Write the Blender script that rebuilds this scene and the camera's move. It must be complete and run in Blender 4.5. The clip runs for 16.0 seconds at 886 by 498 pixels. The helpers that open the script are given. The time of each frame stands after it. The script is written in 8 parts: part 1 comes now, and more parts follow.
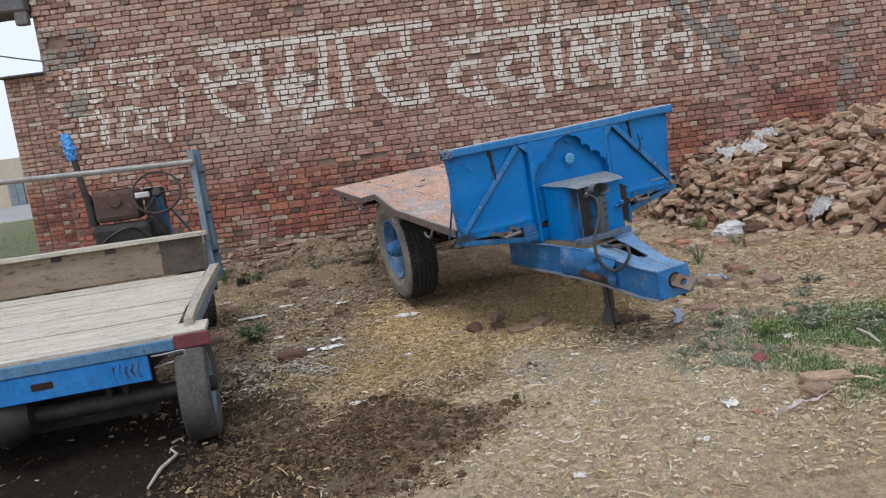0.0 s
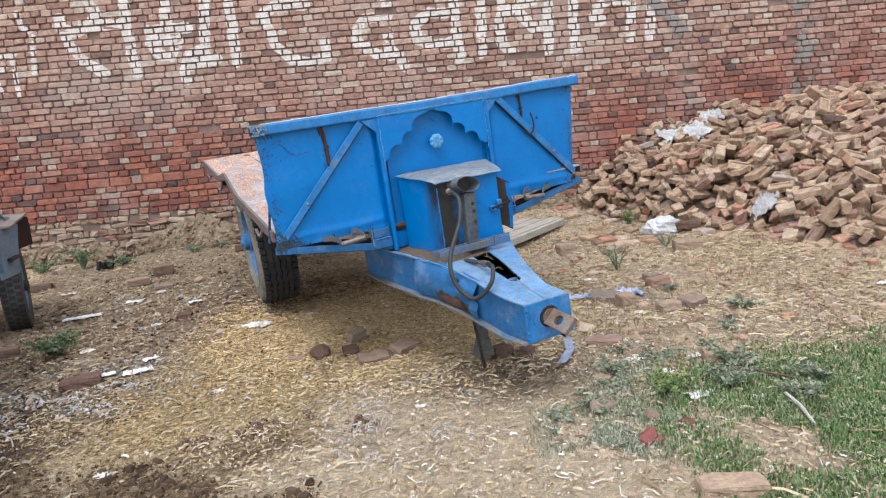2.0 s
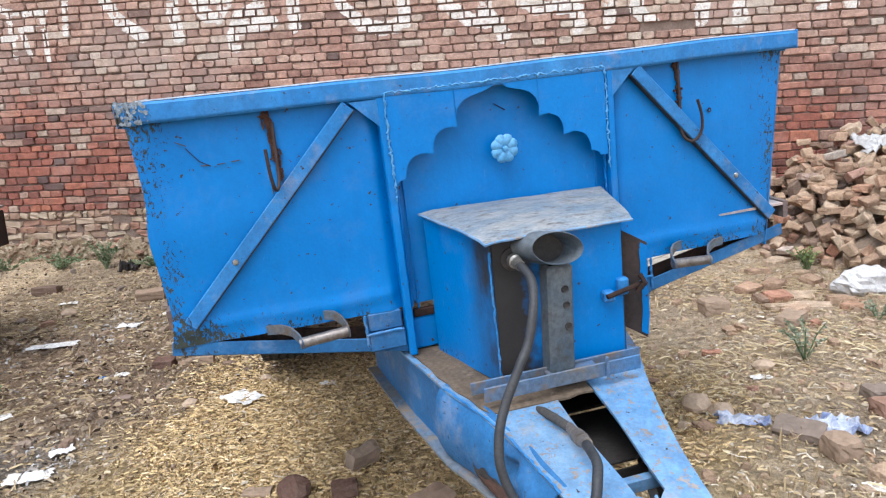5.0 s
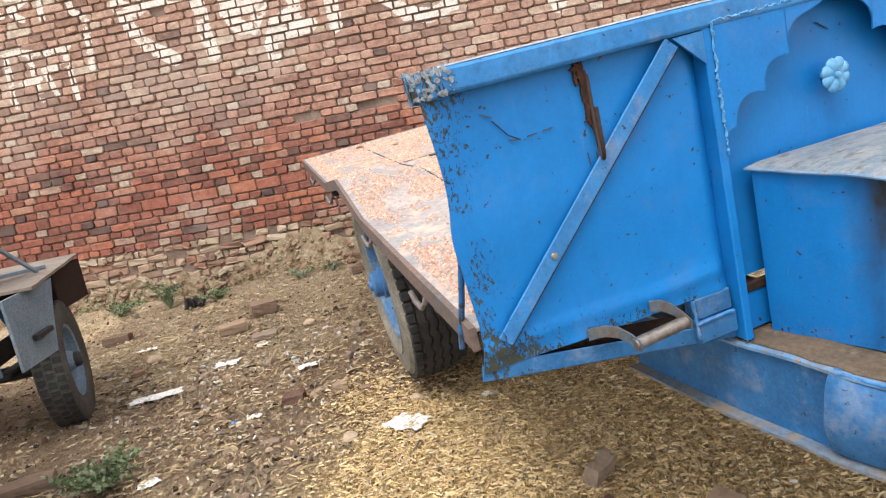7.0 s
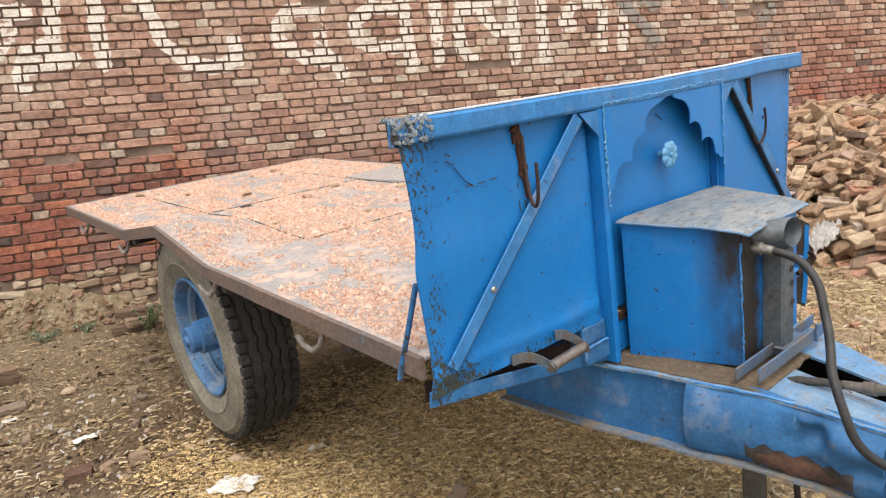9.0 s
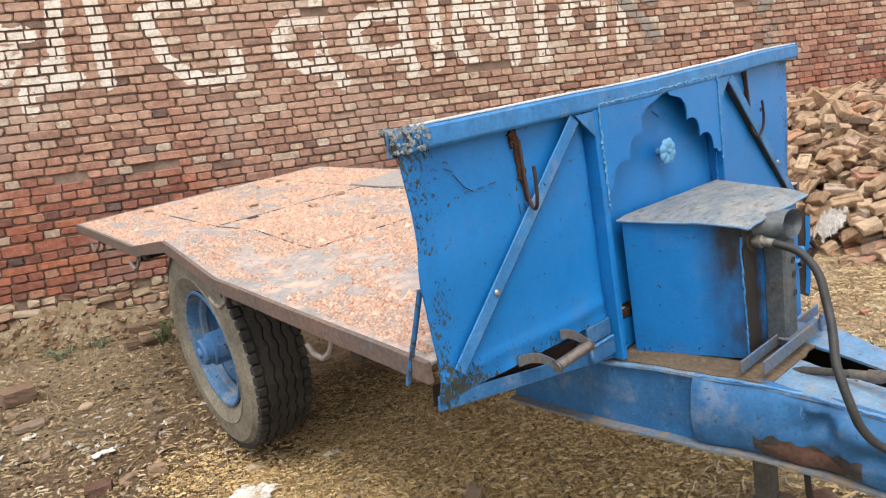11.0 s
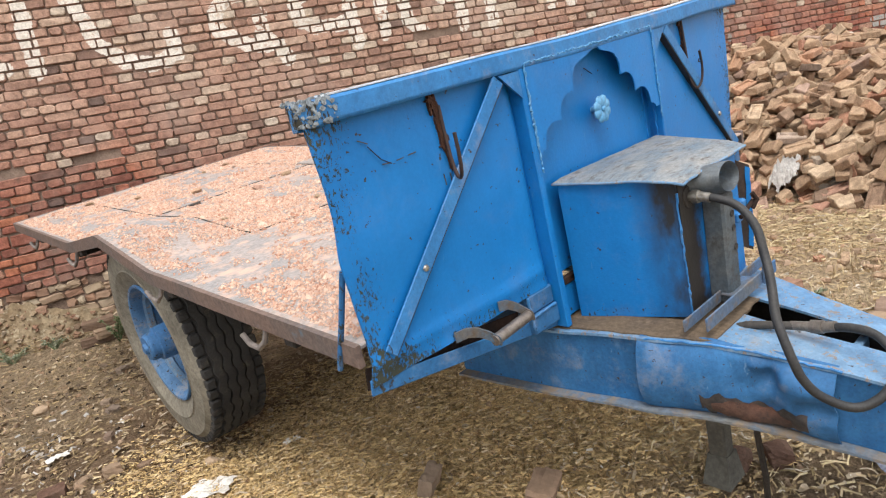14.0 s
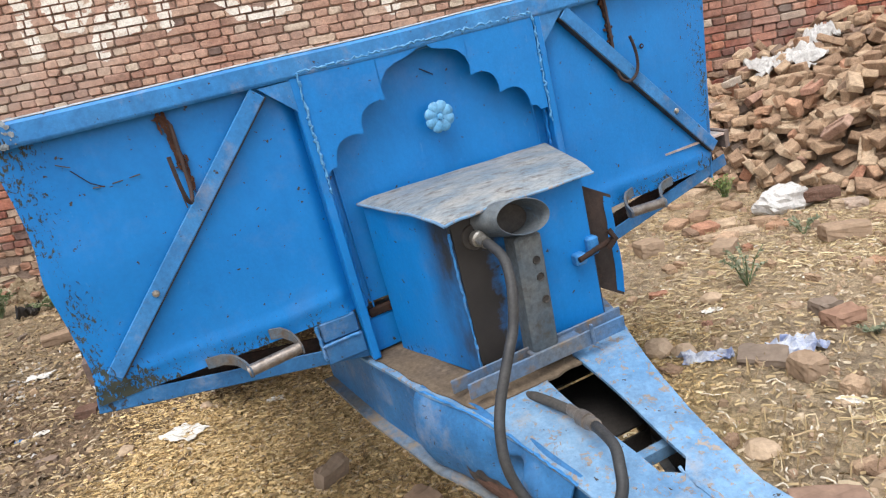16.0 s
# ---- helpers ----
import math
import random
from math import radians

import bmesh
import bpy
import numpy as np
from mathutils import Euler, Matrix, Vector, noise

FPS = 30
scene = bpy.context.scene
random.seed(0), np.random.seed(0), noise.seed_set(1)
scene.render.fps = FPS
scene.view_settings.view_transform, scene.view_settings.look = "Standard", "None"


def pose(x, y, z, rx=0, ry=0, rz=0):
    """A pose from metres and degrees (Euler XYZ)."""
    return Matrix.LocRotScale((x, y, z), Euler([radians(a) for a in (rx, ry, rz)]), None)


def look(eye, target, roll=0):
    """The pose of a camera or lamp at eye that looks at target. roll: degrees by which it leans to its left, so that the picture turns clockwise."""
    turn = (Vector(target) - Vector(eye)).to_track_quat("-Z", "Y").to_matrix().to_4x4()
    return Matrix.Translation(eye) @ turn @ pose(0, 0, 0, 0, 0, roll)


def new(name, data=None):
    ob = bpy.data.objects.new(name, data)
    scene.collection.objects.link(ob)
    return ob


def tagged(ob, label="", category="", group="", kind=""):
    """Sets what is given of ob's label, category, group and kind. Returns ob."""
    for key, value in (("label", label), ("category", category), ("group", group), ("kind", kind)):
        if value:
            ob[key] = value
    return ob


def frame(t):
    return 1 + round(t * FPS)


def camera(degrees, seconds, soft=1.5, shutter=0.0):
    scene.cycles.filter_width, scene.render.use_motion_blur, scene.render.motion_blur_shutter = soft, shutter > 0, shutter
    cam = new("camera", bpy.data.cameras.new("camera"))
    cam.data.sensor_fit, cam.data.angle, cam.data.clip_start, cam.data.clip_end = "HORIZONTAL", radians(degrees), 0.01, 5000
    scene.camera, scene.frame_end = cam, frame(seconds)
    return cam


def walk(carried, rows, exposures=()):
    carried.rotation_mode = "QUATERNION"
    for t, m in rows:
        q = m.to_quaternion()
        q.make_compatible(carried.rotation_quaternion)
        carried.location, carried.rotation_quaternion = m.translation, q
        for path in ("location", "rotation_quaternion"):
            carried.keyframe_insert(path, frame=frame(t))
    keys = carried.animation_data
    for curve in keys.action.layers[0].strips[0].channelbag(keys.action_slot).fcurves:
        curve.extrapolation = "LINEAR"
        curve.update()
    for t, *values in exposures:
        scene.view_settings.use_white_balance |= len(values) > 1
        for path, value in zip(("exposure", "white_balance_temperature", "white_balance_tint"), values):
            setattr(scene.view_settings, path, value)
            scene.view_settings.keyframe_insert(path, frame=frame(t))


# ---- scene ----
cam = camera(67.0, 16.0, soft=1.2)
PATH = [
    (0, (0.931, 0.552, 1.262), (0.945, 2.535, 1.003), -7.6),
    (0.5, (1.028, 0.876, 1.249), (1.155, 2.854, 0.983), -7.5),
    (1, (1.161, 1.121, 1.301), (1.367, 3.087, 1.001), -9.3),
    (1.5, (1.402, 1.351, 1.28), (1.466, 3.311, 0.886), -7.0),
    (2, (1.674, 1.604, 1.245), (1.78, 3.568, 0.881), -5.4),
    (2.5, (1.862, 1.815, 1.272), (1.821, 3.793, 0.983), -5.3),
    (3, (2.009, 2.123, 1.25), (1.851, 4.072, 0.827), -5.0),
    (3.2, (2.026, 2.264, 1.25), (1.897, 4.228, 0.893), -4.8),
    (5.3, (1.824, 3.381, 1.246), (1.555, 5.324, 0.859), -2.0),
    (5.5, (1.757, 3.432, 1.254), (1.377, 5.358, 0.871), -2.6),
    (6, (1.6, 3.529, 1.246), (1.148, 5.448, 0.913), -5.0),
    (6.5, (1.343, 3.499, 1.261), (1.129, 5.454, 0.897), -9.9),
    (7, (1.149, 3.523, 1.239), (0.952, 5.475, 0.854), -11.0),
    (7.5, (0.989, 3.552, 1.226), (0.975, 5.527, 0.908), -11.0),
    (8, (0.824, 3.533, 1.232), (1.305, 5.463, 1.024), -6.4),
    (8.5, (0.69, 3.504, 1.251), (1.392, 5.354, 0.965), -4.4),
    (8.7, (0.68, 3.489, 1.259), (1.344, 5.35, 0.95), -4.9),
    (10.8, (0.733, 3.429, 1.277), (1.308, 5.319, 0.969), -8.9),
    (11, (0.691, 3.443, 1.276), (1.29, 5.327, 0.971), -8.5),
    (11.5, (0.62, 3.489, 1.28), (1.193, 5.377, 0.953), -8.7),
    (12, (0.596, 3.515, 1.276), (1.163, 5.403, 0.938), -8.3),
    (12.5, (0.615, 3.494, 1.287), (1.303, 5.347, 0.982), -8.2),
    (13, (0.638, 3.482, 1.28), (1.461, 5.271, 0.932), -7.7),
    (13.5, (0.689, 3.473, 1.273), (1.561, 5.23, 0.881), -9.8),
    (14, (0.809, 3.478, 1.252), (1.465, 5.325, 0.852), -12.0),
    (14.5, (1.02, 3.443, 1.263), (1.649, 5.284, 0.799), -9.1),
    (15, (1.275, 3.5, 1.215), (2.026, 5.276, 0.685), -13.7),
    (15.5, (1.534, 3.562, 1.258), (1.96, 5.436, 0.704), -14.0),
    (16, (1.809, 3.45, 1.236), (1.831, 5.394, 0.767), -11.1),
]
EXPOSURES = [(0.0, 0.03, 5850, 10), (0.5, 0.60, 5800, 10), (1.0, 0.58, 5780, 10), (2.0, 0.66, 5750, 10), (3.0, 0.86, 5650, 10), (5.5, 0.92, 5800, 10), (6.0, 0.94, 5900, 10), (7.0, 1.00, 6450, 10), (8.0, 0.81, 6800, 10), (8.5, 0.78, 6800, 10), (11.0, 0.79, 6750, 10), (12.5, 0.80, 6700, 10), (14.5, 0.77, 6600, 10), (15.5, 0.88, 6500, 10), (16.0, 0.86, 6400, 10)]
walk(cam, [(t, look(eye, target, roll)) for t, eye, target, roll in PATH], EXPOSURES)

# ---- sky and sun: a bright overcast day ----
world = bpy.data.worlds.new("overcast_sky")
scene.world = world
world.use_nodes = True
wn = world.node_tree.nodes
wl = world.node_tree.links
sky = wn.new("ShaderNodeTexSky")
sky.sky_type = "NISHITA"
sky.sun_disc = False
sky.sun_elevation = radians(60)
sky.sun_rotation = radians(200)
sky.air_density, sky.dust_density, sky.ozone_density = 1.0, 6.0, 1.0
haze = wn.new("ShaderNodeMixRGB")
haze.inputs[0].default_value = 0.72
haze.inputs[2].default_value = (11.0, 11.2, 11.6, 1)
wl.new(sky.outputs[0], haze.inputs[1])
wl.new(haze.outputs[0], wn["Background"].inputs[0])
wn["Background"].inputs[1].default_value = 0.105
sun = new("sun", bpy.data.lights.new("sun", "SUN"))
sun.data.energy = 1.5
sun.data.angle = radians(28)
sun.data.color = (1.0, 0.98, 0.95)
sun.matrix_world = look((0, 0, 0), (0.16, 0.46, -0.87))

# ---- materials ----
def nodes_of(name):
    m = bpy.data.materials.new(name)
    m.use_nodes = True
    return m, m.node_tree.nodes, m.node_tree.links, m.node_tree.nodes["Principled BSDF"]


def ramp(n, stops):
    r = n.new("ShaderNodeValToRGB")
    e = r.color_ramp.elements
    while len(e) < len(stops):
        e.new(0.5)
    for el, (p, c) in zip(e, stops):
        el.position, el.color = p, (*c, 1)
    return r


def coords(n, l, mode):
    """Object coordinates, or the same pushed apart by the object's random number."""
    tc = n.new("ShaderNodeTexCoord")
    if mode != "random":
        return tc.outputs["Object"]
    info = n.new("ShaderNodeObjectInfo")
    mul = n.new("ShaderNodeMath")
    mul.operation = "MULTIPLY"
    mul.inputs[1].default_value = 37.0
    l.new(info.outputs["Random"], mul.inputs[0])
    add = n.new("ShaderNodeVectorMath")
    l.new(tc.outputs["Object"], add.inputs[0])
    l.new(mul.outputs[0], add.inputs[1])
    return add.outputs[0]


def tex(n, l, vec, scale, detail=6, rough=0.6, stretch=None, distort=0.0):
    if stretch:
        mp = n.new("ShaderNodeMapping")
        mp.inputs["Scale"].default_value = stretch
        l.new(vec, mp.inputs[0])
        vec = mp.outputs[0]
    t = n.new("ShaderNodeTexNoise")
    t.inputs["Scale"].default_value = scale
    t.inputs["Detail"].default_value = detail
    t.inputs["Roughness"].default_value = rough
    t.inputs["Distortion"].default_value = distort
    l.new(vec, t.inputs["Vector"])
    return t.outputs["Fac"]


def mix(n, l, fac, a, b, mode="MIX"):
    m = n.new("ShaderNodeMixRGB")
    m.blend_type = mode
    for s, v in zip(m.inputs, (fac, a, b)):
        if isinstance(v, bpy.types.NodeSocket):
            l.new(v, s)
        elif isinstance(v, (int, float)):
            s.default_value = v
        else:
            s.default_value = (*v, 1)
    return m.outputs[0]


def step(n, l, fac, lo, hi):
    r = n.new("ShaderNodeMapRange")
    r.inputs["From Min"].default_value, r.inputs["From Max"].default_value = lo, hi
    l.new(fac, r.inputs["Value"])
    return r.outputs["Result"]


def con(n, l, fac, half=0.17):
    """Noise spread over the whole range."""
    return step(n, l, fac, 0.5 - half, 0.5 + half)


def bump(n, l, bsdf, height, strength, dist):
    b = n.new("ShaderNodeBump")
    b.inputs["Strength"].default_value, b.inputs["Distance"].default_value = strength, dist
    l.new(height, b.inputs["Height"])
    l.new(b.outputs[0], bsdf.inputs["Normal"])


def plain(name, base, second, scale=8.0, rough=0.8, metal=0.0, relief=0.4, fine=90.0, grime=None, amount=0.5, mode="object", stretch=None):
    """Two colours in large blotches, fine grain on top, optional grime in the hollows of a third noise."""
    m, n, l, b = nodes_of(name)
    v = coords(n, l, mode)
    big = tex(n, l, v, scale, 5, 0.6, stretch)
    small = tex(n, l, v, fine, 4, 0.7, stretch)
    col = mix(n, l, step(n, l, big, 0.35, 0.65), base, second)
    col = mix(n, l, 0.5, col, mix(n, l, con(n, l, small), (0.45, 0.45, 0.45), (1.45, 1.45, 1.45)), "MULTIPLY")
    if grime:
        g = tex(n, l, v, scale * 2.7, 8, 0.7, stretch)
        col = mix(n, l, step(n, l, g, 1 - amount - 0.06, 1 - amount + 0.08), col, grime)
    l.new(col, b.inputs["Base Color"])
    b.inputs["Roughness"].default_value, b.inputs["Metallic"].default_value = rough, metal
    b.inputs["Specular IOR Level"].default_value = 0.12 if rough >= 0.87 else 0.4
    bump(n, l, b, small, relief, 0.004)
    return m


def painted_steel(name, base, worn, rust_amount=0.36, dusty=0.25, rough=0.45, oil=None, zones=(), mottle=1.0, smear=None, chip_scale=70.0, bare=((0.02, 0.021, 0.019), (0.062, 0.056, 0.044))):
    """Brushed blue enamel: faded blotches, grime smears, chips down to brown steel, specks, dust and dents.
    zones: (axis, from, to, extra) where knocks have taken more of the paint."""
    m, n, l, b = nodes_of(name)
    v = coords(n, l, "object")
    big = tex(n, l, v, 3.1, 6, 0.55)
    mid = tex(n, l, v, 16.0, 7, 0.65)
    grain = tex(n, l, v, 110.0, 3, 0.7)
    streak = tex(n, l, v, 26.0, 4, 0.6, (1, 1, 0.12))
    col = mix(n, l, step(n, l, big, 0.3, 0.7), base, worn)
    col = mix(n, l, 0.30 * mottle, col, mix(n, l, con(n, l, streak), (0.6, 0.6, 0.6), (1.35, 1.35, 1.35)), "MULTIPLY")
    col = mix(n, l, 0.45 * mottle, col, mix(n, l, con(n, l, mid), (0.55, 0.6, 0.65), (1.4, 1.36, 1.3)), "MULTIPLY")
    col = mix(n, l, 0.3 * mottle, col, mix(n, l, con(n, l, grain), (0.55, 0.55, 0.55), (1.4, 1.4, 1.4)), "MULTIPLY")

    def soft(value, lo, hi, k):
        r = n.new("ShaderNodeMapRange")
        r.inputs["From Min"].default_value, r.inputs["From Max"].default_value, r.inputs["To Max"].default_value = lo, hi, k
        l.new(value, r.inputs["Value"])
        return r.outputs["Result"]

    col = mix(n, l, soft(tex(n, l, v, 5.5, 8, 0.72, None, 0.8), 0.50, 0.76, 0.6 * mottle), col, (0.012, 0.07, 0.18))
    col = mix(n, l, soft(tex(n, l, v, 7.0, 8, 0.75), 0.53, 0.78, dusty), col, (0.33, 0.29, 0.24))
    col = mix(n, l, soft(tex(n, l, v, 46.0, 5, 0.7, (1, 1, 0.3)), 0.66, 0.70, 0.35 * mottle), col, (0.25, 0.36, 0.46))
    chip = tex(n, l, v, chip_scale, 8, 0.74, (1, 1, 0.55), 0.6)
    sep = n.new("ShaderNodeSeparateXYZ")
    l.new(v, sep.inputs[0])
    cluster = step(n, l, tex(n, l, v, 12.0, 5, 0.65, (1, 1, 0.4)), 0.34, 0.54)
    for axis, lo, hi, extra in zones:
        add = n.new("ShaderNodeMath")
        add.operation = "MULTIPLY_ADD"
        l.new(soft(sep.outputs[axis], lo, hi, extra), add.inputs[0])
        l.new(cluster, add.inputs[1])
        l.new(chip, add.inputs[2])
        chip = add.outputs[0]
    chips = step(n, l, chip, 1.0 - rust_amount, 1.025 - rust_amount)
    col = mix(n, l, chips, col, mix(n, l, con(n, l, mid), *bare))
    specks = step(n, l, tex(n, l, v, 62.0, 3, 0.6), 0.685, 0.705)
    col = mix(n, l, specks, col, (0.04, 0.034, 0.03))
    if smear:
        near = soft(sep.outputs[1], smear[0], smear[1], smear[2])
        patchy = n.new("ShaderNodeMath")
        patchy.operation = "MULTIPLY"
        l.new(near, patchy.inputs[0])
        l.new(con(n, l, tex(n, l, v, 9.0, 5, 0.6, (1, 1, 0.5)), 0.22), patchy.inputs[1])
        col = mix(n, l, patchy.outputs[0], col, (0.022, 0.024, 0.028))
    if oil:
        wob = n.new("ShaderNodeMath")
        wob.operation = "MULTIPLY_ADD"
        wob.inputs[1].default_value = 0.16
        l.new(mid, wob.inputs[0])
        l.new(sep.outputs[0], wob.inputs[2])
        col = mix(n, l, step(n, l, wob.outputs[0], oil + 0.09, oil + 0.03), col, mix(n, l, mid, (0.010, 0.0095, 0.010), (0.038, 0.033, 0.03)))
    l.new(col, b.inputs["Base Color"])
    b.inputs["Specular IOR Level"].default_value = 0.3
    l.new(mix(n, l, chips, mix(n, l, mid, (rough - 0.1,) * 3, (rough + 0.18,) * 3), (0.85,) * 3), b.inputs["Roughness"])
    bump(n, l, b, mix(n, l, chips, mix(n, l, 0.22, big, grain), (0.1, 0.1, 0.1)), 0.45, 0.006)
    return m


def brick_skin(name, source):
    """Kiln bricks: every brick its own tint, pale skin rubbed off, soot and dirt."""
    m, n, l, b = nodes_of(name)
    geo = n.new("ShaderNodeNewGeometry")
    if source == "island":
        rnd = geo.outputs["Random Per Island"]
    else:
        rnd = n.new("ShaderNodeObjectInfo").outputs["Random"]
    v = geo.outputs["Position"]
    tint = ramp(n, [(0.0, (0.15, 0.105, 0.09)), (0.06, (0.25, 0.155, 0.12)), (0.35, (0.345, 0.215, 0.165)), (0.65, (0.40, 0.262, 0.20)), (0.86, (0.43, 0.32, 0.25)), (0.96, (0.46, 0.385, 0.31)), (1.0, (0.50, 0.43, 0.36))])
    l.new(rnd, tint.inputs[0])
    red = ramp(n, [(0.0, (0.10, 0.07, 0.064)), (0.07, (0.17, 0.075, 0.058)), (0.4, (0.25, 0.095, 0.068)), (0.72, (0.305, 0.122, 0.084)), (0.88, (0.36, 0.142, 0.085)), (0.93, (0.31, 0.20, 0.15)), (1.0, (0.39, 0.31, 0.245))])
    l.new(rnd, red.inputs[0])
    zone = tex(n, l, v, 0.9, 4, 0.6)
    sep = n.new("ShaderNodeSeparateXYZ")
    l.new(v, sep.inputs[0])
    ma = n.new("ShaderNodeMath")
    ma.operation = "MULTIPLY_ADD"
    ma.inputs[1].default_value = 1.6
    l.new(zone, ma.inputs[0])
    far = n.new("ShaderNodeMath")
    far.operation = "MULTIPLY_ADD"
    far.inputs[1].default_value = -0.40
    l.new(step(n, l, sep.outputs[0], 3.6, 6.0), far.inputs[0])
    near = n.new("ShaderNodeMath")
    near.operation = "MULTIPLY_ADD"
    near.inputs[1].default_value = -0.35
    l.new(step(n, l, sep.outputs[0], 0.8, -1.2), near.inputs[0])
    l.new(sep.outputs[2], near.inputs[2])
    l.new(near.outputs[0], far.inputs[2])
    l.new(far.outputs[0], ma.inputs[2])
    lower = step(n, l, ma.outputs[0], 2.55, 1.75)
    col = mix(n, l, lower, tint.outputs[0], red.outputs[0])
    blot = tex(n, l, v, 24.0, 8, 0.74)
    fine = tex(n, l, v, 75.0, 5, 0.8)
    col = mix(n, l, 0.75, col, mix(n, l, con(n, l, blot), (0.48, 0.46, 0.45), (1.42, 1.4, 1.36)), "MULTIPLY")
    col = mix(n, l, 0.55, col, mix(n, l, con(n, l, fine), (0.55, 0.55, 0.55), (1.4, 1.4, 1.4)), "MULTIPLY")
    scab = tex(n, l, v, 9.0, 7, 0.7, None, 0.5)
    col = mix(n, l, mix(n, l, step(n, l, scab, 0.58, 0.68), (0, 0, 0), (0.55,) * 3), col, (0.12, 0.085, 0.07))
    pale = tex(n, l, v, 1.3, 5, 0.6)
    col = mix(n, l, mix(n, l, step(n, l, pale, 0.48, 0.70), (0, 0, 0), (0.48,) * 3), col, (0.38, 0.315, 0.265))
    l.new(col, b.inputs["Base Color"])
    b.inputs["Roughness"].default_value = 0.93
    b.inputs["Specular IOR Level"].default_value = 0.2
    bump(n, l, b, mix(n, l, 0.5, con(n, l, blot), con(n, l, fine)), 0.7, 0.006)
    return m


def heap_skin(name, source):
    m, n, l, b = nodes_of(name)
    geo = n.new("ShaderNodeNewGeometry")
    rnd = geo.outputs["Random Per Island"] if source == "island" else n.new("ShaderNodeObjectInfo").outputs["Random"]
    tint = ramp(n, [(0.0, (0.17, 0.125, 0.10)), (0.08, (0.30, 0.20, 0.135)), (0.45, (0.405, 0.285, 0.19)), (0.76, (0.47, 0.36, 0.255)), (0.86, (0.42, 0.255, 0.165)), (0.94, (0.37, 0.185, 0.125)), (1.0, (0.44, 0.39, 0.33))])
    l.new(rnd, tint.inputs[0])
    v = geo.outputs["Position"]
    blot = tex(n, l, v, 18.0, 8, 0.74)
    fine = tex(n, l, v, 80.0, 5, 0.8)
    col = mix(n, l, 0.75, tint.outputs[0], mix(n, l, con(n, l, blot), (0.48, 0.46, 0.44), (1.4, 1.38, 1.34)), "MULTIPLY")
    col = mix(n, l, 0.5, col, mix(n, l, con(n, l, fine), (0.55, 0.55, 0.55), (1.4, 1.4, 1.4)), "MULTIPLY")
    scab = tex(n, l, v, 7.0, 7, 0.7, None, 0.5)
    col = mix(n, l, mix(n, l, step(n, l, scab, 0.56, 0.68), (0, 0, 0), (0.35,) * 3), col, (0.22, 0.16, 0.11))
    l.new(col, b.inputs["Base Color"])
    b.inputs["Roughness"].default_value = 0.95
    b.inputs["Specular IOR Level"].default_value = 0.2
    bump(n, l, b, mix(n, l, 0.5, con(n, l, blot), con(n, l, fine)), 0.8, 0.007)
    return m


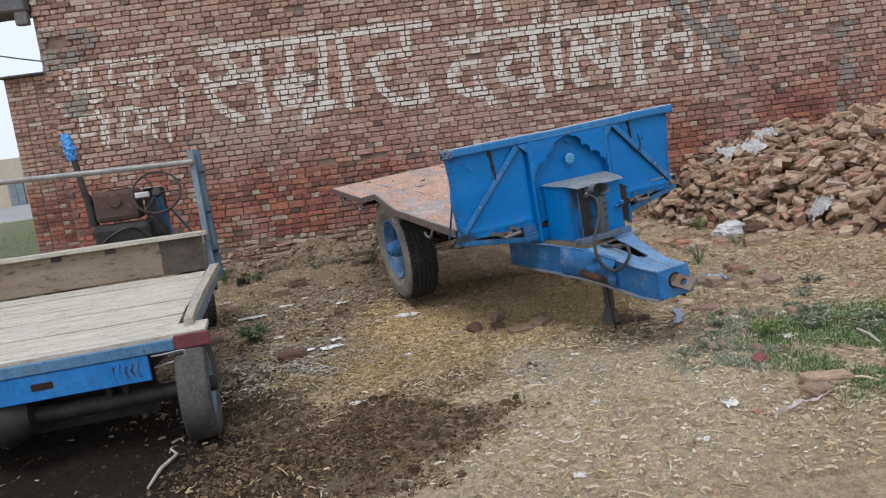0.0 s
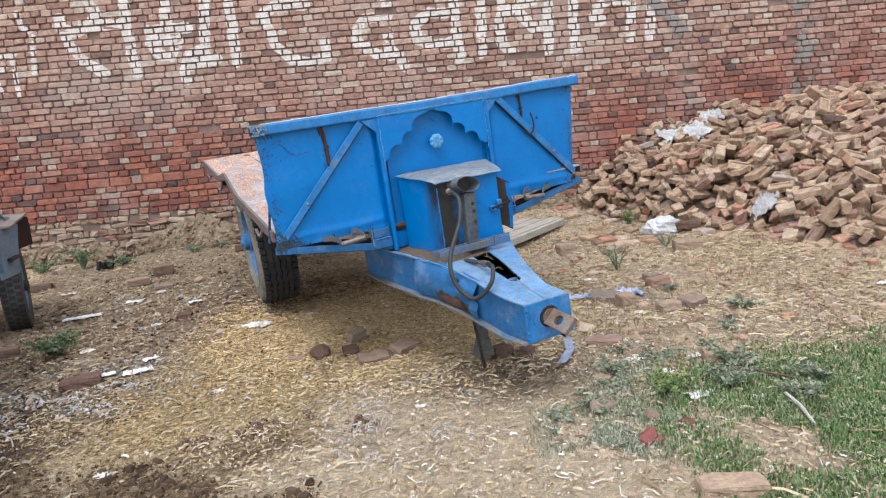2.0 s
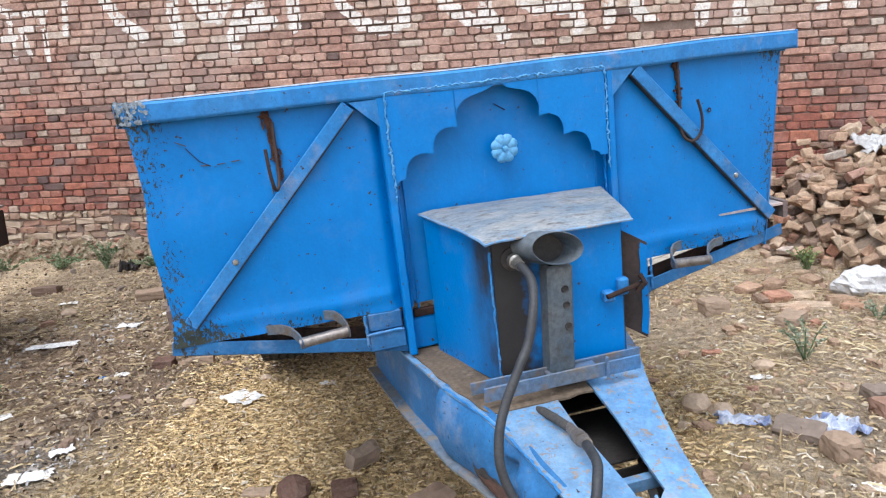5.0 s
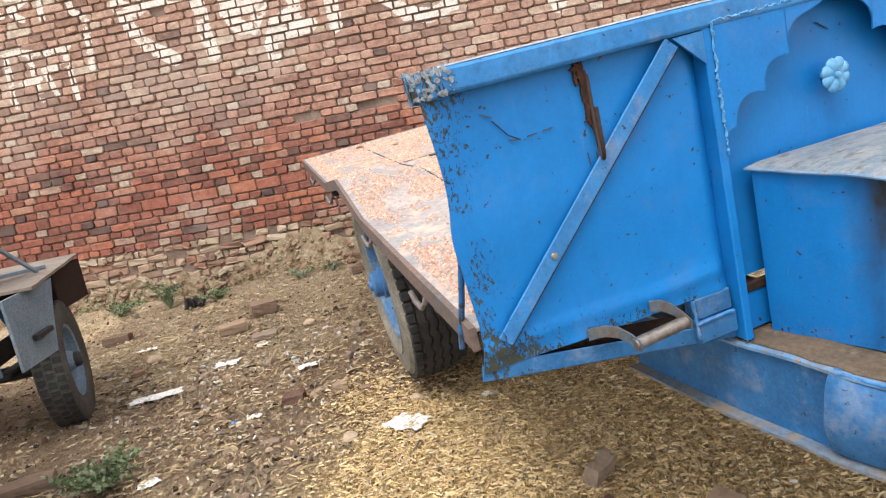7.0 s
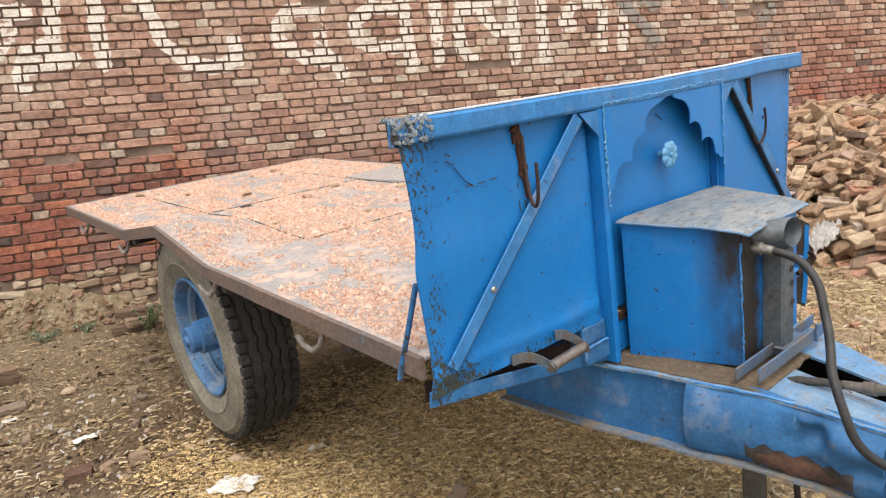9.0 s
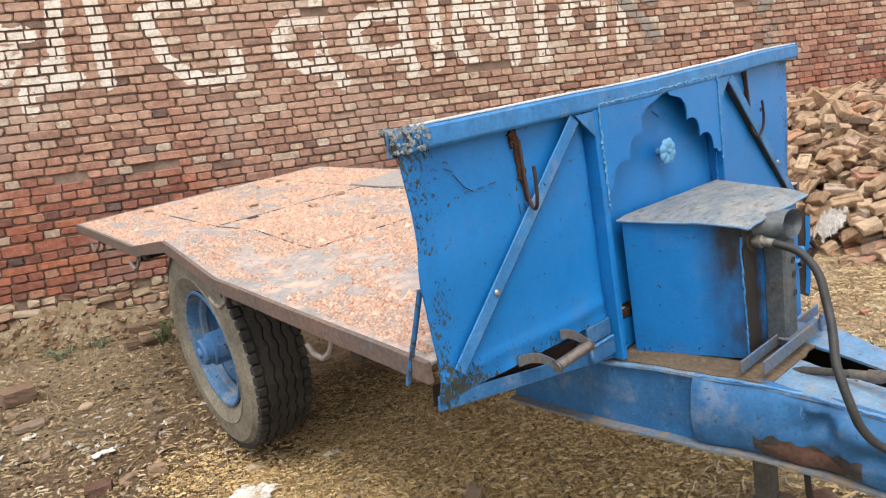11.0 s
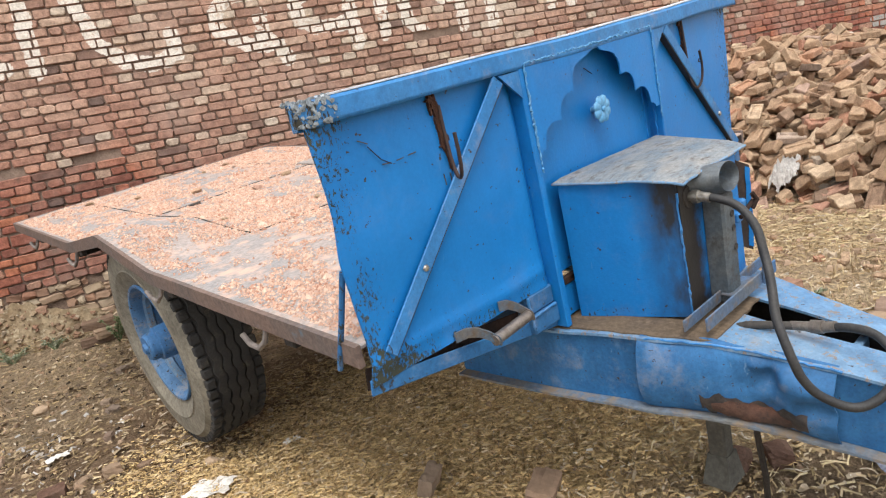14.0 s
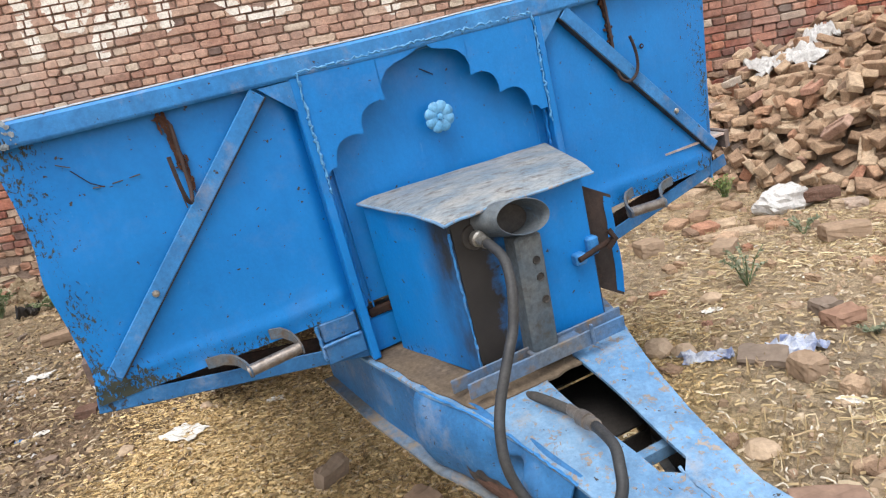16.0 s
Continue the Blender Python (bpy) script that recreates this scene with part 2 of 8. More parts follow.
def earth():
    """Trodden dirt with straw dust, dung-wet patches, grey ash, grit, and shade painted under cart and trailer."""
    m, n, l, b = nodes_of("trodden_earth")
    v = n.new("ShaderNodeNewGeometry").outputs["Position"]
    big = tex(n, l, v, 0.55, 6, 0.6)
    mid = tex(n, l, v, 3.2, 7, 0.65)
    small = tex(n, l, v, 26.0, 8, 0.78)
    grit = tex(n, l, v, 95.0, 5, 0.75)
    col = mix(n, l, step(n, l, big, 0.38, 0.6), (0.51, 0.39, 0.26), (0.46, 0.375, 0.28))
    col = mix(n, l, step(n, l, mid, 0.48, 0.66), col, (0.62, 0.49, 0.325))
    col = mix(n, l, step(n, l, mid, 0.45, 0.30), col, (0.33, 0.25, 0.175))
    # wet dung in the open, muck by the wall, painted shade under cart and trailer
    sep = n.new("ShaderNodeSeparateXYZ")
    l.new(v, sep.inputs[0])

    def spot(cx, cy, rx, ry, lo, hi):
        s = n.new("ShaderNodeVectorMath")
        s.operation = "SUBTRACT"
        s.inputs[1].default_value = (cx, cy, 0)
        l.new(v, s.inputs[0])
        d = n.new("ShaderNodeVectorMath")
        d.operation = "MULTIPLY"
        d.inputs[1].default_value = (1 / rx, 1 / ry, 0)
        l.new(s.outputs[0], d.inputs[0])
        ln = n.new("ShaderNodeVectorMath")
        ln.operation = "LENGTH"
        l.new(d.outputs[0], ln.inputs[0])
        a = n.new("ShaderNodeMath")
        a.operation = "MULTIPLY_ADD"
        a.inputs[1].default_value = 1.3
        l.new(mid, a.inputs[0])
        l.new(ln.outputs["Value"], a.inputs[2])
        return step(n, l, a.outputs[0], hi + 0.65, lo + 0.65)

    # yellow chaff dust, brightened to paint in light missing under the trailer
    col = mix(n, l, spot(1.4, 5.95, 1.25, 1.1, 0.8, 1.25), col, (0.62, 0.475, 0.255))
    col = mix(n, l, spot(1.5, 3.8, 1.4, 1.15, 0.7, 1.3), col, (0.63, 0.505, 0.35))
    col = mix(n, l, spot(-6.5, 12.0, 4.0, 3.0, 0.8, 1.2), col, (0.17, 0.18, 0.10))
    col = mix(n, l, spot(-11.0, 18.0, 8.0, 8.0, 0.8, 1.1), col, (0.16, 0.17, 0.10))
    col = mix(n, l, spot(-0.8, 7.2, 1.7, 1.8, 0.8, 1.25), col, (0.30, 0.218, 0.152))
    # near-black shade of the cart, painted into the earth colour
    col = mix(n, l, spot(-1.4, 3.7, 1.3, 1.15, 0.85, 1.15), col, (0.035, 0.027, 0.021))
    col = mix(n, l, spot(-0.5, 8.4, 1.6, 1.3, 0.8, 1.2), col, (0.33, 0.26, 0.18))
    col = mix(n, l, spot(-0.15, 5.2, 0.5, 0.6, 0.6, 1.0), col, (0.33, 0.29, 0.25))
    col = mix(n, l, spot(0.55, 4.85, 0.80, 0.60, 0.5, 1.3), col, (0.58, 0.43, 0.22))
    col = mix(n, l, spot(0.42, 3.68, 0.62, 0.52, 0.35, 1.30), col, (0.125, 0.080, 0.049))
    col = mix(n, l, spot(-0.10, 3.35, 0.75, 0.60, 0.4, 1.2), col, (0.075, 0.051, 0.034))
    col = mix(n, l, spot(-0.38, 4.75, 0.50, 0.95, 0.4, 1.2), col, (0.19, 0.142, 0.105))
    col = mix(n, l, spot(0.92, 4.28, 0.34, 0.22, 0.4, 1.2), col, (0.30, 0.215, 0.135))
    # darker brown patch below the drawbar
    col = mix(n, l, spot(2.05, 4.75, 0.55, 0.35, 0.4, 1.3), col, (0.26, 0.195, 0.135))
    # the trailer's shade behind its wheel, painted as darker soil
    col = mix(n, l, spot(1.1, 6.95, 1.3, 0.8, 0.6, 1.25), col, (0.23, 0.165, 0.11))
    # second layer of the cart's painted shade
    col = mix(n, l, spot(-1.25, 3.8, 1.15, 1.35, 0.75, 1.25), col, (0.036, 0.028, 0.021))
    col = mix(n, l, 0.85, col, mix(n, l, con(n, l, small), (0.48, 0.47, 0.46), (1.60, 1.56, 1.48)), "MULTIPLY")
    col = mix(n, l, 0.6, col, mix(n, l, con(n, l, grit), (0.5, 0.5, 0.5), (1.45, 1.42, 1.38)), "MULTIPLY")
    l.new(col, b.inputs["Base Color"])
    b.inputs["Roughness"].default_value = 0.97
    b.inputs["Specular IOR Level"].default_value = 0.1
    bump(n, l, b, mix(n, l, 0.4, con(n, l, small), con(n, l, grit)), 1.0, 0.022)
    return m


def tinted(name, stops, rough=0.9, source="island", scale=60.0):
    """One colour of a list per loose piece."""
    m, n, l, b = nodes_of(name)
    if source == "island":
        rnd = n.new("ShaderNodeNewGeometry").outputs["Random Per Island"]
    else:
        rnd = n.new("ShaderNodeObjectInfo").outputs["Random"]
    r = ramp(n, [(i / max(1, len(stops) - 1), c) for i, c in enumerate(stops)])
    l.new(rnd, r.inputs[0])
    v = coords(n, l, "object")
    f = tex(n, l, v, scale, 4, 0.7)
    l.new(mix(n, l, 0.4, r.outputs[0], mix(n, l, con(n, l, f), (0.55, 0.55, 0.55), (1.4, 1.4, 1.4)), "MULTIPLY"), b.inputs["Base Color"])
    b.inputs["Roughness"].default_value = rough
    b.inputs["Specular IOR Level"].default_value = 0.12
    bump(n, l, b, f, 0.3, 0.003)
    return m


BLUE = painted_steel("blue_enamel", (0.0035, 0.142, 0.425), (0.005, 0.165, 0.47), 0.30, 0.12, 0.42, mottle=0.35)
BLUE_PANEL = painted_steel("blue_enamel_knocked", (0.0035, 0.142, 0.425), (0.005, 0.165, 0.47), 0.295, 0.10, 0.42, zones=((0, 0.15, 0.03, 0.20), (0, 1.60, 1.71, 0.19), (2, 0.11, 0.03, 0.19), (2, 0.52, 0.56, 0.06)), mottle=0.3, chip_scale=150.0, bare=((0.020, 0.030, 0.026), (0.058, 0.062, 0.046)))
BLUE_WORN = painted_steel("blue_enamel_worn", (0.015, 0.145, 0.39), (0.045, 0.19, 0.42), 0.36, 0.6, 0.5, zones=((0, 0.09, 0.02, 0.16), (2, -0.02, -0.10, 0.02)))
BLUE_OIL = painted_steel("blue_enamel_oily", (0.0035, 0.142, 0.425), (0.005, 0.165, 0.47), 0.31, 0.15, 0.42, oil=0.855, mottle=0.35)
BLUE_PALE = painted_steel("pale_blue_enamel", (0.085, 0.20, 0.36), (0.175, 0.275, 0.385), 0.445, 0.95, 0.6, chip_scale=48.0, bare=((0.16, 0.135, 0.12), (0.29, 0.255, 0.225)))
BLUE_BOX = painted_steel("blue_enamel_box", (0.0035, 0.142, 0.425), (0.005, 0.165, 0.47), 0.30, 0.15, 0.42, mottle=0.35, smear=(-0.20, -0.280, 1.5), zones=((2, -0.055, -0.115, 0.16), (2, 0.19, 0.23, 0.06)))
BLUE_LIGHT = plain("light_blue_enamel", (0.07, 0.25, 0.46), (0.12, 0.31, 0.50), 20.0, 0.45, 0.0, 0.2, 90.0)
LID = plain("lid_bare_paint", (0.13, 0.175, 0.215), (0.27, 0.265, 0.25), 9.0, 0.55, 0.1, 0.4, 80.0, (0.085, 0.072, 0.062), 0.42, "object", (1, 2.4, 1))
RUST = plain("rust", (0.042, 0.024, 0.018), (0.028, 0.02, 0.017), 22.0, 0.9, 0.0, 0.6, 120.0, (0.075, 0.034, 0.02), 0.36)
HOOK = plain("dark_rusty_rod", (0.03, 0.02, 0.018), (0.05, 0.028, 0.022), 30.0, 0.7, 0.1, 0.4)
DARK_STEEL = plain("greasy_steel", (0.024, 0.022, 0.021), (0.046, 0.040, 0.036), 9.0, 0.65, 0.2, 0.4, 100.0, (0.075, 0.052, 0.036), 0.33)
GALV = plain("bright_fitting", (0.42, 0.40, 0.36), (0.25, 0.23, 0.2), 30.0, 0.38, 0.85, 0.2)
RUBBER = plain("tyre_rubber", (0.022, 0.022, 0.023), (0.042, 0.041, 0.040), 6.0, 0.85, 0.0, 0.4, 120.0, (0.10, 0.088, 0.072), 0.37)
SIDEWALL = plain("dusty_sidewall", (0.25, 0.23, 0.185), (0.17, 0.155, 0.125), 7.0, 0.92, 0.0, 0.5, 60.0, (0.08, 0.072, 0.062), 0.33)
HOSE = plain("hose_rubber", (0.017, 0.018, 0.02), (0.035, 0.034, 0.033), 20.0, 0.55, 0.0, 0.25, 140.0)
DECK_EDGE = plain("rusty_deck_edge", (0.175, 0.118, 0.095), (0.125, 0.098, 0.088), 5.0, 0.8, 0.1, 0.5, 70.0, (0.10, 0.15, 0.20), 0.34)
DECK = plain("scuffed_deck_plate", (0.25, 0.245, 0.245), (0.34, 0.29, 0.265), 3.5, 0.8, 0.0, 0.4, 60.0, (0.52, 0.36, 0.285), 0.44)
DUSTY_BLUE = painted_steel("dusty_blue_rim", (0.045, 0.145, 0.32), (0.10, 0.205, 0.35), 0.40, 1.3, 0.6, chip_scale=40.0)
BLUE_DIRTY = painted_steel("blue_enamel_dirty", (0.014, 0.105, 0.27), (0.034, 0.130, 0.285), 0.37, 0.55, 0.55, zones=((0, 0.09, 0.02, 0.10),))
LUG_MAT = plain("grimy_lug", (0.10, 0.088, 0.075), (0.065, 0.11, 0.16), 18.0, 0.7, 0.0, 0.5, 90.0, (0.085, 0.058, 0.038), 0.42)
BAT_BROWN = tinted("weathered_bat", [(0.14, 0.095, 0.07), (0.24, 0.165, 0.115), (0.31, 0.225, 0.155), (0.19, 0.15, 0.12), (0.27, 0.16, 0.11)], 0.96, "object", 25.0)
BAT_BROWN_JOINED = tinted("bedded_stone", [(0.19, 0.13, 0.09), (0.29, 0.21, 0.14), (0.36, 0.275, 0.19), (0.25, 0.155, 0.105), (0.40, 0.33, 0.24)], 0.96, "island", 30.0)
DARK_BAT = plain("dark_brown_brick", (0.11, 0.062, 0.045), (0.16, 0.10, 0.075), 14.0, 0.95, 0.0, 0.6, 80.0, (0.075, 0.055, 0.045), 0.4)
DUST = tinted("brick_dust", [(0.34, 0.17, 0.115), (0.47, 0.29, 0.21), (0.55, 0.37, 0.28), (0.62, 0.47, 0.37), (0.43, 0.25, 0.18), (0.58, 0.42, 0.33)], 0.97)
WOOD = plain("weathered_plank", (0.30, 0.27, 0.22), (0.43, 0.39, 0.32), 5.0, 0.88, 0.0, 0.6, 60.0, (0.14, 0.115, 0.09), 0.38, "random", (0.9, 7, 7))
WOOD_X = plain("weathered_plank_along", (0.40, 0.365, 0.30), (0.56, 0.515, 0.425), 5.0, 0.88, 0.0, 0.8, 60.0, (0.17, 0.14, 0.11), 0.40, "random", (7, 0.9, 7))
BOARD = plain("stained_board", (0.21, 0.16, 0.115), (0.27, 0.215, 0.15), 3.0, 0.88, 0.0, 0.5, 50.0, (0.06, 0.05, 0.04), 0.40, "object", (5, 1.0, 5))
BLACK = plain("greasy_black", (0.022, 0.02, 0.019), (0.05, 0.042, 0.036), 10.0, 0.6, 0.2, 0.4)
BROWN_TANK = plain("rusted_tank", (0.10, 0.055, 0.042), (0.075, 0.05, 0.042), 8.0, 0.75, 0.1, 0.4, 80.0, (0.17, 0.09, 0.06), 0.36)
BLUE_GREY = plain("blue_grey_fender", (0.19, 0.23, 0.26), (0.13, 0.17, 0.21), 5.0, 0.7, 0.0, 0.4, 70.0, (0.28, 0.25, 0.2), 0.34)
MAROON = plain("maroon_paint", (0.17, 0.04, 0.04), (0.11, 0.035, 0.035), 9.0, 0.7, 0.0, 0.4)
EARTH = earth()
MORTAR = plain("dark_joint", (0.155, 0.112, 0.088), (0.225, 0.165, 0.13), 6.0, 0.97, 0.0, 0.6, 80.0)
BRICK_JOINED = brick_skin("wall_brick_rest", "island")
BRICK_ONE = brick_skin("wall_brick", "object")
HEAP_JOINED = heap_skin("loose_brick_rest", "island")
HEAP_ONE = heap_skin("loose_brick", "object")
PLINTH = tinted("crumbling_plinth", [(0.15, 0.10, 0.07), (0.25, 0.185, 0.12), (0.31, 0.25, 0.17), (0.23, 0.125, 0.085), (0.28, 0.205, 0.135), (0.36, 0.30, 0.225)], 0.96, "island", 30.0)
WHITEWASH = plain("worn_whitewash", (0.65, 0.61, 0.55), (0.51, 0.47, 0.41), 9.0, 0.92, 0.0, 0.5, 70.0, (0.40, 0.28, 0.21), 0.39)
GREY_WASH = plain("grey_cement_smear", (0.27, 0.255, 0.23), (0.20, 0.18, 0.16), 7.0, 0.95, 0.0, 0.5, 60.0)
STRAW = tinted("straw_bits", [(0.22, 0.155, 0.085), (0.36, 0.265, 0.145), (0.48, 0.37, 0.21), (0.29, 0.21, 0.115), (0.60, 0.49, 0.32)], 0.9)
# husk tones lifted to offset the trailer's shade
CHAFF = tinted("husk_chaff", [(0.26, 0.18, 0.09), (0.60, 0.43, 0.205), (0.74, 0.55, 0.285), (0.58, 0.42, 0.21), (0.38, 0.26, 0.135), (0.84, 0.68, 0.44)], 0.9)
PEBBLE = tinted("clods_and_grit", [(0.19, 0.13, 0.085), (0.33, 0.24, 0.155), (0.46, 0.355, 0.23), (0.31, 0.20, 0.13), (0.52, 0.43, 0.31)], 0.95)
PAPER = tinted("scrap_paper", [(0.70, 0.68, 0.63), (0.80, 0.79, 0.76), (0.56, 0.52, 0.46), (0.76, 0.75, 0.73)], 0.8)
LEAF_GREEN = tinted("weed_leaf", [(0.085, 0.12, 0.055), (0.13, 0.175, 0.085), (0.19, 0.225, 0.125), (0.23, 0.24, 0.155)], 0.75)
GRASS = tinted("grass_blades", [(0.065, 0.12, 0.034), (0.10, 0.17, 0.052), (0.14, 0.21, 0.074), (0.21, 0.25, 0.12), (0.38, 0.35, 0.23)], 0.8)
CURLS = tinted("dry_peel", [(0.15, 0.105, 0.065), (0.31, 0.235, 0.15), (0.46, 0.37, 0.25), (0.23, 0.17, 0.105), (0.58, 0.50, 0.38), (0.38, 0.295, 0.19)], 0.9)
WHITE_BAG = plain("white_sack", (0.54, 0.53, 0.51), (0.38, 0.36, 0.34), 9.0, 0.75, 0.0, 0.5, 40.0)
PRINTED_BAG = plain("printed_wrapper", (0.58, 0.60, 0.63), (0.16, 0.20, 0.34), 22.0, 0.45, 0.0, 0.3, 40.0)
BLUE_PLASTIC = plain("blue_plastic", (0.03, 0.20, 0.58), (0.09, 0.31, 0.66), 20.0, 0.35, 0.0, 0.3, 40.0)
TWILL = plain("blue_grey_strip", (0.16, 0.19, 0.28), (0.26, 0.28, 0.34), 25.0, 0.7, 0.0, 0.4)
TARMAC = plain("dusty_road", (0.30, 0.29, 0.28), (0.25, 0.245, 0.24), 0.8, 0.9, 0.0, 0.3, 25.0)
OCHRE = plain("ochre_plaster", (0.46, 0.39, 0.28), (0.42, 0.38, 0.32), 0.6, 0.95, 0.0, 0.3, 12.0)
CONCRETE = plain("dark_concrete", (0.10, 0.10, 0.105), (0.15, 0.145, 0.14), 2.5, 0.9, 0.0, 0.4, 40.0)
GREY_SLAB = plain("grey_slab", (0.30, 0.29, 0.27), (0.24, 0.23, 0.215), 4.0, 0.93, 0.0, 0.4, 50.0)

# ---- building helpers ----
class Geo:
    """Vertices and faces gathered for one mesh."""

    def __init__(self):
        self.v, self.f = [], []

    def add(self, verts, faces, m=None):
        k = len(self.v)
        self.v += [tuple(m @ Vector(p)) if m else tuple(p) for p in verts]
        self.f += [tuple(i + k for i in f) for f in faces]
        return self

    def box(self, lo, hi, bevel=0.004, m=None, seg=1):
        bm = bmesh.new()
        bmesh.ops.create_cube(bm, size=1)
        for p in bm.verts:
            p.co = Vector([(a + b) / 2 + c * (b - a) for a, b, c in zip(lo, hi, p.co)])
        if bevel:
            small = min(abs(b - a) for a, b in zip(lo, hi))
            bmesh.ops.bevel(bm, geom=bm.edges[:], offset=min(bevel, small * 0.4), segments=seg, affect="EDGES", profile=0.6)
        return self.take(bm, m)

    def take(self, bm, m=None):
        bm.verts.ensure_lookup_table()
        bm.verts.index_update()
        self.add([p.co.copy() for p in bm.verts], [[p.index for p in f.verts] for f in bm.faces], m)
        bm.free()
        return self

    def bar(self, a, b, width, thick, up=(0, 0, 1), bevel=0.003):
        """A flat bar from a to b; width lies across, thick along up."""
        a, b = Vector(a), Vector(b)
        x = (b - a).normalized()
        z = (Vector(up) - x * Vector(up).dot(x)).normalized()
        y = z.cross(x)
        m = Matrix((x, y, z)).transposed().to_4x4()
        m.translation = a
        return self.box((0, -width / 2, -thick / 2), ((b - a).length, width / 2, thick / 2), bevel, m)

    def tube(self, pts, r, n=10, caps=True):
        pts = [Vector(p) for p in pts]
        rings, side = [], None
        for i, p in enumerate(pts):
            d = (pts[min(i + 1, len(pts) - 1)] - pts[max(i - 1, 0)]).normalized()
            if side is None:
                side = d.orthogonal().normalized()
            side = (side - d * side.dot(d)).normalized()
            other = d.cross(side)
            rr = r[i] if isinstance(r, (list, tuple)) else r
            rings.append([p + (side * math.cos(2 * math.pi * k / n) + other * math.sin(2 * math.pi * k / n)) * rr for k in range(n)])
        vs = [q for ring in rings for q in ring]
        fs = [(i * n + k, i * n + (k + 1) % n, (i + 1) * n + (k + 1) % n, (i + 1) * n + k) for i in range(len(pts) - 1) for k in range(n)]
        if caps:
            fs += [tuple(reversed(range(n))), tuple(range((len(pts) - 1) * n, len(pts) * n))]
        return self.add(vs, fs)

    def lathe(self, profile, n=32, m=None, closed=False):
        """Profile of (radius, height) turned about the local z axis."""
        vs = [(r * math.cos(2 * math.pi * k / n), r * math.sin(2 * math.pi * k / n), h) for r, h in profile for k in range(n)]
        rows = len(profile)
        fs = [(i % rows * n + k, i % rows * n + (k + 1) % n, (i + 1) % rows * n + (k + 1) % n, (i + 1) % rows * n + k) for i in range(rows if closed else rows - 1) for k in range(n)]
        return self.add(vs, fs, m)

    def slab(self, outline, lo, hi, axis="y"):
        """A flat outline (list of 2D points) given thickness between lo and hi along an axis."""
        n = len(outline)
        put = {"y": lambda p, d: (p[0], d, p[1]), "z": lambda p, d: (p[0], p[1], d), "x": lambda p, d: (d, p[0], p[1])}[axis]
        vs = [put(p, lo) for p in outline] + [put(p, hi) for p in outline]
        fs = [tuple(range(n)), tuple(reversed(range(n, 2 * n)))] + [(i, i + n, (i + 1) % n + n, (i + 1) % n) for i in range(n)]
        return self.add(vs, fs)

    def sheet(self, nx, ny, fn, thick=0.0, down=(0, 0, -1)):
        """A grid fn(s, t) for s, t in 0..1, given thickness along down."""
        k = (nx + 1) * (ny + 1)
        top = [Vector(fn(i / nx, j / ny)) for j in range(ny + 1) for i in range(nx + 1)]
        at = lambda i, j: j * (nx + 1) + i  # noqa: E731
        fs = [(at(i, j), at(i + 1, j), at(i + 1, j + 1), at(i, j + 1)) for j in range(ny) for i in range(nx)]
        if not thick:
            return self.add(top, fs)
        low = [p + Vector(down) * thick for p in top]
        rim = [at(i, 0) for i in range(nx)] + [at(nx, j) for j in range(ny)] + [at(i, ny) for i in range(nx, 0, -1)] + [at(0, j) for j in range(ny, 0, -1)]
        under = [tuple(k + q for q in reversed(f)) for f in fs]
        side = [(rim[i], rim[i] + k, rim[(i + 1) % len(rim)] + k, rim[(i + 1) % len(rim)]) for i in range(len(rim))]
        return self.add(top + low, fs + under + side)


def mesh_of(name, geo, material, smooth=False):
    me = bpy.data.meshes.new(name)
    me.from_pydata(geo.v, [], geo.f)
    bm = bmesh.new()
    bm.from_mesh(me)
    bmesh.ops.recalc_face_normals(bm, faces=bm.faces[:])
    bm.to_mesh(me)
    bm.free()
    me.materials.append(material)
    if smooth:
        me.shade_smooth()
        me.set_sharp_from_angle(angle=radians(38))
    return me


def part(name, geo, material, parent, label="", smooth=False):
    ob = new(name, mesh_of(name, geo, material, smooth))
    ob.parent = parent
    return tagged(ob, label=label)


def thing(name, label, category, m=None, group="", kind=""):
    ob = new(name)
    if m is not None:
        ob.matrix_world = m
    return tagged(ob, label, category, group, kind)


def single(name, geo, material, label, category, m=None, group="", kind="", smooth=False):
    ob = new(name, mesh_of(name, geo, material, smooth))
    if m is not None:
        ob.matrix_world = m
    return tagged(ob, label, category, group, kind)


def fast(name, verts, faces, material, label="", category="", kind="stuff", parent=None):
    """Many loose pieces in one mesh, taken as they are."""
    me = bpy.data.meshes.new(name)
    me.from_pydata(verts, [], faces)
    me.materials.append(material)
    ob = new(name, me)
    if parent:
        ob.parent = parent
    return tagged(ob, label, category, "", kind)


def nz(x, y, z=0.0):
    return noise.noise(Vector((x, y, z)))


def smooth01(a, b, x):
    t = min(1.0, max(0.0, (x - a) / (b - a)))
    return t * t * (3 - 2 * t)


WALL_Y = 9.115


def lie(x, y):
    """The lie of the land, without the small bumps."""
    z = -0.05 * math.exp(-(((x + 0.9) / 1.0) ** 2) - ((y - 3.9) / 0.7) ** 2) + 0.07 * smooth01(1.4, 3.4, x) + 0.05 * smooth01(3.2, 5.0, x)
    z += (0.13 * math.exp(-(((y - 9.2) / 0.8) ** 2)) + 0.05 * math.exp(-(((y - 9.2) / 0.4) ** 2) - ((x + 0.45) / 0.6) ** 2)) * (y < 9.3)
    z += 1.10 * smooth01(13.0, 24.0, y) + 0.85 * min(1.0, max(0.0, (y - 24.0) / 16.0))
    return z


